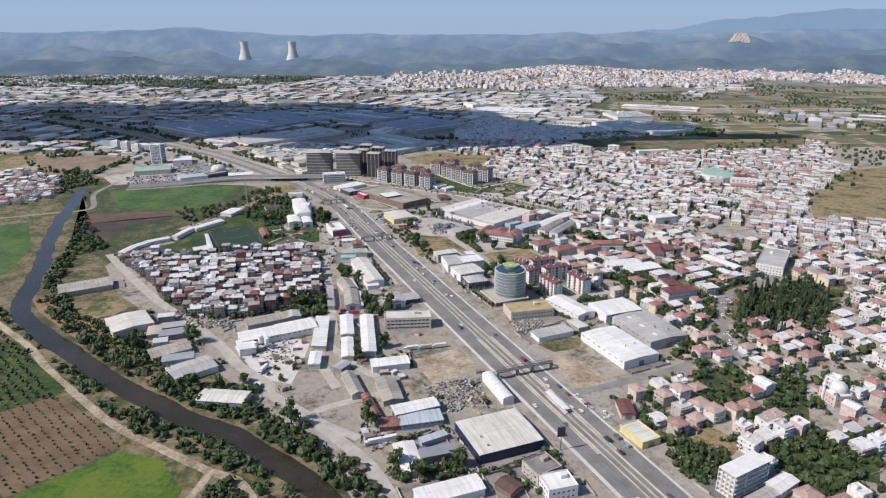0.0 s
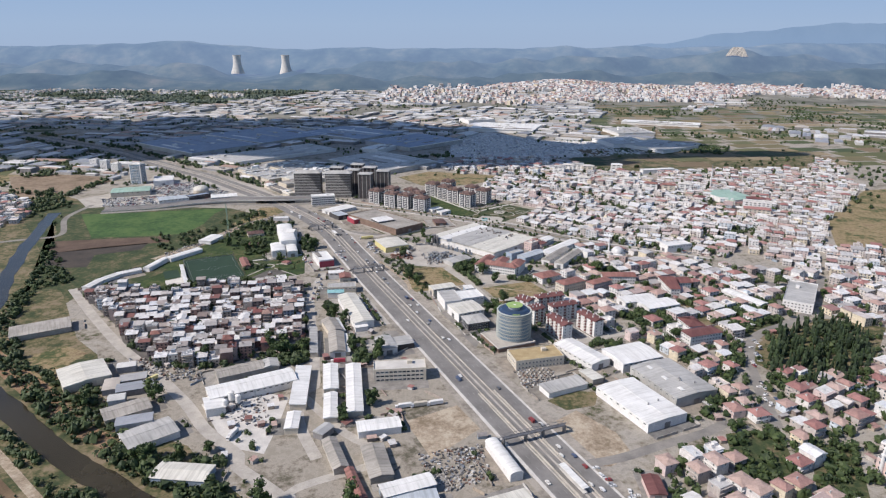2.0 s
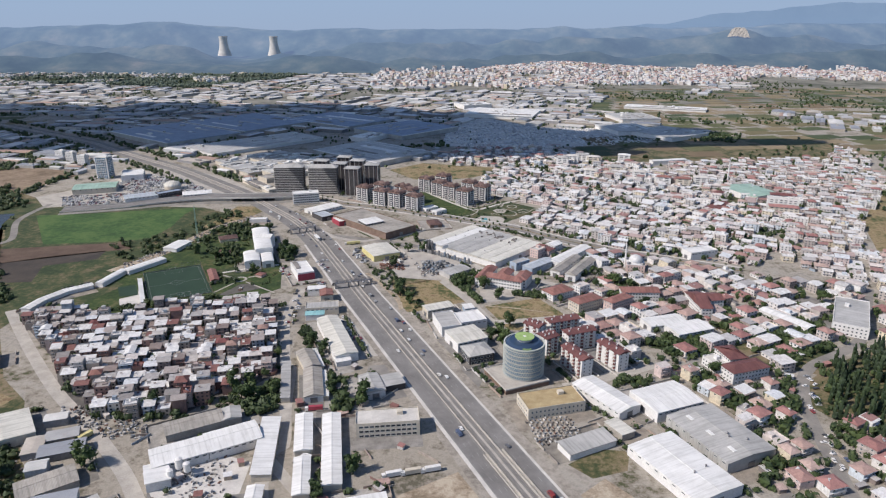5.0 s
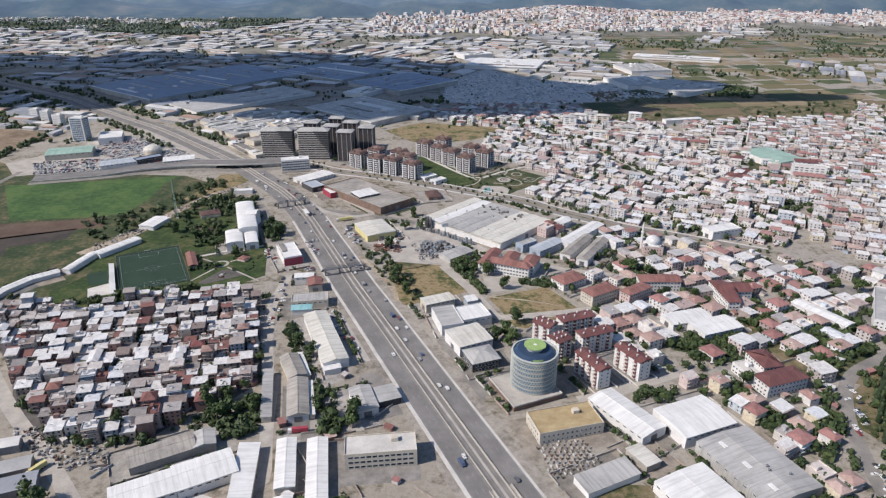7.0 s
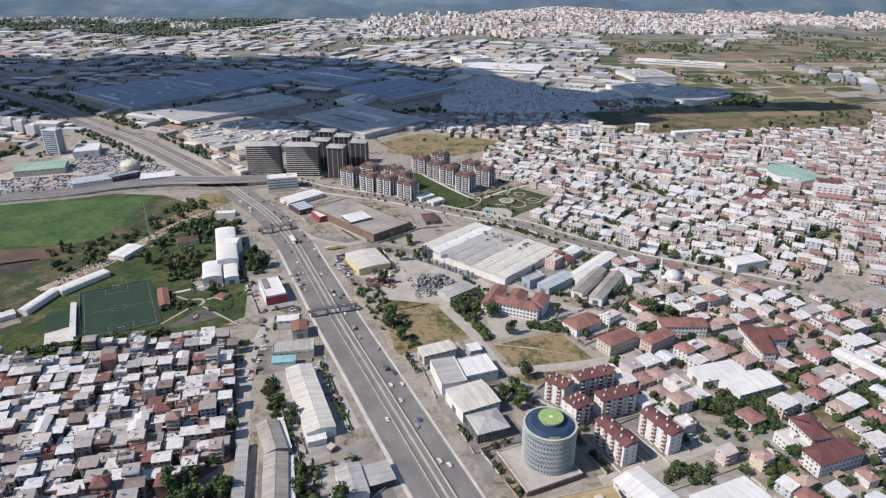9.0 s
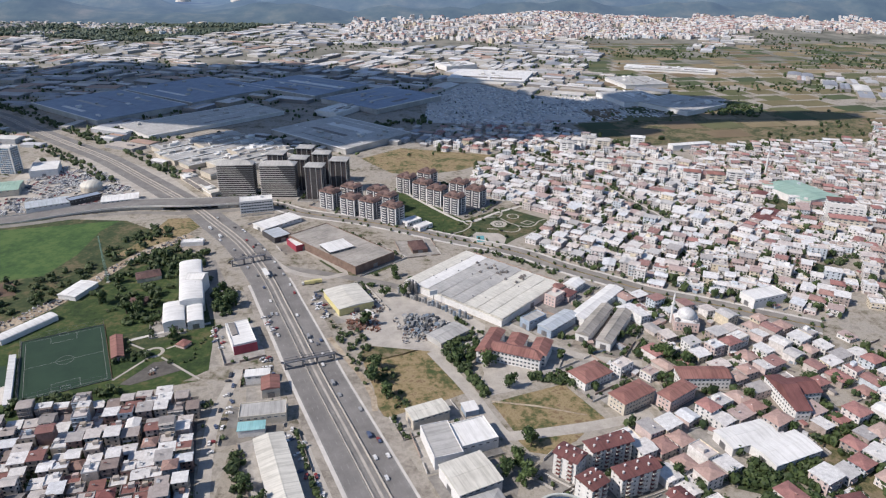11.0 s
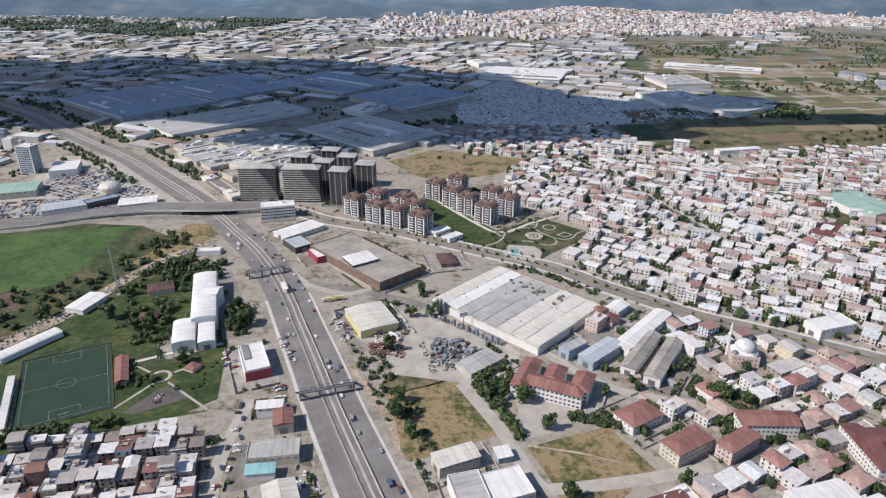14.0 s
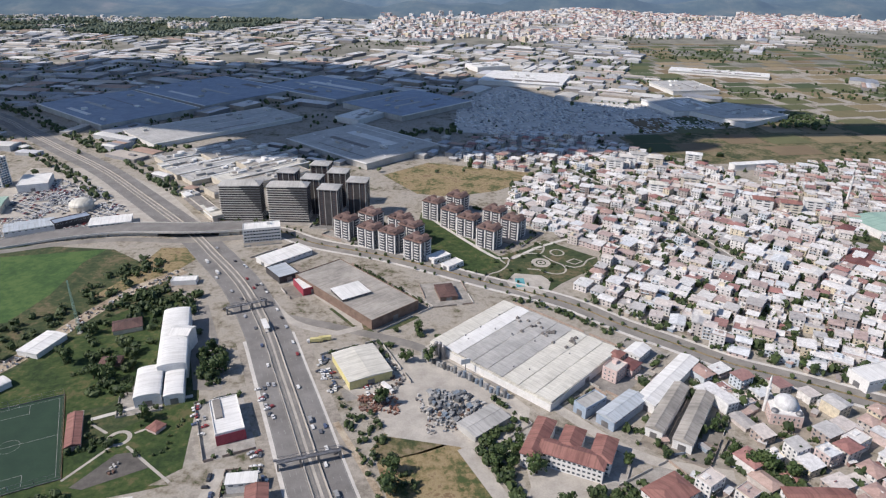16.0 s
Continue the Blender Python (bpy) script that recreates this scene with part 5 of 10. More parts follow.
def apartments(x, y, L, W, ang, floors=5, label="", roof_mat="wine_tile", chim=6):
    if W > L:
        L, W, ang = W, L, ang + 90
    e = thing("apartment_block", x, y, ang, label, "apartment block", "red-roofed apartment blocks")
    claim(x, y, L, W, ang)
    H = floors * 2.9 + 0.8
    k = Kit()
    k.box(0, 0, -0.3, L, W, H + 0.3)
    part("wall", k, "white_wall", e)
    k = Kit()
    n = max(2, int(L / 6.5))
    k.box(0, 0, 0.8, 2.6, 0.3, H - 1.0)
    me = k.mesh("wall_bay", "maroon_wall")
    for i in range(n):
        for s in (-1, 1):
            part("wall_bay", me, None, e, "dark maroon painted wall bay", Matrix.Translation(((i + 0.5 - n / 2) * L / n, s * (W / 2 + 0.12), 0)))
    k = Kit()
    k.gable(L, W, H + 0.05, 1.7, 0.8, 0.35)
    part("roof", k, roof_mat, e, "dark red tiled roof")
    k = Kit()
    k.box(0, 0, 0, 0.8, 0.8, 1.7).box(0, 0, 1.7, 1.0, 1.0, 0.2)
    me = k.mesh("chimney", "white_wall")
    for i in range(chim):
        yy = W * (0.22 if i % 2 else -0.2)
        part("chimney", me, None, e, "white chimney", Matrix.Translation(((i + 0.5 - chim / 2) * L / chim, yy, H + 0.6)))
    me = window_mesh(1.3, 1.3)
    for s in (0, 2):
        m, length = face(L, W, s)
        for fl in range(floors):
            for i in range(n):
                c = (i + 0.5 - n / 2) * L / n
                part("balcony", BALCONY_MESH, None, e, "", m @ Matrix.Translation((c, -0.27, 0.8 + fl * 2.9)))
                if s == 0:
                    part("window", me, None, e, "", m @ Matrix.Translation((c + L / n * 0.5 - 0.1, -0.02, 1.7 + fl * 2.9)) if i < n - 1 else m @ Matrix.Translation((-L / 2 + 1.0, -0.02, 1.7 + fl * 2.9)))
    for s in (1, 3):
        m, length = face(L, W, s)
        for fl in range(floors):
            for c in (-W * 0.25, W * 0.25):
                part("window", me, None, e, "", m @ Matrix.Translation((c, -0.02, 1.7 + fl * 2.9)))
    k = Kit()
    for sx, sy, lx, ly in ((0, -W / 2 - 4, L + 8, 0.3), (0, W / 2 + 4, L + 8, 0.3)):
        k.box(sx, sy, 0, lx, ly, 1.2)
    part("garden_wall", k, "pale_concrete", e)
    return e


APT = "white five-storey apartment block with maroon bays and red roof"
apartments(84.2, 667.0, 11.3, 14.6, 47.0, 5, APT)
apartments(108.9, 675.8, 27.3, 9.8, 18.7, 5, APT)
apartments(118.3, 653.5, 25.6, 10.0, 20.0, 5, APT)
apartments(91.5, 645.8, 12.3, 12.2, 31.8, 5, APT)
apartments(108.7, 616.3, 10.0, 26.1, 25.1, 5, APT)
apartments(138.4, 624.6, 10.2, 24.7, 27.7, 5, APT)

# ---- school and its neighbours ----
SX, SY, SL, SW, SA = 72.0, 791.6, 49.5, 31.7, -24.8
e = thing("school", SX, SY, SA, "white three-storey school with E-shaped red tiled roof, blue ends", "school")
claim(SX, SY, SL, SW, SA)
for nm, cx, cy, L, W, rot in (("main_wing", 1, -SW / 2 + 9, SL - 8, 13, 0), ("end_wing", -SL / 2 + 5.5, -1, SW + 4, 11, 90), ("cross_wing", -1, 6, SW - 12, 12, 90), ("cross_wing", SL / 2 - 6.5, 5, SW - 10, 12, 90)):
    k = Kit()
    k.box(0, 0, -0.3, L, W, 10.3, 0)
    w = part(nm, k, "white_wall", e, "", pose(cx, cy, 0, 0, 0, rot))
    k = Kit()
    k.gable(L, W, 10.05, 2.9, 0.8, 0.3, hip=(W / 2 if rot == 0 else 3.0))
    part("roof", k, "red_tile", w, "red tiled roof")
    for s in ((0,) if rot == 0 else (3,)):
        m, length = face(L, W, s)
        q = int(length / 2.9)
        for fl in range(3):
            for i in range(q):
                part("window", window_mesh(1.9, 1.6), None, w, "", m @ Matrix.Translation(((i + 0.5 - q / 2) * 2.9, -0.02, 1.0 + fl * 3.2)))
    if rot:
        k = Kit()
        k.box(L / 2 + 0.06, 0, 0, 0.2, W * 0.7, 9.6)
        part("end_panel", k, "blue_wall", w, "blue painted end wall")
patch("school_yard", [(45.3, 788.5), (69.1, 790.9), (89, 768.2), (70.9, 749.6), (40.6, 749.6), (46, 768.1)], "concrete", "pale concrete schoolyard", 0.07, "yard")
block(120.3, 759.0, 25.9, 16.9, 30.5, 2, 3.2, "white_wall", "hip", "red_tile", "low building with a broad red tiled hip roof", 3.2, 1.4, 1.4, (0, 1, 3))
block(141.0, 730.6, 28.9, 14.2, 30.1, 3, 3.1, "cream_wall", "hip", "red_tile", "three-storey cream building with red hip roof", 2.8, 1.6, 1.4, (0, 1, 3))
block(171.8, 731.1, 27.5, 10.7, 33.1, 3, 3.1, "pink_wall", "hip", "red_tile", "pinkish three-storey building with red hip roof", 2.8, 1.6, 1.4, (0, 1, 3))
block(197.2, 750.5, 34.7, 14.1, -1.8, 3, 3.1, "white_wall", "gable", "red_tile", "long white building with red tiled roof", 2.8, 1.6, 1.4, (0, 1, 3))
block(244.6, 725.3, 10.0, 39.3, 1.0, 3, 3.1, "white_wall", "gable", "wine_tile", "long white building with wine-red roof", 2.8, 1.6, 1.4, (0, 1, 3))
hall(200.4, 689.2, 35.8, 17.3, 15.6, 6.5, "gable", "white_sheet", "white_wall", "wide white sheet roofed market hall", 1.2, (0, 3))
hall(217.7, 675.9, 35.7, 19.8, 19.4, 6.5, "gable", "white_sheet", "white_wall", "wide white sheet roofed hall", 1.2, (0, 3))
block(232.2, 602.6, 32.6, 14.2, 17.4, 3, 3.1, "white_wall", "hip", "wine_tile", "white building complex with wine-red hip roofs", 3.0, 1.5, 1.4, (0, 1, 3))
block(216.6, 615.7, 11.0, 19.2, 16.1, 2, 3.1, "white_wall", "flat", "pale_concrete", "white two-storey wing with a flat terrace", 3.0, 1.5, 1.4, (0, 3))
hall(311.5, 695.1, 11.5, 46, 29, 5.5, "gable", "white_sheet", "white_wall", "long white roofed hall among gardens", 1.0, (0,))
block(369.2, 695.7, 66, 27, 58, 3, 3.1, "white_wall", "flat", "grey_sheet", "large white four-storey block with pale roof", 3.2, 1.5, 1.4, (0, 3))

# ---- factory and works beside the avenue ----
f1 = hall(58.5, 904.0, 89.1, 108.7, 46.4, 6.2, "gable", "cream_sheet", "white_wall", "huge pale sheet roofed factory with parallel ridges", 0.8, (0, 3), vents=10, lights=0, category="factory", name="factory", over=0.2)
cx, cy, L, W, ang = 58.5, 904.0, 89.1, 108.7, 46.4
for i, rm in enumerate(("cream_sheet", "cream_sheet", "cream_sheet", "grey_sheet", "grey_sheet", "grey_sheet", "white_sheet", "cream_sheet")):
    k = Kit()
    k.gable(min(L, W) - 2, max(L, W) / 8 - 0.7, 0, 0.55, 0.1, 0.1)
    part("roof_ridge", k, rm, f1, "", pose((i - 3.5) * max(L, W) / 8, 0, 7.15, 0, 0, 90))
rng = random.Random(5)
k = Kit()
k.box(0, 0, 0, 2.4, 1.8, 1.3).tube(0, 0, 1.3, 1.9, 0.6, 0.6, 8)
me = k.mesh("roof_plant", "bitumen")
for i in range(22):
    part("roof_plant", me, None, f1, "dark rooftop fan unit", pose(-8 + rng.gauss(4, 15), -25 + rng.gauss(0, 5), 7.3, 0, 0, rng.choice((0, 90))))
for i in range(3):
    k = Kit()
    k.tube(0, 0, 0, 11 + i % 2, 1.6, 1.6, 10).tube(0, 0, 11 + i % 2, 12.2 + i % 2, 1.6, 0.3, 10)
    part("silo", k, "steel", f1, "grey dust silo", pose(38 + i * 3.6, min(L, W) / 2 + 3.0, 0))
block(118.5, 874.0, 15, 11, 46.4, 3, 3.0, "pink_wall", "flat", "pale_concrete", "pinkish three-storey house beside the factory", 3.2, 1.4, 1.4, (0, 3))
block(131.5, 880.5, 13, 10, 46.4, 2, 3.0, "pink_wall", "hip", "wine_tile", "low pinkish house with a dark red roof", 3.2, 1.4, 1.4, (0, 3))
block(141.5, 899.0, 17, 12, 46.4, 2, 3.0, "white_wall", "gable", "white_sheet", "white house with a pale sheet roof", 3.2, 1.4, 1.4, (0, 3))
block(124.0, 894.0, 11, 10, 46.4, 2, 3.0, "pink_wall", "hip", "red_tile", "small pink house with a red tiled roof", 3.2, 1.4, 1.4, (0, 3))
hall(22.8, 820.8, 30.0, 17.0, 40.0, 4.5, "gable", "grey_sheet", "grey_sheet", "low grey workshop shed in a storage yard", 1.2, (0,), windows=False)
hall(93.3, 837.0, 20.1, 10.2, 37.1, 8.0, "flat", "grey_sheet", "blue_wall", "blue-grey three-storey works building", 0.5, (0, 1, 3))
hall(112.6, 831.6, 36.2, 13.3, 41.8, 7.5, "gable", "blue_sheet", "blue_wall", "light blue sheet roofed works hall", 1.6, (0, 1))
hall(152.9, 862.8, 13.3, 70.9, -42.4, 7.0, "gable", "white_sheet", "white_wall", "long bright white roofed hall", 1.4, (0, 1))
hall(142.6, 832.0, 10.7, 56.1, -35.0, 7.0, "gable", "old_sheet", "white_wall", "old grey corrugated gabled shed", 2.2, (0, 1))
hall(156.1, 821.5, 11.5, 57.6, -33.4, 7.0, "gable", "old_sheet", "white_wall", "old grey corrugated gabled shed", 2.2, (0, 1))
hall(-60.2, 881.3, 31.1, 38.7, 25.8, 7.0, "gable", "cream_sheet", "yellow_wall", "pale roofed showroom with yellow walls", 1.0, (0, 3))
hall(-77.7, 993.3, 49.0, 110.9, 42.9, 8.0, "flat", "old_sheet", "brown_wall", "wide flat-roofed dark brown depot", 0.5, (0, 1))
hall(-79.9, 983.1, 25.8, 22.2, 34.1, 10.5, "mono", "white_sheet", "dark_wall", "white roofed head building of a depot", 0.5, (0,))
hall(-120.3, 1007.2, 19.3, 23.8, 32.2, 6.0, "flat", "white_sheet", "red_wall", "small showroom with bright red walls", 0.5, (0, 1, 3))
hall(-148.6, 1032.1, 19.8, 28.0, 38.2, 5.5, "flat", "blue_sheet", "dark_wall", "small grey-blue flat roofed showroom", 0.5, (0, 3))
hall(-154.7, 1069.5, 48.4, 23.5, 45.3, 5.0, "gable", "white_sheet", "white_wall", "low white roofed hall at the junction", 0.8, (0,))
block(-187.9, 1118.8, 37.5, 18.3, 14, 4, 3.4, "white_wall", "flat", "white_sheet", "white four-storey office with ribbon windows", 3.0, 2.8, 1.6, (0, 1, 3))
hall(1.3, 996.6, 15.5, 24.1, 12.8, 4.0, "hip", "maroon_tile", "brown_wall", "low house with a dark brown roof", 1.8, (0,))
hall(-5.1, 1068.2, 21.4, 12.7, 39.3, 4.5, "flat", "white_sheet", "white_wall", "small white roofed kiosk building", 0.4, (0,))
hall(8.2, 1052.2, 19.2, 11, 42.1, 4.5, "flat", "white_sheet", "white_wall", "small white roofed kiosk building", 0.4, (0,))
hall(300.7, 867.7, 35.5, 17.1, 17.6, 9.0, "flat", "white_sheet", "white_wall", "modern white building with a glazed front", 0.4, (0, 3))

for px, py, r, h in ((-150.3, 497, 2.2, 11), (-144.6, 494, 2.0, 10), (-152.5, 489, 1.8, 9)):
    e = thing("silo", px, py, 0, "white cement silo on a steel stand", "silo", "cement silos")
    k = Kit()
    k.tube(0, 0, 3.2, 4.8, 0.5, r, 16).tube(0, 0, 4.8, h, r, r, 16).tube(0, 0, h, h + 0.7, r, 0.4, 16)
    part("tank", k, "white_wall", e)
    k = Kit()
    for q in range(4):
        k.rod((r * 0.85 * math.cos(q * 1.571), r * 0.85 * math.sin(q * 1.571), 0), (r * 0.85 * math.cos(q * 1.571), r * 0.85 * math.sin(q * 1.571), 5.0), 0.16, 5)
    part("stand", k, "steel", e)

# ---- mosques ----
def mosque(x, y, ang, size, label, height=26):
    e = thing("mosque", x, y, ang, label, "mosque")
    claim(x, y, size * 1.3, size * 1.3, ang)
    k = Kit()
    k.box(0, 0, -0.3, size, size, 8.3)
    part("wall", k, "pink_wall", e)
    k = Kit()
    k.box(0, 0, 8.01, size * 0.98, size * 0.98, 0.7)
    part("terrace_roof", k, "white_wall", e)
    k = Kit()
    k.tube(0, 0, 8.7, 10.6, size * 0.36, size * 0.36, 16)
    part("drum", k, "white_wall", e)
    k = Kit()
    k.dome(0, 0, 10.6, size * 0.38, size * 0.32, 0, 20, 7)
    d = part("dome", k, "tank", e, "silver metal dome")
    for q in d.data.polygons:
        q.use_smooth = True
    k = Kit()
    k.dome(0, 0, 0, size * 0.13, size * 0.11)
    me = k.mesh("small_dome", "steel")
    for sx in (-1, 1):
        for sy in (-1, 1):
            part("small_dome", me, None, e, "", Matrix.Translation((sx * size * 0.38, sy * size * 0.38, 8.7)))
    k = Kit()
    k.tube(0, 0, 0, height * 0.62, 1.1, 0.95, 12).tube(0, 0, height * 0.62, height * 0.66, 1.6, 1.6, 12).tube(0, 0, height * 0.66, height * 0.86, 0.8, 0.75, 12).tube(0, 0, height * 0.86, height, 0.85, 0.05, 12)
    part("minaret", k, "white_wall", e, "slender white minaret", Matrix.Translation((-size * 0.55, size * 0.2, 0)))
    glaze(e, size, size, 2, 3.6, (0, 1, 3), 2.8, 1.2, 1.8, 1.0)
    return e


mosque(216.9, 830, -14, 19, "cream stone mosque with a silver dome and a white minaret", 28)
mosque(281.7, 414.5, 10, 16, "small mosque with a silver dome", 20)

# ---- west side: pitch, park, white centre ----
PX, PY, PL, PW, PA = -262.9, 800.2, 58.1, 86.5, 25.8
claim(PX, PY, PL, PW, PA)
e = thing("football_pitch", PX, PY, PA, "fenced dark green artificial turf football pitch with white lines", "football pitch")
k = Kit()
k.box(0, 0, -0.2, PL, PW, 0.32)
part("turf", k, "turf", e)
k = Kit()
a, b = PL / 2 - 3, PW / 2 - 3
t = 0.2
for x, y, sx, sy in ((0, -b, 2 * a, t), (0, b, 2 * a, t), (-a, 0, t, 2 * b), (a, 0, t, 2 * b), (0, 0, 2 * a, t)):
    k.box(x, y, 0.122, sx, sy, 0.012)
for s in (-1, 1):
    for x, y, sx, sy in ((-9, s * (b - 5), t, 10), (9, s * (b - 5), t, 10), (0, s * (b - 10), 18, t)):
        k.box(x, y, 0.122, sx, sy, 0.012)
for i in range(24):
    q = 2 * math.pi * i / 24
    k.box(6 * math.cos(q), 6 * math.sin(q), 0.122, 1.62, t, 0.012, 0, math.degrees(q) + 90)
part("line_marking", k, "worn_paint", e, "worn white pitch lines")
for s in (0, 1, 2, 3):
    m, length = face(PL, PW, s)
    q = int(length / 6)
    for i in range(q + 1):
        kk = Kit() if i == 0 and s == 0 else None
        if kk:
            kk.tube(0, 0, 0, 5.0, 0.09, 0.09, 5)
            post = kk.mesh("fence_post", "steel")
        part("fence_post", post, None, e, "", m @ Matrix.Translation(((i - q / 2) * length / q, 0, 0)))
    k = Kit()
    k.box(0, 0, 0.1, length, 0.3, 0.5)
    for z in (2.4, 4.9):
        k.box(0, 0, z, length, 0.08, 0.08)
    part("fence_rail", k, "red_dirt" if s == 1 else "steel", e, "", m)
k = Kit()
for s in (-1, 1):
    for x in (-3, 3):
        k.tube(x, s * b, 0.1, 2.4, 0.1, 0.1, 5)
    k.rod((-3, s * b, 2.4), (3, s * b, 2.4), 0.1)
part("goal", k, "line_paint", e)
patch("court_small", [(-317.5, 788.3), (-302.3, 794.7), (-288.6, 768.7), (-305.2, 764.6)], "turf", "small green ball court", 0.09, "court", False)
patch("court_paving", [(-302.9, 758.6), (-289.5, 768.7), (-298.5, 794.6), (-295.2, 794.6), (-274.2, 749.7), (-295.1, 742)], "pale_concrete", "pale paved strip beside the courts", 0.08, "yard", False)
hall(-287, 772.6, 66.7, 3.4, 114.9, 3.5, "mono", "white_sheet", "white_wall", "narrow white roofed grandstand beside the pitch", 0.6, (0,), windows=False)
hall(-229.5, 812.6, 33.3, 8.2, 113.3, 3.6, "gable", "red_tile", "pink_wall", "low changing rooms with an orange tiled roof", 1.4, (0,), windows=False)
patch("play_area", [(-210.4, 767.3), (-196.3, 794.1), (-184.9, 796.4), (-172.6, 783.2), (-202.9, 765.8)], "lane_dust", "dark surfaced playground", 0.1, "yard", False)
k = Kit()
qx, qy = -200.6, 808
strip(k, [(qx + 6.2 * math.cos(i * math.pi / 14), qy + 6.2 * math.sin(i * math.pi / 14)) for i in range(29)], -1.3, 1.3, 0.13)
for pts in ([(-217.3, 772.3), (-204.5, 796.3), (-201.3, 802.7)], [(-192.9, 801), (-156.5, 771.3)], [(-193.2, 812.9), (-179.6, 822.5)], [(-210.1, 812.8), (-224.8, 822)]):
    strip(k, smooth_line(pts, 8), -0.9, 0.9, 0.115)
structure("park_paths", k, "concrete", "narrow pale paths and a round plaza in the park", "path")
k = Kit()
for i in range(9):
    qa, qb = -192.7, 780.4
    x, y = qx + (qa - qx) * (0.75 + 0.06 * i), qy + (qb - qy) * (0.8 + 0.05 * ((i * 5) % 7))
    k.solid(x, y, 0.1, 1.6, 1.0, 1.1 + 0.2 * (i % 3), 0, 40 * i)
stuff("play_equipment", k, "scrap", "small playground frames on dark paving", "playground")
patch("yard_hall", [(-74.4, 707.4), (-50.6, 712.9), (-29.5, 645.9), (-52.9, 638.6)], "concrete", "pale concrete yard beside a long white hall", 0.075, "yard", False)
patch("yard_garage", [(-50.7, 624.6), (-18.5, 628.3), (-12.6, 582.6), (-34.7, 573.4), (-54.5, 575.1)], "old_asphalt", "grey asphalt yard beside a garage hall", 0.07, "yard", False)
patch("yard_school", [(44.1, 761.2), (57.5, 785.4), (90.5, 771.6), (72.8, 750.1), (47.6, 743.1)], "concrete", "pale concrete school yard", 0.075, "yard", False)
patch("yard_works_east", [(-42.9, 847.3), (-19, 858.3), (1.5, 837.5), (-2.6, 818), (-28.8, 808.5)], "concrete", "dusty concrete materials yard", 0.07, "yard", False)
patch("yard_round_tower", [(17.5, 643.8), (47.8, 677.7), (56.8, 666.8), (37, 602.3), (28.5, 581.9), (22.6, 597.2)], "old_asphalt", "grey asphalt forecourt", 0.055, "yard", False)
patch("yard_apartments", [(106.1, 642.4), (138.7, 662), (164.6, 632), (164.1, 620), (113.3, 595.8), (99.4, 612.4)], "concrete", "paved court between apartment blocks", 0.058, "yard", False)
hall(-181.1, 816.7, 7.9, 8.1, 63.5, 2.6, "hip", "red_tile", "pink_wall", "small park pavilion with tiled roof", 1.4, (0,), windows=False)
WALL_LINE = smooth_line([(-226.1, 825.7), (-204, 837.3), (-169.9, 850.7)], 20)
k = Kit()
strip(k, WALL_LINE, -1.6, 1.6, 0.3, 0, 0.5)
structure("pavement_park", k, "pale_concrete", "pale park promenade", "pavement")

hall(-200.9, 907.8, 19.3, 81.4, 17.0, 12.0, "barrel", "white_sheet", "white_wall", "white sports centre with a curved white roof", 1.8, (0, 1, 3), vents=3)
hall(-196.8, 911.6, 15.2, 13.4, -5.7, 14.0, "gable", "white_sheet", "white_wall", "white pointed roof bay of a sports centre", 2.2, (0,), windows=False)
hall(-199.9, 855.6, 16.7, 34.1, 17.3, 8.0, "barrel", "white_sheet", "white_wall", "white annex with a curved white roof", 1.8, (0,))
hall(-183.7, 857.8, 12.4, 33.2, 17.1, 7.0, "barrel", "white_sheet", "white_wall", "small white annex with a curved roof", 1.2, (0,))
patch("centre_yard", [(-210.4, 971.1), (-199.2, 976.1), (-160.9, 891.3), (-152.8, 857.1), (-172, 857), (-197, 922.1)], "old_asphalt", "grey asphalt car park beside the sports centre", 0.07, "yard")
hall(-241, 888.8, 14.3, 9.2, 6, 3.0, "hip", "maroon_tile", "brown_wall", "garden pavilion with a maroon roof", 2.0, (0,), windows=False)
hall(-250.1, 937.7, 21, 16.2, 24.3, 4.0, "hip", "maroon_tile", "cream_wall", "garden house with a maroon tiled roof", 2.2, (0,), windows=False)
hall(-232.7, 1016.1, 21.9, 9.6, 6.3, 4.0, "flat", "white_sheet", "white_wall", "white roofed canopy near the highway", 0.4, (0,), windows=False)
showroom = hall(-138.2, 821.3, 17.3, 35.8, 23.2, 8.0, "flat", "white_sheet", "white_wall", "white showroom with a red front", 0.5, (0, 1, 3))
k = Kit()
k.box(-18.0, 0, 0, 0.5, 17.5, 7.2).box(-14.4, -8.75, 0, 7.0, 0.4, 5.0)
part("front_panel", k, "red_wall", showroom, "dark red front panels")
k = Kit()
k.box(7, 4.4, 8.1, 20, 4.6, 0.9)
part("roof_plant", k, "bitumen", showroom, "dark rooftop plant strip")
hall(-332.4, 808.5, 39.2, 8.4, 78.4, 4.0, "barrel", "white_sheet", "white_wall", "long white greenhouse-like shed", 1.4, (0,), windows=False)
for px, py, L, a in ((-352.0, 780.5, 25, 40), (-365.9, 762.5, 21, 63), (-373.2, 740.5, 23, 81)):
    hall(px, py, L, 8.6, a, 3.8, "gable", "white_sheet", "white_wall", "narrow white roofed shed in a curving row", 1.0, (0,), windows=False)
hall(-313.1, 844.7, 45.7, 11.5, 57.5, 4.0, "barrel", "white_sheet", "white_wall", "long white greenhouse-like shed", 1.4, (0,), windows=False)
hall(-301.5, 909.7, 28.7, 17.6, 74.4, 4.5, "gable", "white_sheet", "white_wall", "white roofed depot shed", 0.8, (0,), windows=False)

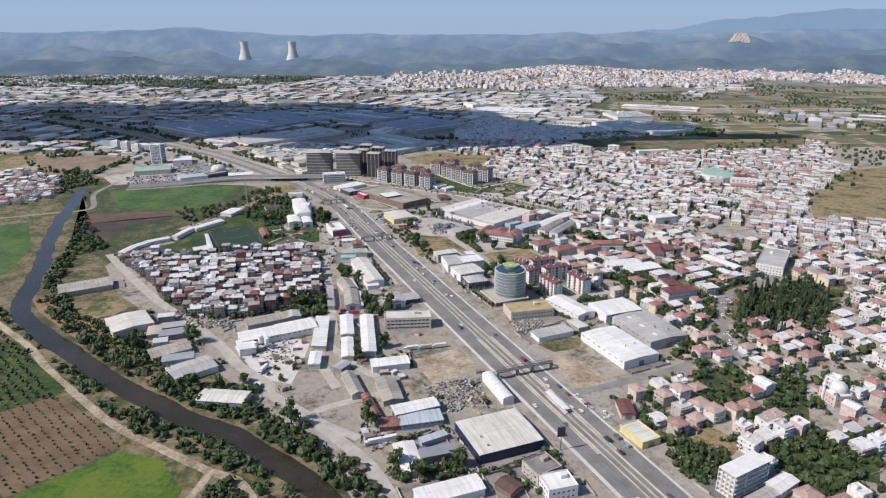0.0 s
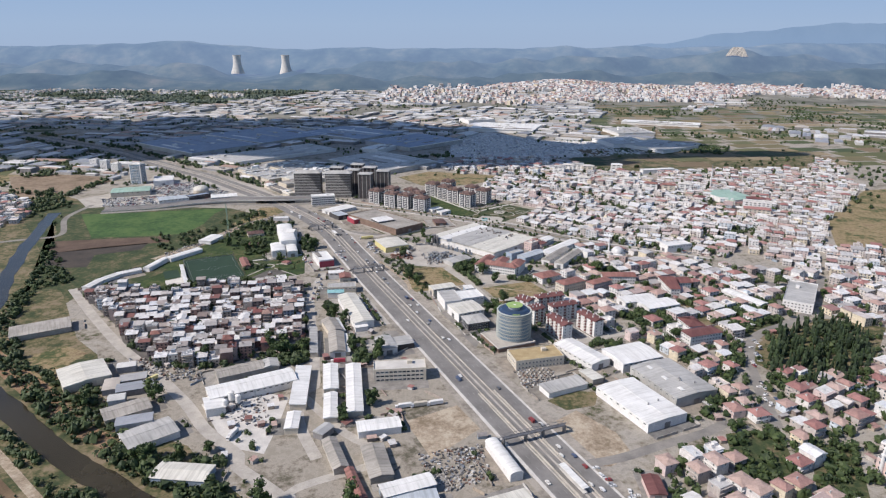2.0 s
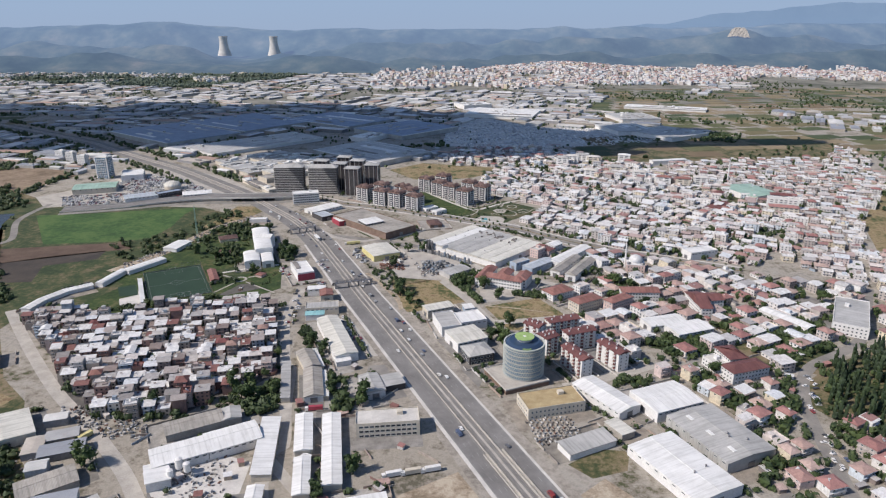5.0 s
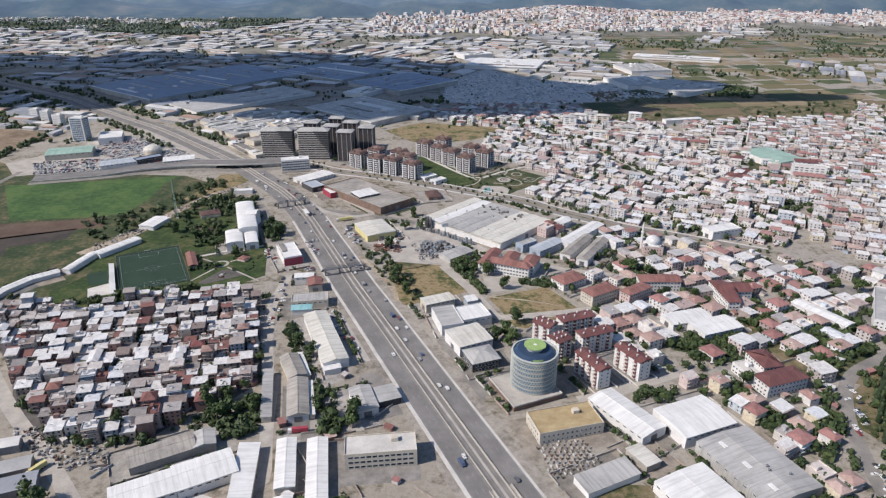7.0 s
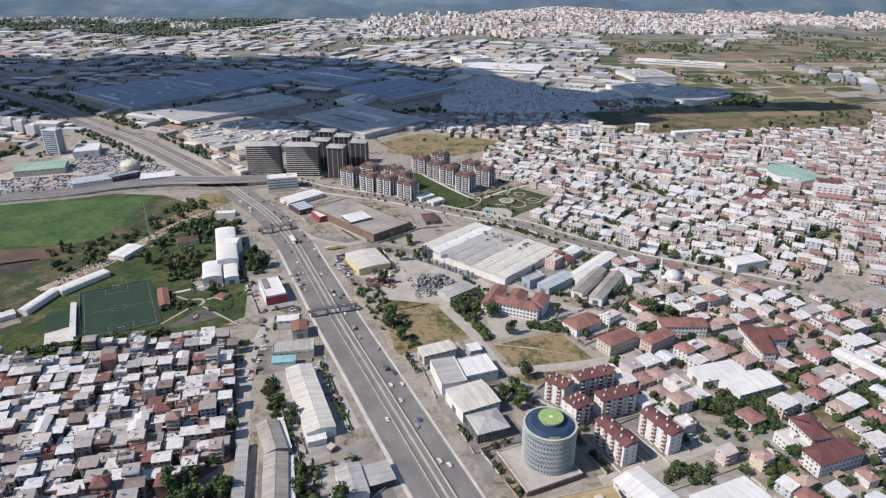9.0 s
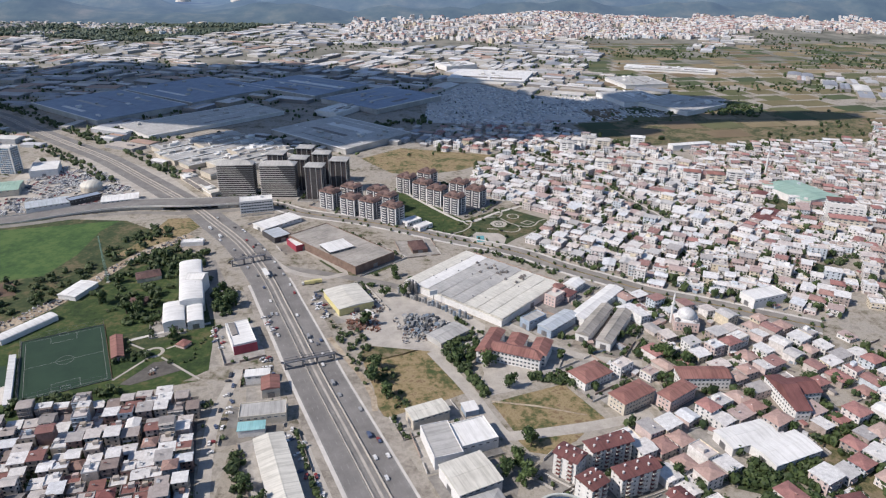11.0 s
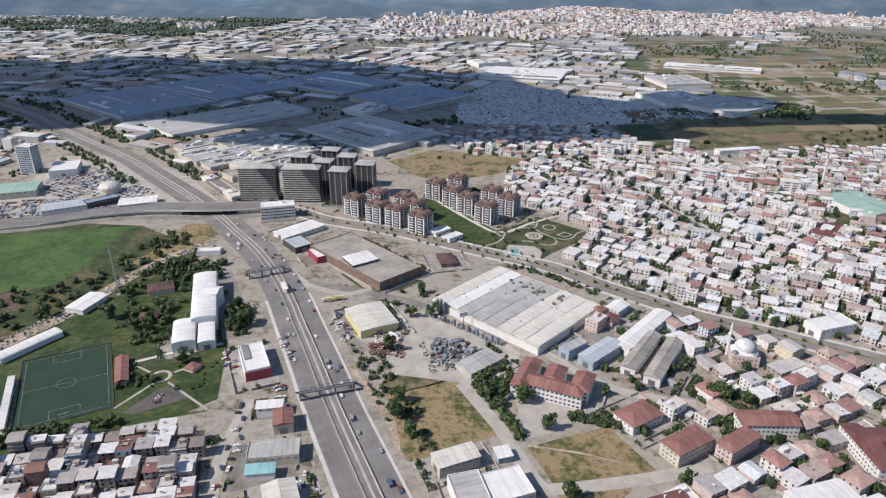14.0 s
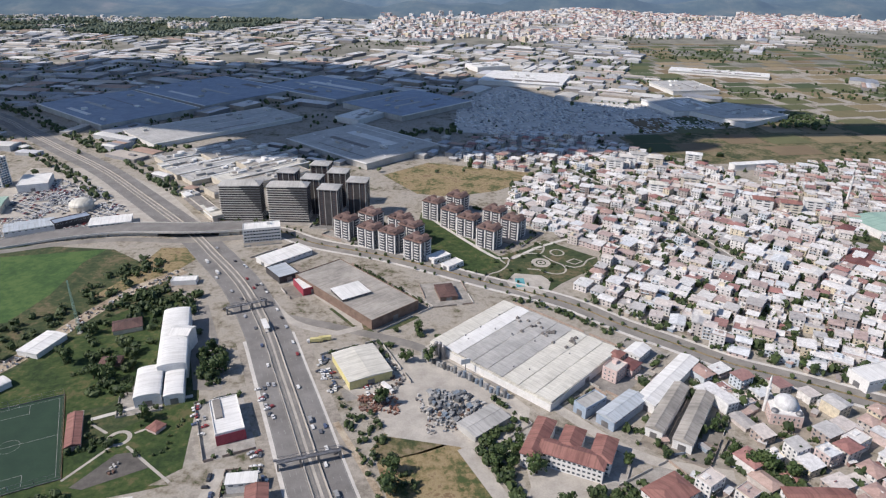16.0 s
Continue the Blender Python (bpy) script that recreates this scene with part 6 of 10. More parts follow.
# ---- west of the highway, by the pedestrian bridge ----
hall(-102.5, 726.9, 29.9, 14.9, 7.7, 6.5, "flat", "grey_sheet", "cream_wall", "grey flat roofed workshop", 0.5, (0, 1))
hall(-106.6, 711.2, 16.3, 7.5, 6.3, 5.5, "mono", "teal_sheet", "white_wall", "shed with a turquoise sheet roof", 0.5, (0,), windows=False)
hall(-114.3, 767.6, 16.5, 7.5, 7.3, 7.0, "mono", "white_sheet", "white_wall", "white roofed shop building", 0.5, (0, 1))
hall(-102.9, 754.7, 11.8, 15.2, 11.8, 7.5, "gable", "red_tile", "cream_wall", "shop house with an orange tiled roof", 1.6, (0, 1))
hall(-81.0, 665.3, 18.2, 74.0, 20.4, 7.0, "gable", "cream_sheet", "white_wall", "long white metal hall beside a yard", 1.6, (0, 1, 2), over=0.3)
hall(-70.8, 627.2, 11.5, 6.1, 18.9, 4.5, "mono", "white_sheet", "white_wall", "small white roofed porch building", 0.4, (0,), windows=False)
hall(-97.6, 627.5, 12.5, 28.5, 23.6, 5.5, "gable", "old_sheet", "cream_wall", "old gabled shed with grey roof", 2.0, (0,))
hall(-88.0, 592.2, 13.2, 39.4, 10.9, 5.5, "gable", "old_sheet", "white_wall", "old gabled workshop with grey and white roof", 2.0, (0, 1))
hall(-109.2, 598.5, 6.1, 53.1, 10.8, 4.5, "mono", "grey_sheet", "cream_wall", "long narrow lane-side shed", 0.6, (0,), windows=False)
hall(-45.2, 588.7, 13.9, 24.8, 18.7, 6.5, "gable", "grey_sheet", "white_wall", "grey metal roofed garage hall", 1.2, (0, 1))
hall(-31.4, 595.5, 15.9, 16.1, 22.0, 4.8, "mono", "grey_sheet", "dark_wall", "open grey roofed canopy", 0.4, (0,), windows=False)
e = block(-30.6, 539.7, 40.9, 16.2, 5.3, 3, 3.3, "cream_wall", "flat", "pale_concrete", "cream three-storey block with long rows of dark windows", 3.4, 2.9, 1.7, (0, 1, 3))
hall(-83.8, 531.9, 10.7, 39.8, 9.3, 5.0, "gable", "white_sheet", "cream_wall", "long white roofed shed", 0.9, (0, 1), windows=False)
hall(-63.7, 515.9, 11.3, 72.2, 8.1, 5.0, "gable", "white_sheet", "cream_wall", "long white roofed shed", 0.9, (0, 1), windows=False)
hall(-77.2, 488.8, 9.3, 33.5, 8.7, 5.0, "gable", "white_sheet", "cream_wall", "long white roofed shed", 0.9, (0, 1), windows=False)
hall(-104.3, 518.4, 11.3, 58.8, 6.6, 5.0, "mono", "white_sheet", "cream_wall", "long white roofed open shed", 1.0, (0, 1), windows=False)
hall(-157.4, 542.7, 36.0, 15.3, 27.5, 5.5, "gable", "old_sheet", "concrete", "grey undulating shed roof", 1.8, (0,), windows=False)
hall(-136.3, 552.5, 12.9, 14.1, 19.8, 5.5, "gable", "grey_sheet", "concrete", "grey roofed gabled workshop shed", 1.4, (0,), windows=False)
hall(-155.5, 510.5, 31.8, 19.2, 27.2, 6.5, "gable", "white_sheet", "white_wall", "white roofed factory shed", 2.0, (0, 1))
hall(-127.2, 525.8, 31.9, 21.1, 27.8, 6.5, "gable", "white_sheet", "white_wall", "white roofed factory shed", 2.0, (0, 1))
hall(-161.1, 491.2, 13.1, 17.6, 25.0, 5.5, "mono", "white_sheet", "white_wall", "white dusty works shed", 1.0, (0,), windows=False)
hall(-277.9, 536.7, 33.6, 34.4, 36.4, 6.0, "gable", "cream_sheet", "cream_wall", "beige gabled warehouse beside a grass lot", 1.4, (0, 3), over=0.3)
hall(-222.0, 485.9, 30.6, 18.1, 35.1, 4.5, "gable", "old_sheet", "concrete", "grey old shed in a works yard", 1.4, (0,), windows=False)
hall(-192.9, 455.2, 32.4, 22.9, 39.8, 5.0, "gable", "grey_sheet", "white_wall", "small works hall with grey roof", 1.2, (0,), windows=False)
hall(-155.2, 413.9, 34.2, 15.8, -6.4, 4.5, "gable", "cream_sheet", "blue_wall", "long shed with blue walls by the river", 1.2, (0, 3), windows=False)
hall(-362.2, 624.2, 48.2, 24, 29.8, 5.0, "mono", "old_sheet", "concrete", "long low grey shed", 0.8, (0,), windows=False)
hall(-40.5, 463.4, 29.0, 12.7, 13.3, 5.5, "gable", "white_sheet", "white_wall", "white roofed gabled workshop hall", 1.0, (0, 1), windows=False)
hall(-18.0, 398.7, 31.4, 11.8, 21.7, 6.0, "gable", "white_sheet", "blue_wall", "white roofed hall with blue-grey walls", 1.2, (0, 1))
hall(-38.3, 424.4, 14.2, 33.5, 16.0, 4.5, "gable", "old_sheet", "concrete", "old grey gabled shed", 1.4, (0,), windows=False)
hall(-65.7, 432.2, 9.0, 33.2, 22.0, 4.5, "gable", "old_sheet", "concrete", "old brown-grey gabled shed", 1.8, (0,), windows=False)
hall(-49.1, 403.1, 5.2, 30.3, 22.6, 4.0, "gable", "red_tile", "brown_wall", "long low shed with a rusty red roof", 1.2, (0,), windows=False)
hall(36.9, 367.9, 44.3, 38.8, 21.7, 7.0, "gable", "cream_sheet", "navy_wall", "large pale roofed warehouse with navy blue walls", 0.8, (0,), windows=False, vents=2, over=0.1)
hall(41.1, 426.9, 8.5, 37.5, 19.9, 5.0, "barrel", "white_sheet", "white_wall", "white vaulted storage tent", 2.0, (0,), windows=False)
hall(4.9, 312.7, 38.3, 13.6, 20.7, 6.0, "gable", "white_sheet", "white_wall", "white roofed hall behind trees", 1.0, (0, 1), windows=False)
block(60.0, 332.7, 17.5, 16.1, 29.6, 2, 3.6, "concrete", "flat", "bitumen", "grey concrete two-storey depot building", 3.4, 1.8, 1.5, (0, 1, 3))
block(67.3, 317.7, 17.9, 14.5, 15.4, 2, 3.6, "white_wall", "flat", "white_sheet", "white two-storey office at the depot", 3.0, 1.6, 1.4, (0, 1, 3))
hall(-5.3, 365.5, 18.1, 4.9, 29.2, 4.0, "mono", "blue_sheet", "blue_wall", "small blue site office", 0.4, (0,), windows=False)
hall(129.1, 370.2, 14.8, 21.9, 25.4, 4.5, "flat", "cream_sheet", "yellow_wall", "roadside shop with a yellow fascia", 0.4, (0, 3))
hall(127.4, 399.7, 9.8, 17.7, -1.4, 4.5, "gable", "wine_tile", "pink_wall", "roadside shop with wine-red roof", 1.0, (0, 3))
hall(-100.3, 469.7, 8.9, 20.6, 5.4, 5, "gable", "white_sheet", "cream_wall", "small white roofed shed beside the lane", 0.8, (0, 1), windows=False)
hall(-34.6, 382.4, 13.4, 11.2, 6.8, 4, "gable", "red_tile", "brown_wall", "low workshop with a rusty red roof", 1.2, (0,), windows=False)
hall(-14.0, 386.8, 28.6, 12.7, 13.2, 4.5, "mono", "blue_sheet", "blue_wall", "grey-blue lean-to in front of a white hall", 0.5, (0, 1))
hall(39.3, 318.9, 10.8, 12.2, 43.4, 4, "gable", "maroon_tile", "brown_wall", "low shed with a brown tiled roof", 1.4, (0,), windows=False)
hall(196.9, 320.0, 17.2, 9.8, 33.9, 5, "gable", "white_sheet", "white_wall", "small white roofed hall beside the unfinished block", 1.2, (0, 1))
hall(175.3, 305.4, 29.3, 7.7, 30.3, 5, "gable", "grey_sheet", "white_wall", "long grey roofed hall beside the highway", 1.0, (0, 1))
block(259.3, 732.5, 16.1, 17.4, 5.0, 3, 3.1, "white_wall", "gable", "wine_tile", "white cross wing with wine-red roof", 2.8, 1.6, 1.4, (0, 1, 3))
block(230.9, 623.8, 14.7, 20.9, 9.3, 3, 3.1, "white_wall", "hip", "wine_tile", "white wing with a wine-red hip roof", 2.8, 1.6, 1.4, (0, 1, 3))
hall(-91.0, 632.4, 3.0, 30.0, 20.5, 3.8, "mono", "white_sheet", "cream_wall", "narrow white roofed lean-to beside an old shed", 0.4, (0,), windows=False)
hall(-79.8, 593.5, 3.1, 36.8, 11.9, 3.8, "mono", "white_sheet", "cream_wall", "narrow white roofed lean-to beside an old shed", 0.4, (0,), windows=False)

# the unfinished frame building
UX, UY, UL, UW, UA = 174.6, 322.0, 11.4, 30.5, -60.4
e = thing("unfinished_block", UX, UY, UA, "unfinished white concrete frame building of five open floors", "building")
claim(UX, UY, UL + 6, UW + 6, UA)
k = Kit()
k.box(0, 0, 0, UL, UW, 0.35, bottom=True)
slab = k.mesh("floor_slab", "white_wall")
k = Kit()
k.box(0, 0, 0, 0.5, 0.5, 3.1)
col = k.mesh("column", "pale_concrete")
for fl in range(6):
    part("floor_slab", slab, None, e, "", Matrix.Translation((0, 0, fl * 3.1)))
    if fl < 5:
        for i in range(5):
            for j in range(4):
                if i in (0, 4) or j in (0, 3):
                    part("column", col, None, e, "", Matrix.Translation(((i - 2) * (UL - 0.6) / 4, (j - 1.5) * (UW - 0.6) / 3, fl * 3.1 + 0.2)))
k = Kit()
k.box(0, 0, 0.3, UL - 3.2, UW - 3.2, 15.0)
part("core_wall", k, "concrete", e, "shaded inner walls")

# ---- towers ----
def striped_tower(x, y, L, W, ang, floors=15):
    e = thing("tower_block", x, y, ang, "dark tower block with white balcony bands on every floor", "tower", "striped tower blocks")
    claim(x, y, L, W, ang)
    H = floors * 2.7
    k = Kit()
    k.box(0, 0, -0.3, L, W, H + 0.3)
    part("core", k, "dark_wall", e)
    for i in range(1, floors + 1):
        k = Kit()
        cut = L * 0.5 * max(0.0, min(1.0, (i - 3) / 12))
        k.box(-cut / 2, 0, 0, L + 1.6 - cut, W + 2.4, 0.7, bottom=True)
        part("balcony_band", k, "pale_concrete", e, "", Matrix.Translation((0, 0, i * 2.7 - 0.5)))
        if cut > 1:
            k = Kit()
            k.box((L - cut) / 2 + 0.4, 0, 0, cut, W + 1.6, 0.7, bottom=True)
            part("balcony_band", k, "steel", e, "grey balcony band", Matrix.Translation((0, 0, i * 2.7 - 0.5)))
    k = Kit()
    k.gable(L + 1, W + 1, H + 0.5, 4.0, 0.6, 0.3, hip=W / 2)
    part("roof", k, "grey_sheet", e, "grey hipped roof")
    return e


def dark_tower(x, y, L, W, ang, floors=15):
    e = thing("tower_block", x, y, ang, "tall dark brown tower block with vertical fins and grey roof", "tower", "dark tower blocks")
    claim(x, y, L, W, ang)
    H = floors * 2.7
    k = Kit()
    k.box(0, 0, -0.3, L, W, H + 0.3)
    part("core", k, "umber_wall", e)
    k = Kit()
    k.box(0, 0, 0, 0.7, 0.7, H + 1.0)
    fin = k.mesh("fin", "grey_sheet")
    k = Kit()
    k.box(0, -0.25, 0, L * 0.3, 0.5, H - 3)
    bay = k.mesh("glazed_bay", "dark_wall")
    for s in (0, 1, 3):
        m, length = face(L, W, s)
        for c in (-0.5, -0.18, 0.18, 0.5):
            part("fin", fin, None, e, "", m @ Matrix.Translation((c * length, -0.2, 0)))
        part("glazed_bay", bay, None, e, "dark glazed bay", m @ Matrix.Translation((0, 0, 1.5)))
        k = Kit()
        for fl in range(1, floors):
            for c in (-0.34, 0.34):
                k.box(c * length, -0.05, fl * 2.7, 2.4, 0.1, 1.4)
        tagged(part("window_bay", k, "pane", e, "dark window bays", m), kind="stuff")
    k = Kit()
    k.gable(L, W, H + 1.2, 1.6, 1.6, 0.8, hip=W / 2)
    part("roof", k, "grey_sheet", e)
    return e


striped_tower(-221.5, 1176, 44, 17, 0)
striped_tower(-168.8, 1172.5, 43, 17, -2)
for px, py in ((-122.5, 1163.5), (-94.6, 1189), (-146.9, 1199), (-120.5, 1222), (-145.7, 1251), (-179.2, 1222)):
    dark_tower(px, py, 20, 18, -8)


# ---- brown-roofed apartment houses ----
def maroon_house(x, y, ang=0):
    e = thing("apartment_house", x, y, ang, "seven-storey apartment house, slate walls, white balconies, brown roof", "apartment house", "brown-roofed apartment houses")
    L, W, fl = 20.5, 16.5, 7
    H = fl * 2.85 + 0.6
    k = Kit()
    k.box(0, 0, -0.3, L, W, H + 0.3)
    part("wall", k, "slate_wall", e, "dark slate painted wall")
    k = Kit()
    k.box(0, 0, 0, 1.3, 1.3, H + 0.2)
    col = k.mesh("corner_pier", "white_wall")
    for sx, sy in ((-1, -1), (1, -1), (-1, 1), (1, 1), (0, -1.02)):
        part("corner_pier", col, None, e, "white painted wall pier", Matrix.Translation((sx * (L / 2 - 0.4), sy * (W / 2 - 0.4), 0)))
    k = Kit()
    k.box(0, -0.5, 0, 5.0, 1.2, 0.2, bottom=True).box(0, -1.06, 0.2, 5.0, 0.1, 0.8).box(-2.45, -0.5, 0.2, 0.1, 1.1, 0.8).box(2.45, -0.5, 0.2, 0.1, 1.1, 0.8)
    bal = k.mesh("balcony", "white_wall")
    win = window_mesh(2.0, 1.6)
    for s in (0, 1, 3):
        m, length = face(L, W, s)
        for f_ in range(fl):
            for c in (-0.26, 0.26) if s == 0 else (0.22,) if s == 1 else (-0.22,):
                part("balcony", bal, None, e, "white balcony", m @ Matrix.Translation((c * length, 0, f_ * 2.85 + 0.5)))
            if s:
                part("window", win, None, e, "", m @ Matrix.Translation(((-0.27 if s == 1 else 0.27) * length, -0.03, f_ * 2.85 + 1.1)))
    k = Kit()
    k.box(0, 0, 0, 1.1, 0.5, H - 1.0)
    me = k.mesh("wall_bay", "white_wall")
    for s in (1, 3):
        m, length = face(L, W, s)
        part("wall_bay", me, None, e, "white vertical wall strip", m @ Matrix.Translation(((-0.1 if s == 1 else 0.1) * length, 0, 0.5)))
    k = Kit()
    k.gable(L, W, H + 0.05, 3.6, 0.9, 0.35, hip=4.0)
    part("roof", k, "roof_brown", e, "brown tiled hipped roof")
    k = Kit()
    k.box(0, 0, 0, 6.4, 5.0, 1.9).gable(5.0, 6.4, 1.9, 1.5, 0.4, 0.2, at=pose(0, 0, 0, 0, 0, 90))
    dm = k.mesh("roof_gable", "roof_brown")
    for sx, sy, r in ((-0.26, -0.32, 0), (0.26, -0.32, 0), (0.26, 0.32, 180), (-0.26, 0.32, 180)):
        part("roof_gable", dm, None, e, "", pose(sx * L, sy * W, H + 0.3, 0, 0, r))
    return e


FIRST = None
for px, py in ((-100.6, 1126.1), (-73.8, 1103.3), (-51.6, 1092.3), (-25.7, 1073), (-77, 1143.5), (-44.7, 1130.5), (-32.7, 1110),
               (-9.5, 1180.3), (10.8, 1154.5), (27.4, 1131.9), (46.5, 1102.7), (17, 1199.3), (56.5, 1154.3), (73.6, 1127.8)):
    claim(px, py, 22, 20, -35)
    if FIRST is None:
        FIRST = maroon_house(px, py, -35)
    else:
        copy_thing(FIRST, pose(px, py, 0, 0, 0, -35))

# ---- pedestrian bridges over the highway ----
def footbridge(x0, y0, x1, y1, label, h=5.6):
    d, a = math.hypot(x1 - x0, y1 - y0), math.degrees(math.atan2(y1 - y0, x1 - x0))
    e = thing("footbridge", (x0 + x1) / 2, (y0 + y1) / 2, a, label, "footbridge", "steel footbridges")
    k = Kit()
    k.box(0, 0, h, d, 3.0, 0.4, bottom=True)
    part("deck", k, "steel", e)
    k = Kit()
    for s in (-1, 1):
        k.box(0, s * 1.45, h + 0.4, d, 0.1, 0.15).box(0, s * 1.45, h + 2.6, d, 0.14, 0.2)
        q = int(d / 3)
        for i in range(q):
            xa, xb = (i - q / 2) * d / q, (i + 1 - q / 2) * d / q
            k.rod((xa, s * 1.45, h + 0.4 + 2.2 * (i % 2)), (xb, s * 1.45, h + 2.6 - 2.2 * (i % 2)), 0.12)
    part("truss", k, "steel", e, "dark steel truss sides")
    k = Kit()
    k.box(0, 0, 0, 1.2, 2.6, h)
    me = k.mesh("pier", "steel")
    for c in (-0.49, -0.14, 0.14, 0.49):
        part("pier", me, None, e, "", Matrix.Translation((c * d, 0, 0)))
    for s in (-1, 1):
        k = Kit()
        for i in range(16):
            k.box(s * (d / 2 + 0.9), 2.0 + i * 0.5, h - (i + 1) * h / 16, 2.2, 0.5, h / 16, bottom=True)
        k.rod((s * (d / 2 + 0.9) - 1.1, 2, h + 1), (s * (d / 2 + 0.9) - 1.1, 10, 1.0), 0.06).rod((s * (d / 2 + 0.9) + 1.1, 2, h + 1), (s * (d / 2 + 0.9) + 1.1, 10, 1.0), 0.06)
        part("stair", k, "steel", e, "", None)
    return e


footbridge(42.3, 444.9, 86, 461.5, "dark steel footbridge over the highway with stairs")
footbridge(-98, 780.7, -63, 792, "dark steel footbridge over the highway with stairs")
footbridge(-178.7, 959.6, -149.9, 974.2, "dark steel footbridge over the highway with stairs")
# tram stops
for nm, x, y, a, L in (("tram_stop", 81.6, 409, -66.8, 26), ("tram_stop", -142.3, 938.6, 115, 16)):
    e = thing(nm, x, y, a, "tram stop shelter with a pale flat roof on the median", "tram stop", "tram stops")
    k = Kit()
    k.box(0, 0, 0.3, L, 3.0, 0.7)
    part("platform", k, "pale_concrete", e)
    k = Kit()
    k.box(0, 0, 4.0, L, 4.4, 0.3, bottom=True)
    part("roof", k, "white_sheet", e)
    k = Kit()
    for i in range(5):
        k.box((i - 2) * L / 4.4, 1.0, 1.0, 0.25, 0.25, 3.0)
    part("post", k, "steel", e)

# ---- junction: dealer halls, glass tower ----
block(-558.3, 1283.4, 23, 16, -12, 12, 3.0, "white_wall", "flat", "white_sheet", "white office tower with a blue glass front", 3.4, 3.2, 2.5, (0, 1, 3), name="office_tower")
hall(-511.1, 1281.4, 34.1, 46.3, 20.1, 9.0, "flat", "white_sheet", "white_wall", "low white wing of an office tower", 0.5, (0,))
hall(-531.4, 1192, 60.9, 40.5, 18.4, 8.0, "gable", "green_sheet", "cream_wall", "broad hall with a green sheet roof", 1.6, (0, 1))
hall(-403.5, 1155.4, 36.9, 14.4, 43.4, 7.0, "flat", "dark_sheet", "dark_wall", "dark fronted car showroom", 0.6, (0, 1))
hall(-439, 1138.4, 46.2, 25.7, 28.9, 6.0, "gable", "blue_sheet", "white_wall", "blue-white roofed car showroom", 1.0, (0,))
hall(-359.7, 1153.6, 41.4, 23.9, 19, 6.0, "gable", "white_sheet", "white_wall", "white roofed car showroom", 1.0, (0,))
e = thing("dome_pavilion", -414.9, 1201.3, 0, "pale domed pavilion roof behind showroom", "pavilion")
k = Kit()
k.tube(0, 0, -0.2, 6, 13, 13, 20)
part("wall", k, "cream_wall", e)
k = Kit()
k.dome(0, 0, 6, 13.4, 7)
part("dome", k, "cream_sheet", e)

block(-685.9, 1420.1, 16, 12, -12, 6, 3.0, "white_wall", "flat", "white_sheet", "white apartment block beside the highway", 3.4, name="apartment_block")
block(-648.5, 1388.9, 16, 12, -12, 6, 3.0, "white_wall", "flat", "white_sheet", "white apartment block beside the highway", 3.4, name="apartment_block")
block(-723.3, 1452.9, 16, 12, -12, 5, 3.0, "white_wall", "flat", "white_sheet", "white apartment block beside the highway", 3.4, name="apartment_block")



# ---- the cloud whose shade lies over the works ----
BALLS = {}


def blob(k, x, y, z, rx, ry, rz, seed, mat=0, lv=2, rough=0.25):
    """A lumpy closed solid."""
    if lv not in BALLS:
        bm = bmesh.new()
        bmesh.ops.create_icosphere(bm, subdivisions=lv, radius=1.0)
        BALLS[lv] = [v.co.copy() for v in bm.verts], [tuple(q.index for q in f.verts) for f in bm.faces]
        bm.free()
    o = Vector((seed, seed * 0.7, 0))
    vs = []
    for v in BALLS[lv][0]:
        s = 1 + rough * noise.noise(v * 1.7 + o)
        vs.append((x + v.x * s * rx, y + v.y * s * ry, z + v.z * s * rz))
    k.add(vs, BALLS[lv][1], mat)


CLOUD_Z = 900.0
off = to_sun * (CLOUD_Z / to_sun.z)
m, nt, b = node_mat("cloud_white", 1.0)
b.inputs["Base Color"].default_value = (0.9, 0.9, 0.9, 1)
MAT["cloud_white"] = m
k = Kit()
for i, (x, y, rx, ry) in enumerate([(-800, 1950, 420, 330), (-420, 1960, 380, 330), (-90, 1800, 330, 290), (180, 1640, 300, 190), (450, 1590, 200, 38), (700, 1600, 160, 40), (510, 1740, 170, 80), (-1250, 2050, 380, 260), (110, 1500, 125, 80), (310, 1490, 100, 40), (-60, 1545, 200, 130), (-330, 1660, 200, 110), (-900, 1680, 340, 160), (-640, 1630, 200, 100), (-164.4, 1470.3, 175, 85), (-14, 1503.5, 120, 80)]):
    blob(k, x + off.x, y + off.y, CLOUD_Z, rx, ry, 70, i * 3.1, 0, 3, 0.35)
cl = tagged(new("cloud", k.mesh("cloud", "cloud_white")), "white fair-weather cloud drifting high above", "cloud", "", "stuff")


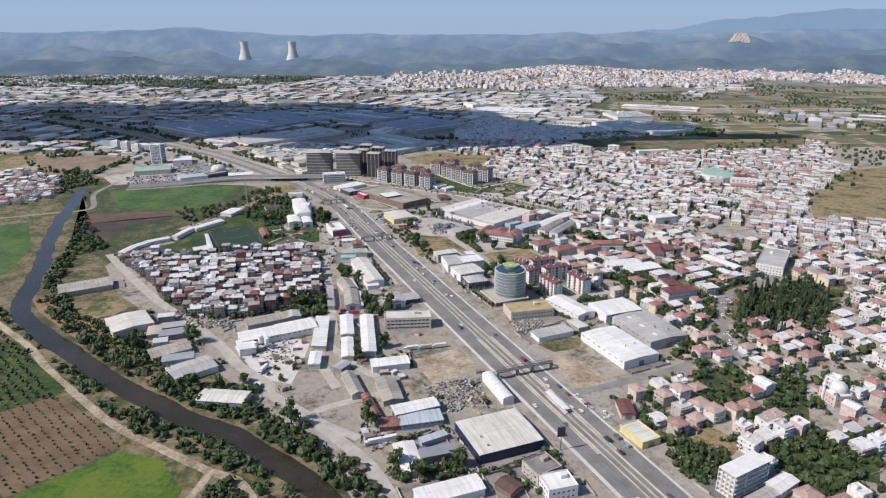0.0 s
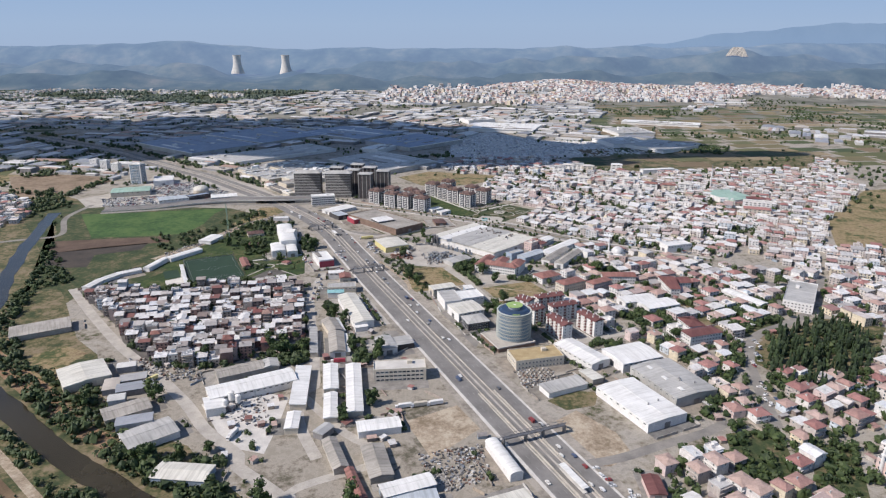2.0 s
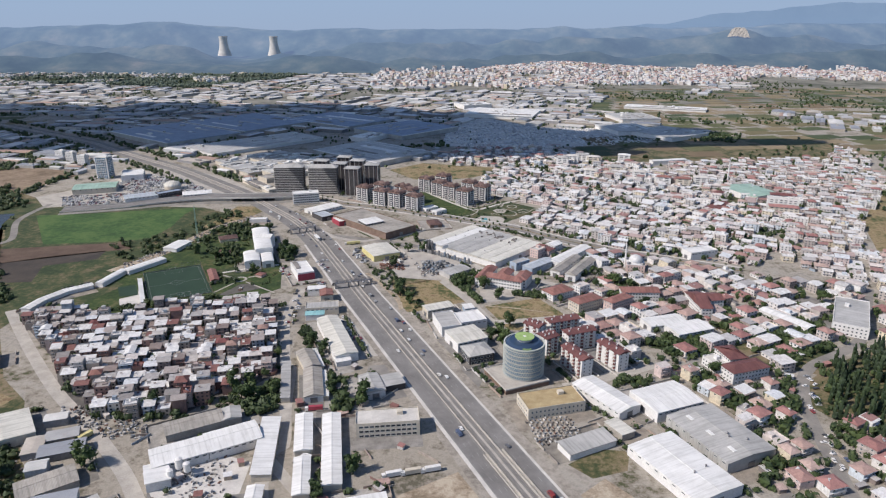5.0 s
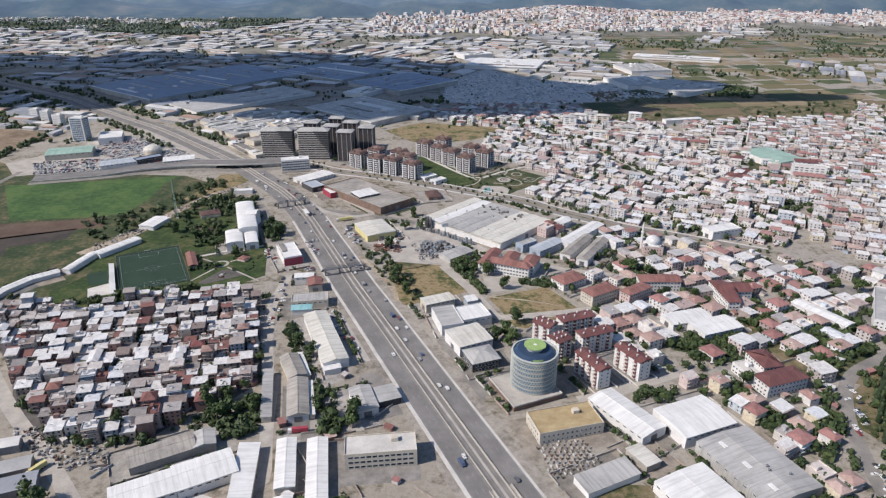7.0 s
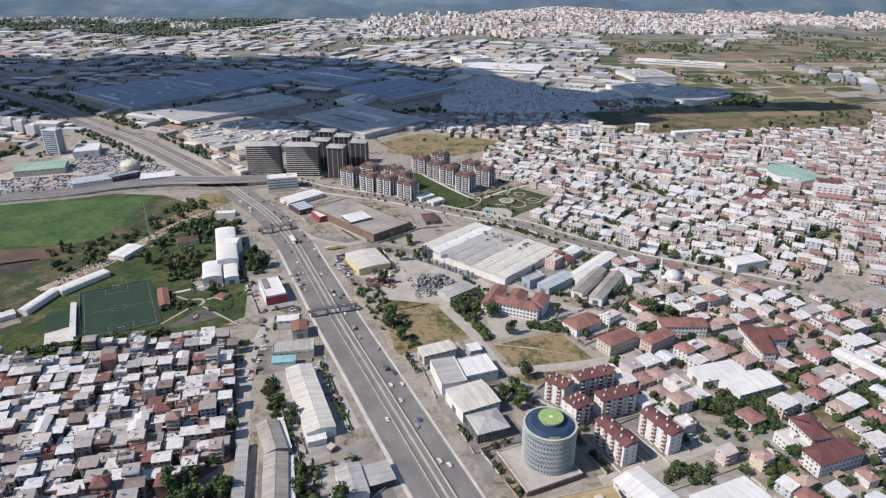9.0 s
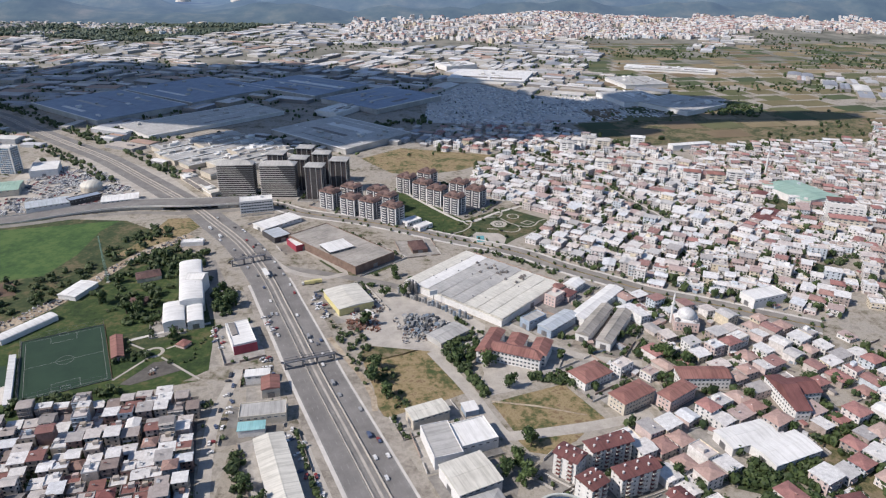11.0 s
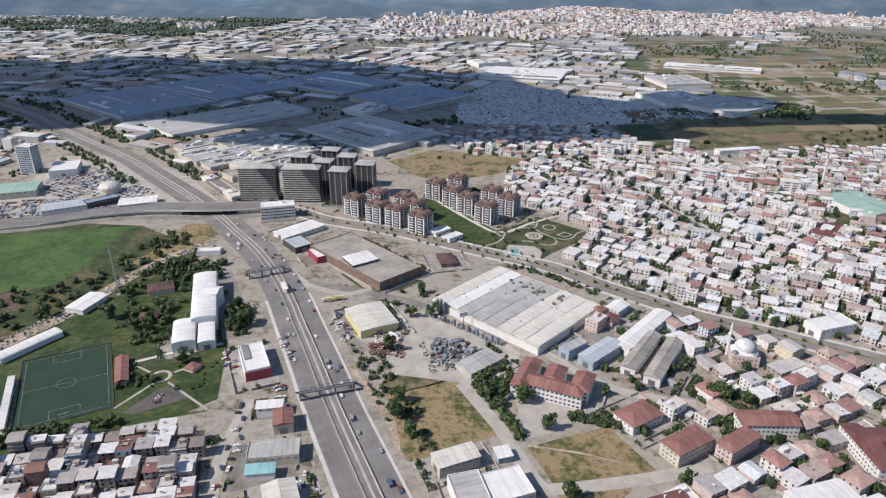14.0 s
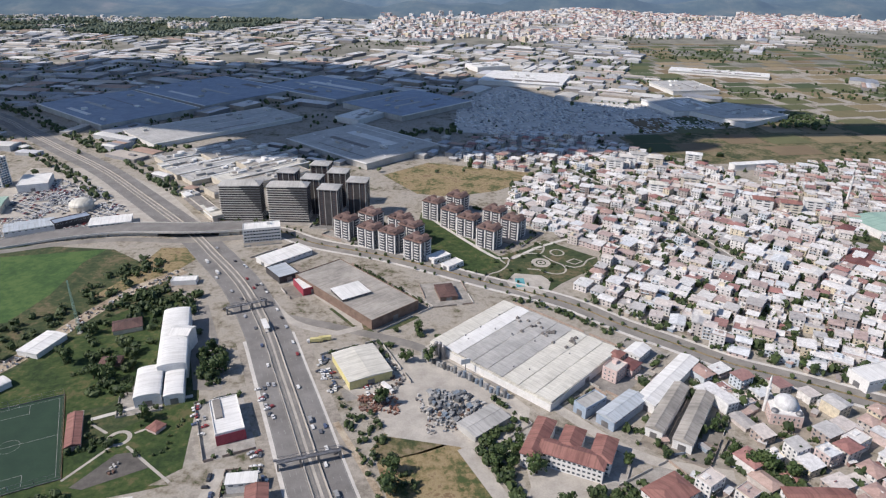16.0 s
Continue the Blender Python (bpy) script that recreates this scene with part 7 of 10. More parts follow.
# ---- plots round the single buildings: paved yards, plot walls and hedges ----
SITES = list(TAKEN)
rng = random.Random(404)
yards, walls, hedges = Kit(), Kit(), []
for i, (cx, cy, L, W, c, s) in enumerate(SITES):
    if L < 9 or L > 130 or cy > 1500:
        continue

    def at(u, v):
        return cx + u * c - v * s, cy + u * s + v * c
    reach = []
    for nu, nv in ((1, 0), (-1, 0), (0, 1), (0, -1)):
        far = 0.0
        for off in (1.5, 3.0, 4.5, 6.0, 8.0, 10.0, 12.5):
            edge = [(nu * (L / 2 + off) + q * L / 2 * abs(nv), nv * (W / 2 + off) + q * W / 2 * abs(nu)) for q in (-0.9, -0.45, 0.0, 0.45, 0.9)]
            here = [at(u, v) for u, v in edge]
            if any(inside(x, y, p) for x, y in here for p in OPEN) or any(near_line(x, y, 0.5) for x, y in here):
                break
            if any(abs((x - ox) * oc + (y - oy) * os) < oL / 2 and abs(-(x - ox) * os + (y - oy) * oc) < oW / 2 for x, y in here for ox, oy, oL, oW, oc, os in SITES if (ox, oy) != (cx, cy)):
                break
            far = off
        reach.append(far * rng.uniform(0.75, 1.0))
    e, w, n, q = reach
    if sum(reach) < 6:
        continue
    u0, u1, v0, v1 = -L / 2 - w, L / 2 + e, -W / 2 - q, W / 2 + n
    z = 0.0523 + 0.0006 * (i % 40)
    yards.add([(*at(u0, v0), z), (*at(u1, v0), z), (*at(u1, v1), z), (*at(u0, v1), z)], [(0, 1, 2, 3)])
    h = rng.uniform(1.2, 2.0)
    for (ua, va), (ub, vb), far in (((u0, v0), (u1, v0), q), ((u1, v0), (u1, v1), e), ((u1, v1), (u0, v1), n), ((u0, v1), (u0, v0), w)):
        if far < 3 or rng.random() < 0.25:
            continue
        length = math.hypot(ub - ua, vb - va)
        gap = rng.uniform(0.2, 0.7)
        ang = math.degrees(math.atan2(s, c)) + math.degrees(math.atan2(vb - va, ub - ua))
        for f0, f1 in ((0.01, gap - 2.5 / length), (gap + 2.5 / length, 0.99)):
            if (f1 - f0) * length > 3:
                f = (f0 + f1) / 2
                x, y = at(ua + f * (ub - ua), va + f * (vb - va))
                walls.solid(x, y, -0.2, (f1 - f0) * length, 0.25, h + 0.2, 0, ang)
        if rng.random() < 0.55:
            inner = 1.8
            for g in range(int(length / 3.2)):
                f = (g + rng.random()) * 3.2 / length
                if rng.random() < 0.7 and abs(f - gap) > 3 / length:
                    x, y = at((ua + f * (ub - ua)) * (1 - inner / (L / 2 + 12)), (va + f * (vb - va)) * (1 - inner / (W / 2 + 12)))
                    hedges.append((x, y))
MAT["yard_cover"] = choice("yard_cover", [(0.30, 0.285, 0.265), (0.38, 0.36, 0.33), (0.22, 0.215, 0.205), (0.34, 0.30, 0.25), (0.42, 0.40, 0.37), (0.26, 0.24, 0.21)], True, 0.95, 0.0, 0.5, 0.0, 0.12)
MAT["plot_wall"] = choice("plot_wall", [(0.45, 0.42, 0.38), (0.60, 0.58, 0.55), (0.30, 0.27, 0.24), (0.40, 0.32, 0.27), (0.52, 0.50, 0.47)], True, 0.92)
structure("yards", yards, "yard_cover", "stained paved yards round halls and blocks", "pavement")
stuff("plot_walls", walls, "plot_wall", "plastered and block-built plot walls", "walls")


# car park of the works
LOT = [(23.1, 1572.1), (36.3, 1843.4), (144, 2004.8), (264.3, 1825.4), (434.5, 1810.4), (679.3, 1772.8), (628.7, 1687.4), (425.9, 1594.5), (258.2, 1556.4), (155.5, 1556.8)]
patch("works_car_park", LOT, "pale_concrete", "wide pale works car park", 0.07, "car park")


# ---- houses ----
def house_windows(L, W, floors, rng):
    out = []
    for fl in range(floors):
        for c in (-0.26, 0.26):
            out.append((0, c * L, fl * 2.8 + 1.0))
    out.append((1, rng.uniform(-0.2, 0.2) * W, 1.0 + 2.8 * (floors - 1)))
    out.append((3, rng.uniform(-0.2, 0.2) * W, 1.0 + 2.8 * (floors - 1)))
    return out


def house(x, y, ang, L, W, floors, roof, rng, label, group, looks=("house_wall", "sheet_roof", "tile_roof")):
    """A small town house; its body is the root, roof and openings are parts."""
    H = floors * 2.8 + 0.3
    k = Kit()
    k.box(0, 0, -0.3, L, W, H + 0.3)
    for fl in range(1, floors + 1):
        k.box(0, -W / 2 - 0.35, fl * 2.8 - 0.15, L + 0.1, 0.9, 0.2, bottom=True)
    if rng.random() < 0.5 and floors > 1:
        k.box(L * 0.2, -W / 2 - 0.75, 2.85, L * 0.45, 0.12, 0.9).box(L * 0.2, -W / 2 - 0.45, 2.75, L * 0.45, 0.8, 0.15, bottom=True)
    e = new("house", k.mesh("house", looks[0]))
    e.matrix_basis = pose(x, y, 0, 0, 0, ang)
    tagged(e, label, "house", group)
    k = Kit()
    if roof == "mono":
        k.mono(L * 0.96, W * rng.choice((0.7, 0.95)), H + 0.1, rng.uniform(0.4, 1.3), 0.3, 0.18)
    elif roof == "gable":
        k.gable(L, W, H + 0.05, rng.uniform(1.0, 1.8), 0.6, 0.2)
    elif roof == "hip":
        k.gable(L, W, H + 0.05, rng.uniform(1.6, 2.4), 0.7, 0.2, hip=min(L, W) / 2 - 0.2)
    else:
        k.box(0, 0, H + 0.01, L - 0.5, W - 0.5, 0.12)
        for sx, sy, lx, ly in ((0, -W / 2 + 0.1, L, 0.2), (0, W / 2 - 0.1, L, 0.2), (-L / 2 + 0.1, 0, 0.2, W - 0.4), (L / 2 - 0.1, 0, 0.2, W - 0.4)):
            k.box(sx, sy, H, lx, ly, 0.8)
        k.box(L * 0.2, W * 0.2, H + 0.13, L * 0.35, W * 0.3, 2.2)
    part("roof", k, looks[2] if roof == "hip" else looks[1], e)
    me = window_mesh(1.4, 1.3)
    for s, c, z in house_windows(L, W, floors, rng):
        mm, length = face(L, W, s)
        part("window", me, None, e, "", mm @ Matrix.Translation((c, -0.02, z)))
    if rng.random() < 0.4:
        k = Kit()
        k.rod((-0.8, 0, 1.3), (0.8, 0, 1.3), 0.4, 8)
        k.add([(-1, -0.2, 1.0), (1, -0.2, 1.0), (1, -1.5, 0.1), (-1, -1.5, 0.1)], [(3, 2, 1, 0)])
        for c in (-0.7, 0.7):
            k.box(c, 0, 0, 0.1, 0.1, 1.0)
        part("water_tank", k, "tank", e, "solar water heater tank", Matrix.Translation((-L * 0.2, 0.0, H + (0.5 if roof != "hip" else 1.2))))
    return e


def town_house(k, x, y, ang, L, W, floors, roof, rng, win=True):
    """The same kind of house gathered into one far quarter: walls 0, sheet roof 1, tile roof 2, panes 3."""
    H = floors * 2.8 + 0.3
    at = pose(x, y, 0, 0, 0, ang)
    c, s = math.cos(radians(ang)), math.sin(radians(ang))
    k.solid(x, y, -0.2, L, W, H + 0.2, 0, ang)
    if roof == "mono":
        k.mono(L, W, H + 0.1, rng.uniform(0.3, 1.1), 0.55, 0.18, 1, at)
    elif roof == "gable":
        k.gable(L, W, H + 0.05, rng.uniform(0.8, 1.6), 0.6, 0.2, 1, at)
    elif roof == "hip":
        k.gable(L, W, H + 0.05, rng.uniform(1.4, 2.2), 0.7, 0.2, 2, at, hip=min(L, W) / 2 - 0.2)
    else:
        k.solid(x, y, H, L - 0.5, W - 0.5, 0.1, 1, ang)
        px, py = L * rng.uniform(-0.25, 0.25), W * 0.2
        k.solid(x + px * c - py * s, y + px * s + py * c, H + 0.1, L * 0.35, W * 0.3, rng.choice((2.2, 2.5, 0.6)), 0, ang)
        for sx, sy, lx, ly in ((0, -W / 2 + 0.1, L, 0.2), (0, W / 2 - 0.1, L, 0.2), (-L / 2 + 0.1, 0, 0.2, W - 0.4), (L / 2 - 0.1, 0, 0.2, W - 0.4)):
            k.solid(x + sx * c - sy * s, y + sx * s + sy * c, H, lx, ly, 0.7, 0, ang)
    if win:
        for side in (0, 3, 1):
            mm, length = face(L, W, side)
            mm = at @ mm
            n = 3 if length > 9 else 2
            for fl in range(floors):
                for i in range(n):
                    cx = (i + 0.5 - n / 2) * length / n
                    z = fl * 2.8 + 0.95
                    k.add([(cx - 0.65, -0.05, z), (cx + 0.65, -0.05, z), (cx + 0.65, -0.05, z + 1.35), (cx - 0.65, -0.05, z + 1.35)], [(0, 1, 2, 3)], 3, mm)
        if rng.random() < 0.5:
            mm = at @ face(L, W, 0)[0]
            for fl in range(1, floors):
                k.add([(-L * 0.4, -1.1, fl * 2.8), (L * 0.1, -1.1, fl * 2.8), (L * 0.1, 0, fl * 2.8), (-L * 0.4, 0, fl * 2.8), (-L * 0.4, -1.1, fl * 2.8 + 0.95), (L * 0.1, -1.1, fl * 2.8 + 0.95), (L * 0.1, 0, fl * 2.8 + 0.95), (-L * 0.4, 0, fl * 2.8 + 0.95)],
                      [(0, 1, 5, 4), (1, 2, 6, 5), (3, 0, 4, 7), (3, 2, 1, 0)], 0, mm)
    if rng.random() < 0.4:
        k.rod(at @ Vector((-L * 0.2 - 0.8, 0, H + 1.6)), at @ Vector((-L * 0.2 + 0.8, 0, H + 1.6)), 0.4, 6, 1)


def plots(poly, ang, dx, dy, street, rng, jitter=1.0, gap=5.0, r=5.0, warp=0.0):
    """Building plots in rows inside an outline, a street after every second row and every few houses."""
    x0, y0, x1, y1 = bounds(poly)
    cx, cy = (x0 + x1) / 2, (y0 + y1) / 2
    R = math.hypot(x1 - x0, y1 - y0) / 2
    c, s = math.cos(radians(ang)), math.sin(radians(ang))
    v, row, out = -R, 0, []
    while v < R:
        u, col = -R + rng.uniform(0, dx), 0
        while u < R:
            a = ang + warp * noise.noise((u / 90, v / 90, 1.0))
            x, y = cx + u * c - v * s, cy + u * s + v * c
            x += rng.uniform(-jitter, jitter)
            y += rng.uniform(-jitter, jitter)
            if inside(x, y, poly) and free(x, y, r):
                out.append((x, y, a))
            u += dx * rng.uniform(0.92, 1.15)
            col += 1
            if col % street == 0:
                u += gap
        v += dy + (gap if row % 2 else 0.3)
        row += 1
    return out


QUARTER_WEST = [(-376.2, 720.6), (-321.3, 727.3), (-262.8, 735.3), (-203.5, 746.3), (-151.5, 747.1), (-133.9, 678.5), (-117.8, 618.7), (-137.5, 594.7), (-155.3, 582.5), (-173.3, 558.6), (-220.3, 556.5), (-252.3, 563.5), (-292.8, 634.6), (-330.3, 674.4)]
QUARTER_EAST = [(88.6, 1294.7), (178.9, 1412), (270.1, 1498.3), (323.9, 1400.3), (379.2, 1373.7), (402.7, 1299.4), (417.2, 1196.9), (414.5, 1099.9), (457.9, 1059.7), (511.1, 1035.4), (353.6, 831.1), (300, 853), (247.5, 880.5), (214.5, 901), (179.5, 926.5), (146.5, 957.8), (112, 992), (120, 1010), (154.8, 1083.4), (127.1, 1119), (90.3, 1158.2), (76.8, 1211.3)]
QUARTER_SHADE = [(23.1, 1438.8), (61.7, 1521.7), (170.3, 1579.7), (262.2, 1562.6), (270.1, 1498.3), (178.9, 1412), (93.5, 1342.9), (36.9, 1367.8)]
QUARTER_NE = [(500.1, 1375.7), (652.9, 1516.5), (879.8, 1576.3), (818.2, 1381.1), (558.3, 1060.5), (454.5, 1100.2), (514.8, 1301.1)]
QUARTER_SE = [(135, 285), (130, 420), (175, 455), (205, 560), (125, 660), (118, 700), (165, 735), (130, 790), (120, 850), (150, 905), (190, 880), (293, 830), (480, 740), (620, 620), (560, 420), (430, 285)]
QUARTER_OUTER = [(399.3, 1017.2), (534.8, 1215.4), (667.9, 1392.3), (780, 1377.1), (770.5, 1152.2), (662.3, 1053), (577.5, 1015.1), (504.5, 883.8), (554.9, 869), (617.4, 846.3), (721.9, 789.7), (424, 429.7), (439.1, 605.1), (450, 747), (388.9, 843.2)]
QUARTER_GAP = [(428.9, 1367.4), (570.7, 1408.9), (608.9, 1340), (526.6, 1185), (442.6, 1111.1), (403.3, 1123.3), (401.6, 1214.2)]
QUARTER_VILLAGE = [(-863.9, 1127.2), (-764.5, 1192.2), (-674.9, 1133.8), (-610.4, 1029), (-621.6, 967.9), (-727.7, 936.1)]

rng = random.Random(11)
LABELS = {"mono": "plastered row house with a pale sloping sheet roof", "gable": "plastered house with a low pale sheet gable roof", "hip": "plastered house with a red tiled hip roof", "flat": "plastered house with a flat roof terrace and stair head"}
PROTO = {}


def place_house(x, y, a, roof, floors, size, group, rng):
    key = (roof, floors, size, group)
    if key in PROTO:
        h = copy_thing(PROTO[key], pose(x, y, 0, 0, 0, a))
        h["group"] = group
    else:
        L, W = ((8.5, 9.0), (10.0, 9.0), (11.5, 10.0), (9.5, 7.5))[size] if "west" not in group else ((7.4, 7.6), (9.0, 7.4), (8.2, 8.4), (9.8, 6.4))[size]
        PROTO[key] = house(x, y, a, L, W, floors, roof, rng, LABELS[roof], group, ("house_wall", "sheet_roof", "tile_roof") if "west" in group else ("pale_wall", "pale_roof", "pink_tile"))


west = plots(QUARTER_WEST, 12, 8.9, 8.4, 5, rng, 1.1, 2.6, 4.0, 9)
rng.shuffle(west)
for i, (x, y, a) in enumerate(west[:108]):
    roof = rng.choice(("mono", "mono", "mono", "gable", "flat", "mono", "gable", "mono", "mono", "flat", "mono", "hip"))
    place_house(x, y, a + rng.choice((0, 0, 0, 180, 90)) * (1 if roof != "mono" else 0) + rng.uniform(-4, 4), roof, rng.choice((2, 3, 3, 4, 4, 5, 3)), rng.randrange(4), "houses of the dense west quarter", rng)
k = Kit()
for x, y, a in west[108:]:
    town_house(k, x, y, a, rng.uniform(7, 9.6), rng.uniform(6.6, 8.6), rng.choice((2, 2, 3, 3, 4)), rng.choice(("mono", "mono", "gable", "flat")), rng)
if k.v:
    stuff("town_houses_west", k, ("house_wall_far", "sheet_roof_far", "tile_roof_far", "pane"), "densely packed plastered houses with pale sheet roofs", "houses")

south = plots(QUARTER_SE, 24, 14.2, 13.2, 4, rng, 2.2, 5.0, 5.8, 16)
south = [p for p in south if rng.random() < 0.9 and noise.noise((p[0] / 60, p[1] / 60, 5)) > -0.42]
south.sort(key=lambda p: math.hypot(p[0] - 100, p[1] - 430))
for x, y, a in south[:95]:
    roof = rng.choice(("hip", "hip", "mono", "gable", "flat", "hip"))
    place_house(x, y, a + rng.choice((0, 0, 90, -90)), roof, rng.choice((2, 2, 3, 3)), rng.randrange(4), "houses of the south-east quarter", rng)
k = Kit()
for x, y, a in south[95:]:
    town_house(k, x, y, a + rng.choice((0, 0, 90)), rng.uniform(9, 15), rng.uniform(9, 12.5), rng.choice((1, 2, 2, 2, 3, 3)), rng.choice(("hip", "mono", "gable", "flat", "mono", "gable", "hip")), rng)
stuff("town_houses_south", k, ("pale_wall_far", "pale_roof_far", "tile_roof_far", "pane"), "plastered town houses with red tiled and pale roofs", "houses")

k = Kit()
for x, y, a in plots(QUARTER_EAST, -37, 13.4, 12.0, 5, rng, 3.4, 4.6, 4.8, 36):
    town_house(k, x, y, a + rng.choice((0, 0, 0, 90)), rng.uniform(8, 16), rng.uniform(8.5, 12.5), rng.choice((1, 2, 2, 2, 2, 3, 1, 2, 2, 3, 2, 4)), rng.choice(("mono", "flat", "mono", "gable", "mono", "flat", "gable", "flat", "mono", "hip", "gable", "flat")), rng)
stuff("town_houses_east", k, ("pale_wall_far", "pale_roof_far", "tile_roof_far", "pane"), "dense quarter of pale plastered houses", "houses")
k = Kit()
for poly, a0 in ((QUARTER_SHADE, -30), (QUARTER_NE, -20), (QUARTER_VILLAGE, 10), (QUARTER_OUTER, -25), (QUARTER_GAP, -25)):
    for x, y, a in plots(poly, a0, 14, 13, 4, rng, 2.0, 6.0, 5.0, 14):
        if poly in (QUARTER_OUTER, QUARTER_GAP) and (inside(x, y, QUARTER_EAST) or inside(x, y, QUARTER_NE) or inside(x, y, QUARTER_SE)):
            continue
        town_house(k, x, y, a, rng.uniform(9, 14), rng.uniform(9, 12), rng.choice((1, 2, 2, 3)), rng.choice(("mono", "flat", "flat", "gable", "hip")), rng)
stuff("town_houses_outer", k, ("pale_wall_far", "pale_roof_far", "tile_roof_far", "pane"), "outer quarters of pale plastered houses", "houses")

# lean-tos, huts and yard walls between the houses
k = Kit()
rng = random.Random(91)
YARDS_WEST = [(-120, 640), (-60, 640), (0, 546), (40.3, 458), (20.2, 338), (-60.5, 328), (-151.2, 428), (-231.8, 488), (-240.5, 562), (-120, 590)]
for poly, num in ((QUARTER_SE, 620), (QUARTER_EAST, 420), (QUARTER_WEST, 240), (QUARTER_OUTER, 160), (YARDS_WEST, 90), (QUARTER_NE, 60)):
    x0, y0, x1, y1 = bounds(poly)
    i = 0
    while i < num:
        x, y = rng.uniform(x0, x1), rng.uniform(y0, y1)
        if inside(x, y, poly):
            i += 1
            if free(x, y, 1.5):
                a = rng.choice((24, -37, 14, 53, 114)) + rng.uniform(-8, 8)
                if rng.random() < 0.3:
                    k.solid(x, y, -0.1, rng.uniform(6, 18), 0.25, rng.uniform(1.3, 2.2), 0, a)
                else:
                    L, W, h = rng.uniform(3, 7), rng.uniform(2.5, 5), rng.uniform(2.2, 3.2)
                    k.solid(x, y, -0.1, L, W, h, 0, a)
                    k.mono(L, W, h + 0.1, rng.uniform(0.1, 0.6), 0.3, 0.12, rng.choice((1, 1, 2)), pose(x, y, 0, 0, 0, a))
stuff("yard_sheds", k, ("house_wall_far", "sheet_roof_far", "tile_roof_far"), "lean-tos, huts and garden walls between houses", "sheds")

# ---- works on the plain ----
hall(-598.4, 1713.4, 179.9, 255.1, 49.9, 10.0, "gable", "dark_sheet", "grey_sheet", "vast dark roofed car works hall", 1.0, (0,), windows=False, lights=0, category="factory", name="works_hall")
hall(-468.1, 1880.4, 215, 250, 51, 10.0, "gable", "dark_sheet", "grey_sheet", "vast dark roofed car works hall", 1.0, (0,), windows=False, category="factory", name="works_hall")
hall(-242.3, 1921.7, 172, 232, 52, 10.0, "gable", "dark_sheet", "grey_sheet", "vast dark roofed car works hall", 1.0, (0,), windows=False, category="factory", name="works_hall")
hall(-63, 1768.8, 188, 164.4, 46.7, 10.0, "gable", "dark_sheet", "grey_sheet", "vast dark roofed car works hall", 1.0, (0,), windows=False, category="factory", name="works_hall")
hall(-378.6, 1592.6, 265.2, 112, 44.8, 7.0, "gable", "grey_sheet", "white_wall", "long grey works building with stepped roofs", 0.8, (0,), windows=False, category="factory", name="works_hall")
hall(-120.6, 1475, 143.1, 190.3, 45.7, 9.0, "gable", "grey_sheet", "grey_sheet", "wide grey sawtooth works hall", 0.8, (0,), windows=False, lights=8, category="factory", name="works_hall")
for i, (u, v, L, W, h, rm) in enumerate(((-8, -92, 136, 28, 7, "old_sheet"), (14, -60, 128, 30, 8, "cream_sheet"), (-40, -27, 70, 30, 6, "grey_sheet"), (42, -25, 78, 34, 9, "old_sheet"), (-6, 9, 146, 32, 7.5, "grey_sheet"), (-48, 44, 58, 30, 6, "cream_sheet"), (30, 45, 88, 34, 8.5, "old_sheet"), (4, 82, 140, 32, 7, "grey_sheet"))):
    c, q = math.cos(radians(43.3)), math.sin(radians(43.3))
    hall(-291.3 + u * c - v * q, 1367.1 + u * q + v * c, L, W, 43.3, h, "gable" if i % 3 else "flat", rm, "cream_wall", "long worn pale roofed works hall behind the towers", 1.4, (0,), windows=False, vents=4, category="factory", name="works_hall")
hall(-277.6, 1206.2, 104.9, 15.1, -52.4, 7.0, "flat", "cream_sheet", "cream_wall", "long pale works office row", 0.8, (0,), category="factory", name="works_hall")
hall(201.7, 2059.8, 149.3, 190.9, 71.9, 9.0, "gable", "white_sheet", "white_wall", "broad white roofed plant hall", 1.0, (0,), windows=False, category="factory", name="works_hall")
hall(125.1, 2237.6, 94.2, 73.6, 23.2, 12.0, "flat", "white_sheet", "white_wall", "tall white plant building", 0.6, (0,), windows=False, category="factory", name="works_hall")
hall(702.5, 2174.1, 234.6, 60, -24.9, 7.0, "gable", "white_sheet", "white_wall", "very long white farm hall", 1.2, (0,), windows=False, category="factory", name="works_hall")
hall(469.5, 1771, 102.6, 120, 13.3, 9.0, "gable", "grey_sheet", "white_wall", "pale grey roofed plant hall", 1.0, (0,), windows=False, vents=8, category="factory", name="works_hall")
hall(548, 1700, 130, 128, 33, 9.0, "gable", "grey_sheet", "white_wall", "pale grey roofed plant hall", 1.0, (0,), windows=False, vents=8, category="factory", name="works_hall")
hall(542.6, 1968.2, 106, 120, 8.2, 9.0, "gable", "grey_sheet", "white_wall", "grey roofed plant hall", 1.0, (0,), windows=False, category="factory", name="works_hall")
hall(-143.5, 1660.9, 78.7, 52, 58, 9.0, "flat", "white_sheet", "white_wall", "pale works annex between dark halls", 1.0, (0,), windows=False, category="factory", name="works_hall")
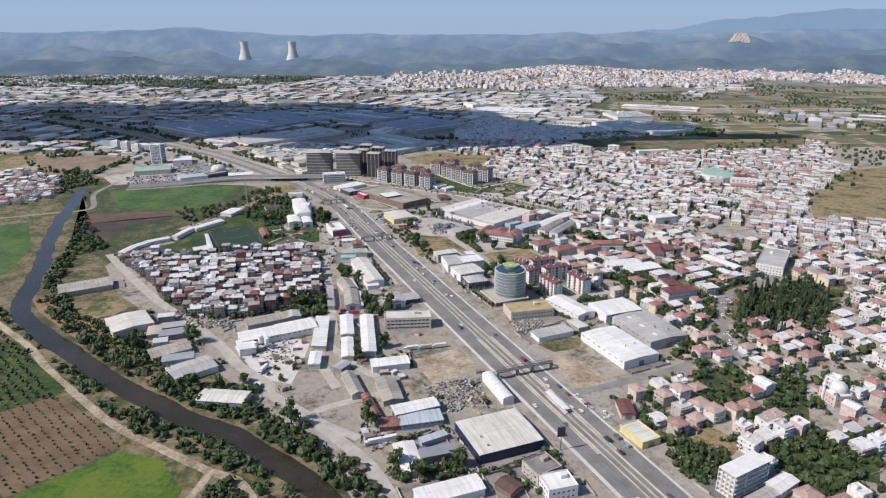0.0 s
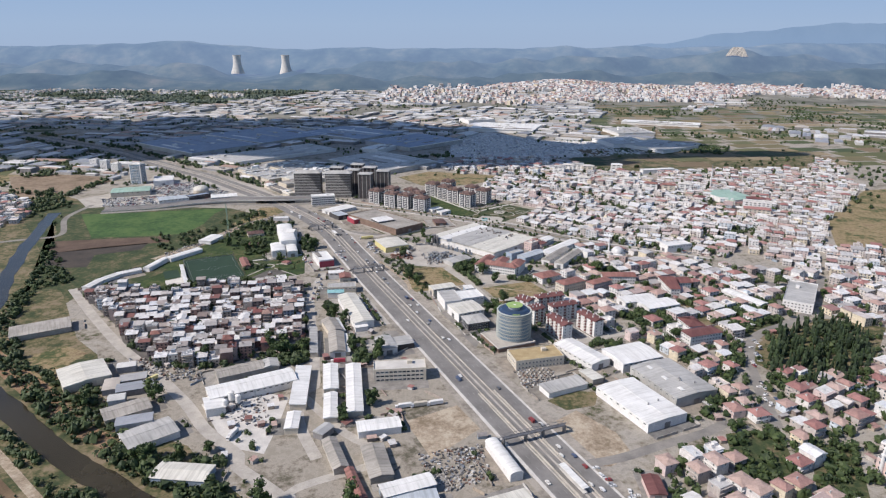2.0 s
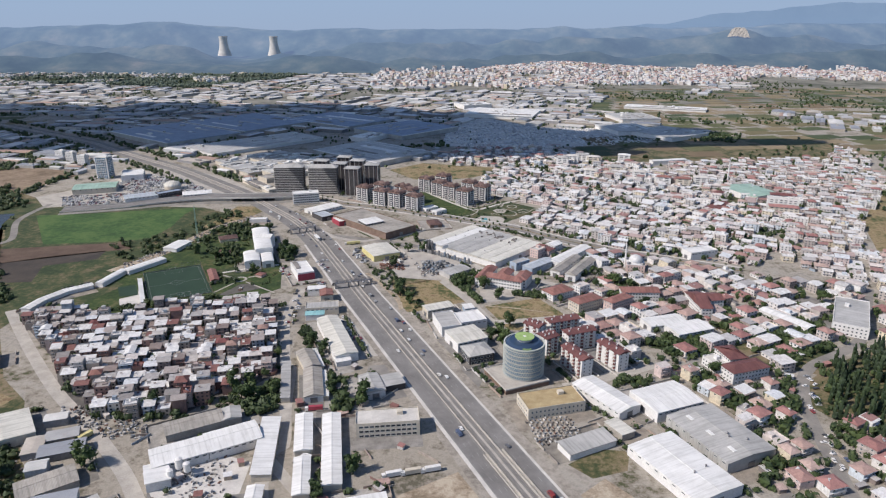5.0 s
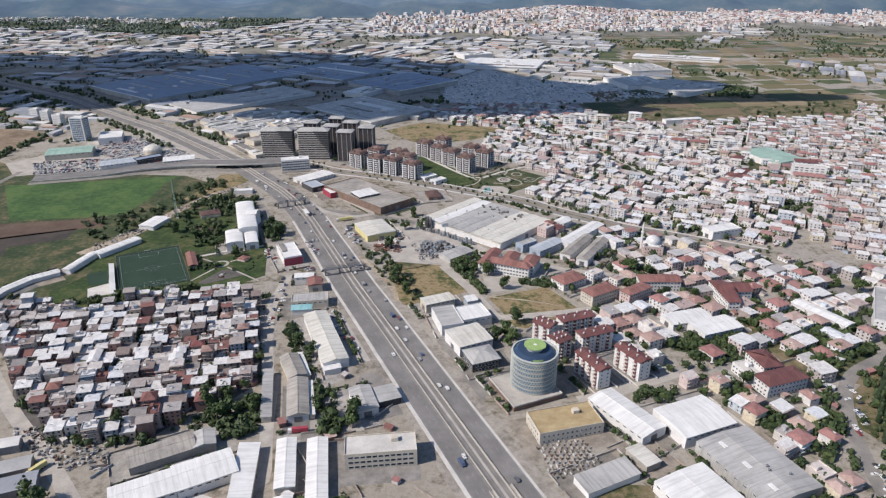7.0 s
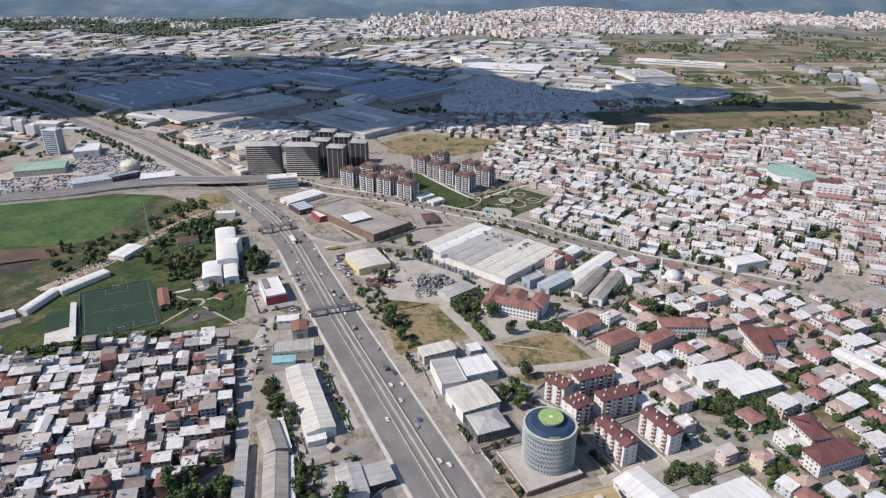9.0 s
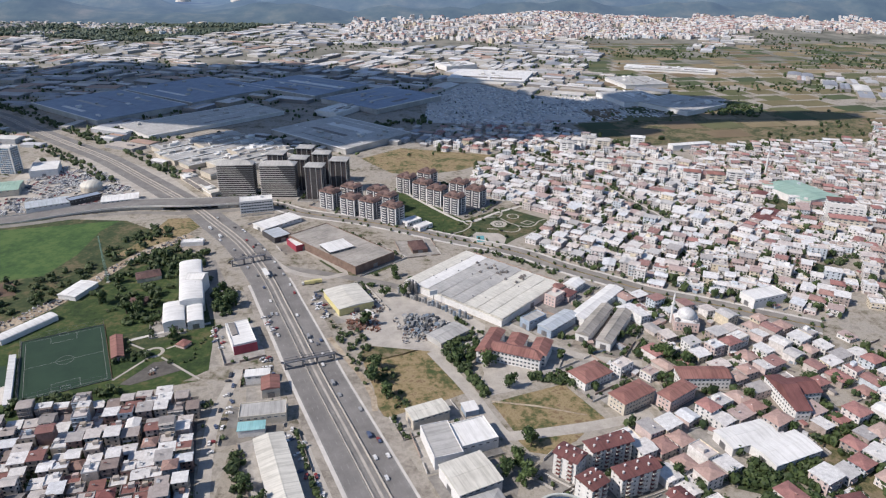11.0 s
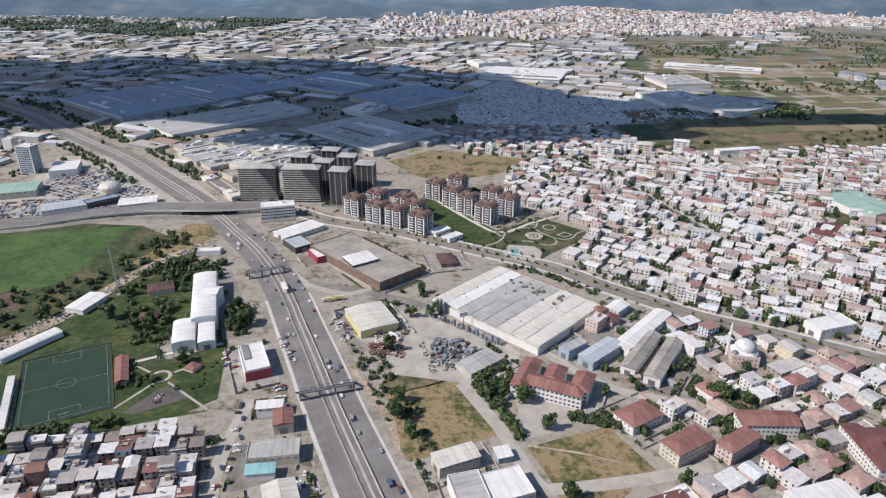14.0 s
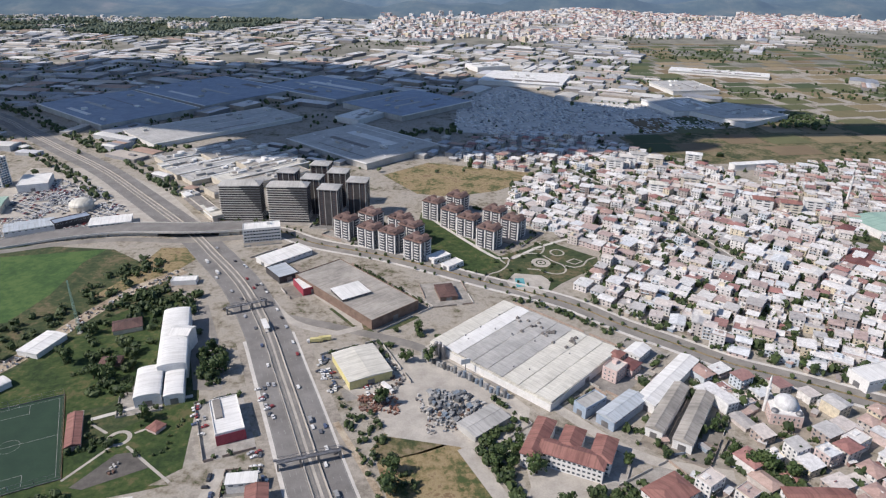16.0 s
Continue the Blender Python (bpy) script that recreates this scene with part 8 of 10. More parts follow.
for px, py, fl, wm, rm in ((237.6, 1355, 6, "white_wall", "grey_sheet"), (259, 1371, 6, "white_wall", "pale_concrete"), (282, 1396, 5, "white_wall", "grey_sheet"), (299, 1377, 5, "cream_wall", "pale_concrete"), (365, 1407, 4, "white_wall", "white_sheet"), (374, 1208, 5, "white_wall", "red_tile"), (401, 1196, 5, "cream_wall", "red_tile"), (432, 1203, 5, "white_wall", "pale_concrete"), (346, 1247, 5, "white_wall", "pale_concrete"), (318, 1290, 5, "cream_wall", "grey_sheet"), (268, 1262, 5, "white_wall", "cream_sheet")):
    block(px, py, 22, 14, -20, fl, 3.0, wm, "hip", rm, "pale apartment block standing above the low houses", 9.0, 6.0, 1.4, (0, 3), name="apartment_block")
block(482, 1036, 37, 14, -22, 4, 3.0, "cream_wall", "hip", "pink_tile", "wide pale block with a pinkish roof", 6.0, 3.6, 1.4, (0, 3), name="apartment_block")
block(490, 1055, 40, 13, -22, 6, 3.0, "white_wall", "flat", "pale_concrete", "long white slab block with a flat roof", 6.0, 3.6, 1.4, (0, 3), name="apartment_block")
block(498, 1078, 27, 15, -22, 6, 3.0, "white_wall", "hip", "wine_tile", "white block with a dark red roof", 6.0, 3.6, 1.4, (0, 3), name="apartment_block")
hall(406, 1064, 42, 26, 48, 6.0, "gable", "wine_tile", "white_wall", "market hall with a brown-red roof", 2.4, (0,), windows=False)
hall(436, 1140, 22, 14, 40, 6.0, "hip", "wine_tile", "white_wall", "white hall with a dark red roof", 2.0, (0,), windows=False)
hall(486.1, 1140.6, 53.3, 71.4, 15.5, 9.0, "gable", "green_sheet", "white_wall", "sports hall with a broad green sheet roof", 1.4, (0, 1), category="sports hall", name="sports_hall")
hall(437.9, 1374.3, 68.8, 13, 11.9, 9.0, "gable", "white_sheet", "white_wall", "pale roofed depot at the town edge", 1.0, (0,), windows=False)
e = thing("minaret", 489.9, 1233.7, 0, "tall slender pale minaret at the town edge", "minaret")
k = Kit()
k.tube(0, 0, 0, 26, 1.4, 1.2, 12).tube(0, 0, 26, 28, 2.1, 2.1, 12).tube(0, 0, 28, 36, 1.0, 0.9, 12)
part("shaft", k, "white_wall", e)
k = Kit()
k.tube(0, 0, 36, 44, 1.1, 0.05, 12)
part("spire", k, "steel", e)

k = Kit()
k.box(0, 0, 0, 1, 1, 1)
STRIP_MESHES = [k.mesh("roof_strip", q) for q in ("white_sheet", "grey_sheet", "bitumen")]
rng = random.Random(12)
for o in [q for q in scene.collection.objects if q.name.startswith("works_hall") and q.parent is None]:
    roof = [q for q in o.children if q.name.startswith("roof") and not q.name.startswith("rooflight")][0]
    xs_ = [v.co.x for v in roof.data.vertices]
    ys_ = [v.co.y for v in roof.data.vertices]
    zs_ = [v.co.z for v in roof.data.vertices]
    L, W, zt = max(xs_) - min(xs_), max(ys_) - min(ys_), max(zs_)
    for i in range(4):
        yy = (i - 1.5) * W / 4.6 + rng.uniform(-0.06, 0.06) * W
        part("roof_strip", STRIP_MESHES[rng.choice((0, 1, 1, 2))], None, o, "", Matrix.LocRotScale((rng.uniform(-0.1, 0.1) * L, yy, zt - 0.5 - 1.0 * abs(yy) * 2 / W), None, (L * rng.uniform(0.2, 0.8), rng.choice((1.5, 3.0, 9.0, 17.0)), 0.9)))
    for s in (-1, 1):
        part("roof_edge", STRIP_MESHES[0], None, o, "pale roof edge", Matrix.LocRotScale((0, s * W / 2, zt - 1.6), None, (L, 2.4, 1.1)))
    for i in range(7):
        part("roof_plant", STRIP_MESHES[rng.choice((0, 1))], None, o, "rooftop plant box", Matrix.LocRotScale((rng.uniform(-0.45, 0.45) * L, rng.uniform(-0.4, 0.4) * W, zt - 0.8), None, (rng.uniform(4, 14), rng.uniform(3, 9), rng.uniform(2, 4))))

ROOFS_FAR = [(0.70, 0.70, 0.68), (0.62, 0.60, 0.56), (0.74, 0.73, 0.72), (0.5, 0.5, 0.5), (0.55, 0.5, 0.44), (0.66, 0.67, 0.7), (0.36, 0.38, 0.42), (0.75, 0.74, 0.71), (0.46, 0.32, 0.25), (0.30, 0.32, 0.36)]
MAT["shed_roof_far"] = choice("shed_roof_far", ROOFS_FAR, True, 0.6, blotch=0.02)
MAT["shed_wall_far"] = choice("shed_wall_far", [(0.45, 0.44, 0.42), (0.33, 0.33, 0.34), (0.56, 0.55, 0.53), (0.26, 0.25, 0.25), (0.40, 0.36, 0.31), (0.50, 0.52, 0.55)], True, 0.9)
rng = random.Random(23)
k, belts = Kit(), []
for i in range(20000):
    y = 1330 + 2400 * rng.random() ** 0.8
    x = rng.uniform(-1.05, 0.62) * y + 120
    if y < 1750 and x > -380 or y > wood_edge(x) - 30:
        continue
    if x > 150 + 0.17 * y and noise.noise((x / 300, y / 300, 9)) > -0.35:
        continue
    if noise.noise((x / 420, y / 330, 2.2)) < -0.3:
        continue
    L, W = rng.uniform(26, 90), rng.uniform(16, 44)
    a = (-28 if noise.noise((x / 300, y / 300, 4)) > -0.1 else 62) + rng.uniform(-3, 3)
    if x < -0.35 * y:
        a += 18
    if not free(x, y, min(L, W) * 0.52):
        continue
    c, s = math.cos(radians(a)), math.sin(radians(a))
    if not all(free(x + u * L * 0.4 * c, y + u * L * 0.4 * s, 7.9) for u in (-1, 1)):
        continue
    claim(x, y, L, W, a)
    h, z = rng.uniform(4, 8.5), rise(x, y)
    k.solid(x, y, z - 3, L, W, h + 3, 0, a)
    kind = rng.random()
    if kind < 0.45:
        k.gable(L, W, h + 0.05, W * 0.06, 0.3, 0.3, 1, pose(x, y, z, 0, 0, a))
    elif kind < 0.7:
        n = max(2, int(W / 9))
        for q in range(n):
            v = (q + 0.5) / n * W - W / 2
            k.gable(L, W / n - 0.4, h + 0.05, 1.1, 0.1, 0.3, 1, pose(x - v * s, y + v * c, z, 0, 0, a))
    else:
        k.solid(x, y, z + h, L - 1, W - 1, 0.3, 1, a)
        k.solid(x + 0.2 * L * c, y + 0.2 * L * s, z + h + 0.3, L * 0.2, W * 0.2, 1.8, 0, a)
    if rng.random() < 0.5:
        u = rng.choice((-1, 1)) * (W / 2 + 6)
        belts += [(x - u * s + (q / 6 - 0.5) * L * c, y + u * c + (q / 6 - 0.5) * L * s) for q in range(7) if rng.random() < 0.75]
for poly, a in (([(-416.3, 1332.6), (-330.4, 1445.4), (-122.7, 1533.2), (-154.1, 1443.9), (-277.3, 1307.6), (-264.5, 1222), (-352.6, 1298.6)], -28), ([(-783.2, 1640.3), (-644.3, 1513.6), (-458.5, 1350.5), (-451.1, 1309.4), (-641.7, 1448.1), (-818.9, 1587.5)], -38), ([(-790.2, 1538), (-630.7, 1407.8), (-606.8, 1311.1), (-682.4, 1352.7)], -12), ([(-256.4, 1331), (25.6, 1556.6), (26, 1401.9), (-64.2, 1414.5), (-178.9, 1347.8)], -28), ([(-301.1, 545.9), (-270.6, 568), (-188.4, 508.1), (-149.3, 437.7), (-186.3, 437.9), (-233.3, 471.1)], 20), ([(-104.3, 507.4), (-54.9, 478.5), (-34.5, 436.8), (-54.2, 394.6), (-91.8, 437.2)], 60), ([(-59.1, 437), (-0.2, 394.2), (-0.3, 337.5), (-28.7, 347.9)], 20)):
    x0, y0, x1, y1 = bounds(poly)
    for i in range(260):
        x, y = rng.uniform(x0, x1), rng.uniform(y0, y1)
        L, W = rng.uniform(11, 30), rng.uniform(8, 15)
        if inside(x, y, poly) and free(x, y, 7.9):
            q = a + rng.choice((0, 0, 90)) + rng.uniform(-4, 4)
            claim(x, y, L, W, q)
            h = rng.uniform(3.5, 6.5)
            k.solid(x, y, -0.3, L, W, h + 0.3, 0, q)
            k.gable(L, W, h + 0.05, rng.uniform(0.4, 1.6), 0.4, 0.25, 1, pose(x, y, 0, 0, 0, q))
stuff("works_district", k, ("shed_wall_far", "shed_roof_far"), "wide industrial district of pale sheet roofed sheds", "sheds")

# far town on its hill
k = Kit()
rng = random.Random(31)
n = 0
while n < 5200:
    y = rng.uniform(2750, 3690)
    x = rng.uniform(-260, 2250)
    edge = 2850 + 0.12 * max(0, x - 300) + 90 * noise.noise((x / 260, 0.5, 0))
    if y < edge or noise.noise((x / 170, y / 140, 5.5)) < -0.33 or (x < 250 and rng.random() < 0.75) or (x > 1800 and rng.random() < 0.5):
        continue
    h = rng.choice((6, 8, 9, 12, 14)) * (1.3 if x < 350 else 1.0)
    w = rng.uniform(10, 19)
    z = rise(x, y)
    a = rng.choice((10, 55, -30))
    k.solid(x, y, z - 4, w, w * rng.uniform(0.7, 1.1), h + 4, 0, a)
    if rng.random() < 0.7:
        k.gable(w, w * 0.8, z + h, 2.0, 0.4, 0.2, 2 if rng.random() < 0.45 else 1, pose(x, y, 0, 0, 0, a), hip=w * 0.35)
    n += 1
n = 0
while n < 900:
    y, x = rng.uniform(3000, 3560), rng.uniform(-3000, -900)
    if noise.noise((x / 260, y / 200, 8.5)) < 0.12:
        continue
    z, w = rise(x, y), rng.uniform(9, 18)
    k.solid(x, y, z - 4, w, w * 0.8, rng.choice((6, 8, 10)) + 4, 0, rng.uniform(0, 90))
    n += 1
stuff("far_town", k, ("pale_wall_far", "pale_roof_far", "tile_roof_far"), "distant dense pale town climbing a hill", "houses")

# farmland mosaic
k = Kit()
MAT["farm_mosaic"] = choice("farm_mosaic", [(0.17, 0.15, 0.075), (0.075, 0.10, 0.04), (0.24, 0.195, 0.11), (0.11, 0.12, 0.05), (0.06, 0.085, 0.035), (0.30, 0.24, 0.15), (0.13, 0.135, 0.06), (0.20, 0.15, 0.09)], True, 0.97, 0.0, 0.25, 0.0, 0.02)
rng = random.Random(44)
for i in range(46):
    for j in range(26):
        u, v = i * 75 + rng.uniform(-9, 9), 1480 + j * 62 + rng.uniform(-9, 9)
        x, y = 330 + 0.26 * (v - 1480) + u, v
        L, W = 72, 58
        if y < 2800 and not inside(x, y, QUARTER_NE) and not inside(x, y, QUARTER_EAST) and rng.random() < 0.93:
            z = rise(x, y)
            a = 8 + 6 * noise.noise((x / 500, y / 500, 1))
            k.solid(x, y, z - 3, L * rng.uniform(0.8, 1.05), W * rng.uniform(0.75, 1.05), 3.12 + 0.05 * ((i + 2 * j) % 7), 0, a)
for i in range(30):
    for j in range(18):
        x, y = -900 - i * 95 + rng.uniform(-20, 20), 1300 + j * 80 + rng.uniform(-10, 10)
        if x < -0.42 * y - 260 and rng.random() < 0.8:
            k.solid(x, y, rise(x, y) - 3, 92 * rng.uniform(0.7, 1.0), 74 * rng.uniform(0.7, 1.0), 3.12 + 0.05 * ((i + 2 * j) % 7), 0, 12)
stuff("farmland", k, "farm_mosaic", "patchwork of dry and green farm fields", "fields")

# far car park of the works
k = Kit()
x0, y0, x1, y1 = bounds(LOT)
rng = random.Random(3)


def simple_car(k, x, y, a, rng):
    c = pose(x, y, 0.1, 0, 0, a)
    L, W = rng.uniform(4.1, 4.7), 1.8
    pts = [(-L / 2, 0.35), (-L / 2, 0.95), (-L * 0.2, 1.0), (-L * 0.08, 1.45), (L * 0.28, 1.45), (L * 0.42, 1.0), (L / 2, 0.9), (L / 2, 0.35)]
    v = [(px, -W / 2, pz) for px, pz in pts] + [(px, W / 2, pz) for px, pz in pts]
    n = len(pts)
    k.add(v, [tuple(range(n)), tuple(range(2 * n - 1, n - 1, -1))] + [(i, n + i, n + (i + 1) % n, (i + 1) % n) for i in range(n)], 0, c)
    k.add([(-L * 0.19, -W / 2 + 0.1, 1.03), (-L * 0.19, W / 2 - 0.1, 1.03), (-L * 0.09, W / 2 - 0.1, 1.44), (-L * 0.09, -W / 2 + 0.1, 1.44)], [(0, 3, 2, 1)], 1, c @ Matrix.Translation((-0.05, 0, 0)))
    for s in (-1, 1):
        k.add([(-L * 0.15, s * (W / 2 + 0.015), 1.05), (L * 0.36, s * (W / 2 + 0.015), 1.05), (L * 0.26, s * (W / 2 + 0.015), 1.38), (-L * 0.07, s * (W / 2 + 0.015), 1.38)], [(0, 1, 2, 3)], 1, c)


for i in range(5200):
    x, y = rng.uniform(x0, x1), rng.uniform(y0, y1)
    if inside(x, y, LOT) and free(x, y, 2.0, True) and noise.noise((x / 60, y / 60, 7)) > -0.3:
        u = round((x * 0.88 + y * 0.47) / 2.7) * 2.7
        v = round((-x * 0.47 + y * 0.88) / 9.5) * 9.5
        k.solid(u * 0.88 - v * 0.47, u * 0.47 + v * 0.88, 0.1, 1.9, 4.4, 1.35, 0, 28)
MAT["new_cars"] = choice("new_cars", [(0.75, 0.75, 0.75), (0.62, 0.63, 0.65), (0.45, 0.47, 0.5), (0.72, 0.72, 0.71), (0.3, 0.32, 0.36), (0.78, 0.78, 0.78)], True, 0.3, 0.0, 0.1)
stuff("new_car_rows", k, "new_cars", "rows of new cars parked at the works", "cars")
k = Kit()
YARD = [(-540, 1104.9), (-470.8, 1132.6), (-437, 1136.1), (-336.2, 1153.3), (-327.5, 1146.9), (-409.9, 1130.2), (-529.8, 1090.7)]
YARD5 = [(-536.9, 1290.9), (-421.5, 1277.1), (-359.3, 1195.7), (-381.1, 1133.5), (-432.4, 1150.9), (-499.6, 1197.4)]
YARD6 = [(-566, 1152.6), (-479.2, 1171.3), (-339.7, 1140.1), (-224.7, 1153.1), (-215, 1143.3), (-333.1, 1121.3), (-539.1, 1106.1)]
YARD2 = [(-522.9, 1253), (-496.8, 1309), (-413.2, 1254.5), (-370.4, 1196.3), (-401.9, 1201.5), (-449.1, 1204.6)]
YARD3 = [(-474.6, 1138.9), (-453.6, 1200.8), (-435.1, 1190.1), (-447.7, 1155.4), (-463.4, 1120.4)]
YARD4 = [(-394.9, 1244.4), (-371.9, 1255.1), (-284.1, 1162.3), (-306.9, 1157)]
for poly, a in ((YARD5, -30), (YARD6, 4), (YARD, 8), (YARD2, 20), (YARD3, 25), (YARD4, -40)):
    x0, y0, x1, y1 = bounds(poly)
    c, s = math.cos(radians(a)), math.sin(radians(a))
    R = max(x1 - x0, y1 - y0)
    for i in range(int(-R / 2.9), int(R / 2.9)):
        for j in range(int(-R / 7), int(R / 7)):
            u, v = i * 2.9, j * 7.0
            x, y = (x0 + x1) / 2 + u * c - v * s, (y0 + y1) / 2 + u * s + v * c
            if inside(x, y, poly) and rng.random() < 0.82 and free(x, y, 1.5, True) and noise.noise((x / 16, y / 16, 2)) > -0.25:
                simple_car(k, x, y, a + 90 + rng.uniform(-3, 3), rng)
stuff("parked_vehicles", k, ("car_paint_far", "pane"), "rows of parked cars of mixed colours", "cars")

# ---- cars on the roads ----
def car(x, y, a, label="passenger car in traffic on the asphalt road", van=False):
    e = thing("car" if not van else "van", x, y, a, label, "car" if not van else "van", "vehicles on the roads", 0.11)
    L, W = (4.4, 1.8) if not van else (6.2, 2.1)
    pts = [(-L / 2, 0.35), (-L / 2, 0.9), (-L * 0.22, 1.0), (-L * 0.08, 1.45), (L * 0.26, 1.45), (L * 0.42, 1.02), (L / 2, 0.95), (L / 2, 0.35)]
    if van:
        pts = [(-L / 2, 0.4), (-L / 2, 1.2), (-L * 0.42, 1.4), (-L * 0.32, 2.3), (L * 0.48, 2.4), (L / 2, 2.3), (L / 2, 1.2), (L / 2, 0.4)]
    n = len(pts)
    k = Kit()
    k.add([(px, -W / 2, pz) for px, pz in pts] + [(px, W / 2, pz) for px, pz in pts], [tuple(range(n)), tuple(range(2 * n - 1, n - 1, -1))] + [(i, n + i, n + (i + 1) % n, (i + 1) % n) for i in range(n)])
    part("body", k, "car_paint", e)
    k = Kit()
    z0, z1 = (1.03, 1.4) if not van else (1.45, 2.15)
    for s in (-1, 1):
        k.box(L * 0.08 if not van else -L * 0.1, s * (W / 2 + 0.005), z0, L * 0.36, 0.03, z1 - z0)
    k.add([(pts[2][0] + 0.02, -W * 0.42, z0), (pts[2][0] + 0.02, W * 0.42, z0), (pts[3][0] - 0.02, W * 0.42, z1), (pts[3][0] - 0.02, -W * 0.42, z1)], [(0, 3, 2, 1)])
    part("window", k, "pane", e, "dark car windows")
    k = Kit()
    k.rod((0, -0.12, 0.32), (0, 0.12, 0.32), 0.32, 10)
    me = k.mesh("wheel", "rubber")
    for sx in (-0.3, 0.3):
        for sy in (-1, 1):
            part("wheel", me, None, e, "", Matrix.Translation((sx * L, sy * (W / 2 - 0.08), 0)))
    return e


CAR = car(*sides(HIGHWAY, 11.2)[62], 115)
VAN = car(*sides(HIGHWAY, -11.2)[68], 115, "white delivery van in traffic on the road", True)
rng = random.Random(8)
for i in range(80):
    j = rng.randrange(44, 116)
    side = rng.choice((-1, 1, 1))
    lane = side * rng.choice((7.5, 11.2, 15.0))
    p, q = sides(HIGHWAY, lane)[j], sides(HIGHWAY, lane)[j + 1]
    t = rng.random()
    x, y = p[0] + t * (q[0] - p[0]), p[1] + t * (q[1] - p[1])
    a = math.degrees(math.atan2(q[1] - p[1], q[0] - p[0])) + (180 if side > 0 else 0)
    copy_thing(VAN if rng.random() < 0.15 else CAR, pose(x, y, 0.11, 0, 0, a))
k = Kit()
for pts, num in ((((-117, 800), (-101, 768)), 9), (((-84, 716), (-58, 652)), 14), (((-128, 862), (-112, 826)), 10), (((-91.9, 893), (-74.2, 854.6)), 26), (((-66.9, 872.1), (-38.7, 841.4)), 10), (((-165.3, 840.3), (-152.2, 812.9)), 10), (((99.3, 419.6), (116.5, 390.9)), 10), (((280.6, 599.2), (258.4, 552.2)), 14), (((250.3, 530.6), (244.2, 492.4)), 10), (((-132.5, 777.8), (-128.1, 692.6)), 16)):
    (xa, ya), (xb, yb) = pts
    for i in range(num):
        t = (i + rng.uniform(0.1, 0.6)) / num
        simple_car(k, xa + t * (xb - xa) + rng.uniform(-4, 4), ya + t * (yb - ya) + rng.uniform(-4, 4), rng.choice((0, 90, 30, 115)) + rng.uniform(-8, 8), rng)
stuff("parked_cars", k, ("car_paint_far", "pane"), "parked cars beside streets and yards", "cars")

# ---- trees ----
def crown_mesh(name, R, H, seed, lumps=9, leaves=330, mat="leaves"):
    """A crown of many small leaf clumps round uneven lumps, with gaps."""
    rng = random.Random(seed)
    k = Kit()
    centres = []
    for i in range(lumps):
        a, r = rng.uniform(0, 6.283), R * rng.uniform(0.15, 0.68)
        z = H * rng.uniform(0.30, 0.92)
        centres.append((r * math.cos(a), r * math.sin(a), z, R * rng.uniform(0.33, 0.55)))
    for cx, cy, cz, cr in centres:
        blob(k, cx, cy, cz, cr * 0.72, cr * 0.72, cr * 0.62, rng.random() * 50, 0, 1, 0.6)
    for i in range(leaves):
        cx, cy, cz, cr = rng.choice(centres)
        d = Vector((rng.gauss(0, 1), rng.gauss(0, 1), rng.gauss(0.2, 1))).normalized()
        p = Vector((cx, cy, cz)) + d * cr * rng.uniform(0.72, 1.12)
        s = rng.uniform(0.28, 0.6)
        u = Vector((rng.gauss(0, 1), rng.gauss(0, 1), rng.gauss(0, 1))).normalized()
        v = d.cross(u).normalized() if d.cross(u).length > 0.01 else Vector((1, 0, 0))
        w = (d * 0.5 + u).normalized()
        k.add([tuple(p - v * s - w * s * 0.6), tuple(p + v * s - w * s * 0.5), tuple(p + v * s * 0.6 + w * s), tuple(p - v * s * 0.7 + w * s * 0.9)], [(0, 1, 2, 3)])
    return k.mesh(name, mat)


def tree(x, y, R, H, seed, label, mat="leaves", group="trees in the town"):
    rng = random.Random(seed)
    e = thing("tree", x, y, rng.uniform(0, 360), label, "tree", group)
    k = Kit()
    k.tube(0, 0, -0.2, H * 0.45, R * 0.09, R * 0.05, 7)
    for i in range(4):
        a = i * 1.6 + rng.random()
        k.rod((0, 0, H * (0.28 + 0.05 * i)), (R * 0.5 * math.cos(a), R * 0.5 * math.sin(a), H * 0.62), R * 0.03, 5)
    part("trunk", k, "bark", e)
    part("crown", crown_mesh("crown", R, H, seed, 9, 330, mat), None, e)
    return e


TREES = []
TREE_LABEL = "leafy green broadleaf tree with an uneven crown"


def plant(x, y, s=1.0):
    if not free(x, y, 1.2, True):
        return
    rng = random.Random(int(x * 13 + y * 7))
    if len(TREES) < 7:
        TREES.append(tree(x, y, 3.4 + 0.25 * len(TREES), 7.0 + 0.5 * len(TREES), 60 + len(TREES), TREE_LABEL))
        TREES[-1].scale = (s, s, s)
    else:
        t = TREES[rng.randrange(7)]
        c = copy_thing(t, pose(x, y, 0, 0, 0, rng.uniform(0, 360)))
        q = s * rng.uniform(0.8, 1.2)
        c.scale = (q, q, q * rng.uniform(0.9, 1.15))


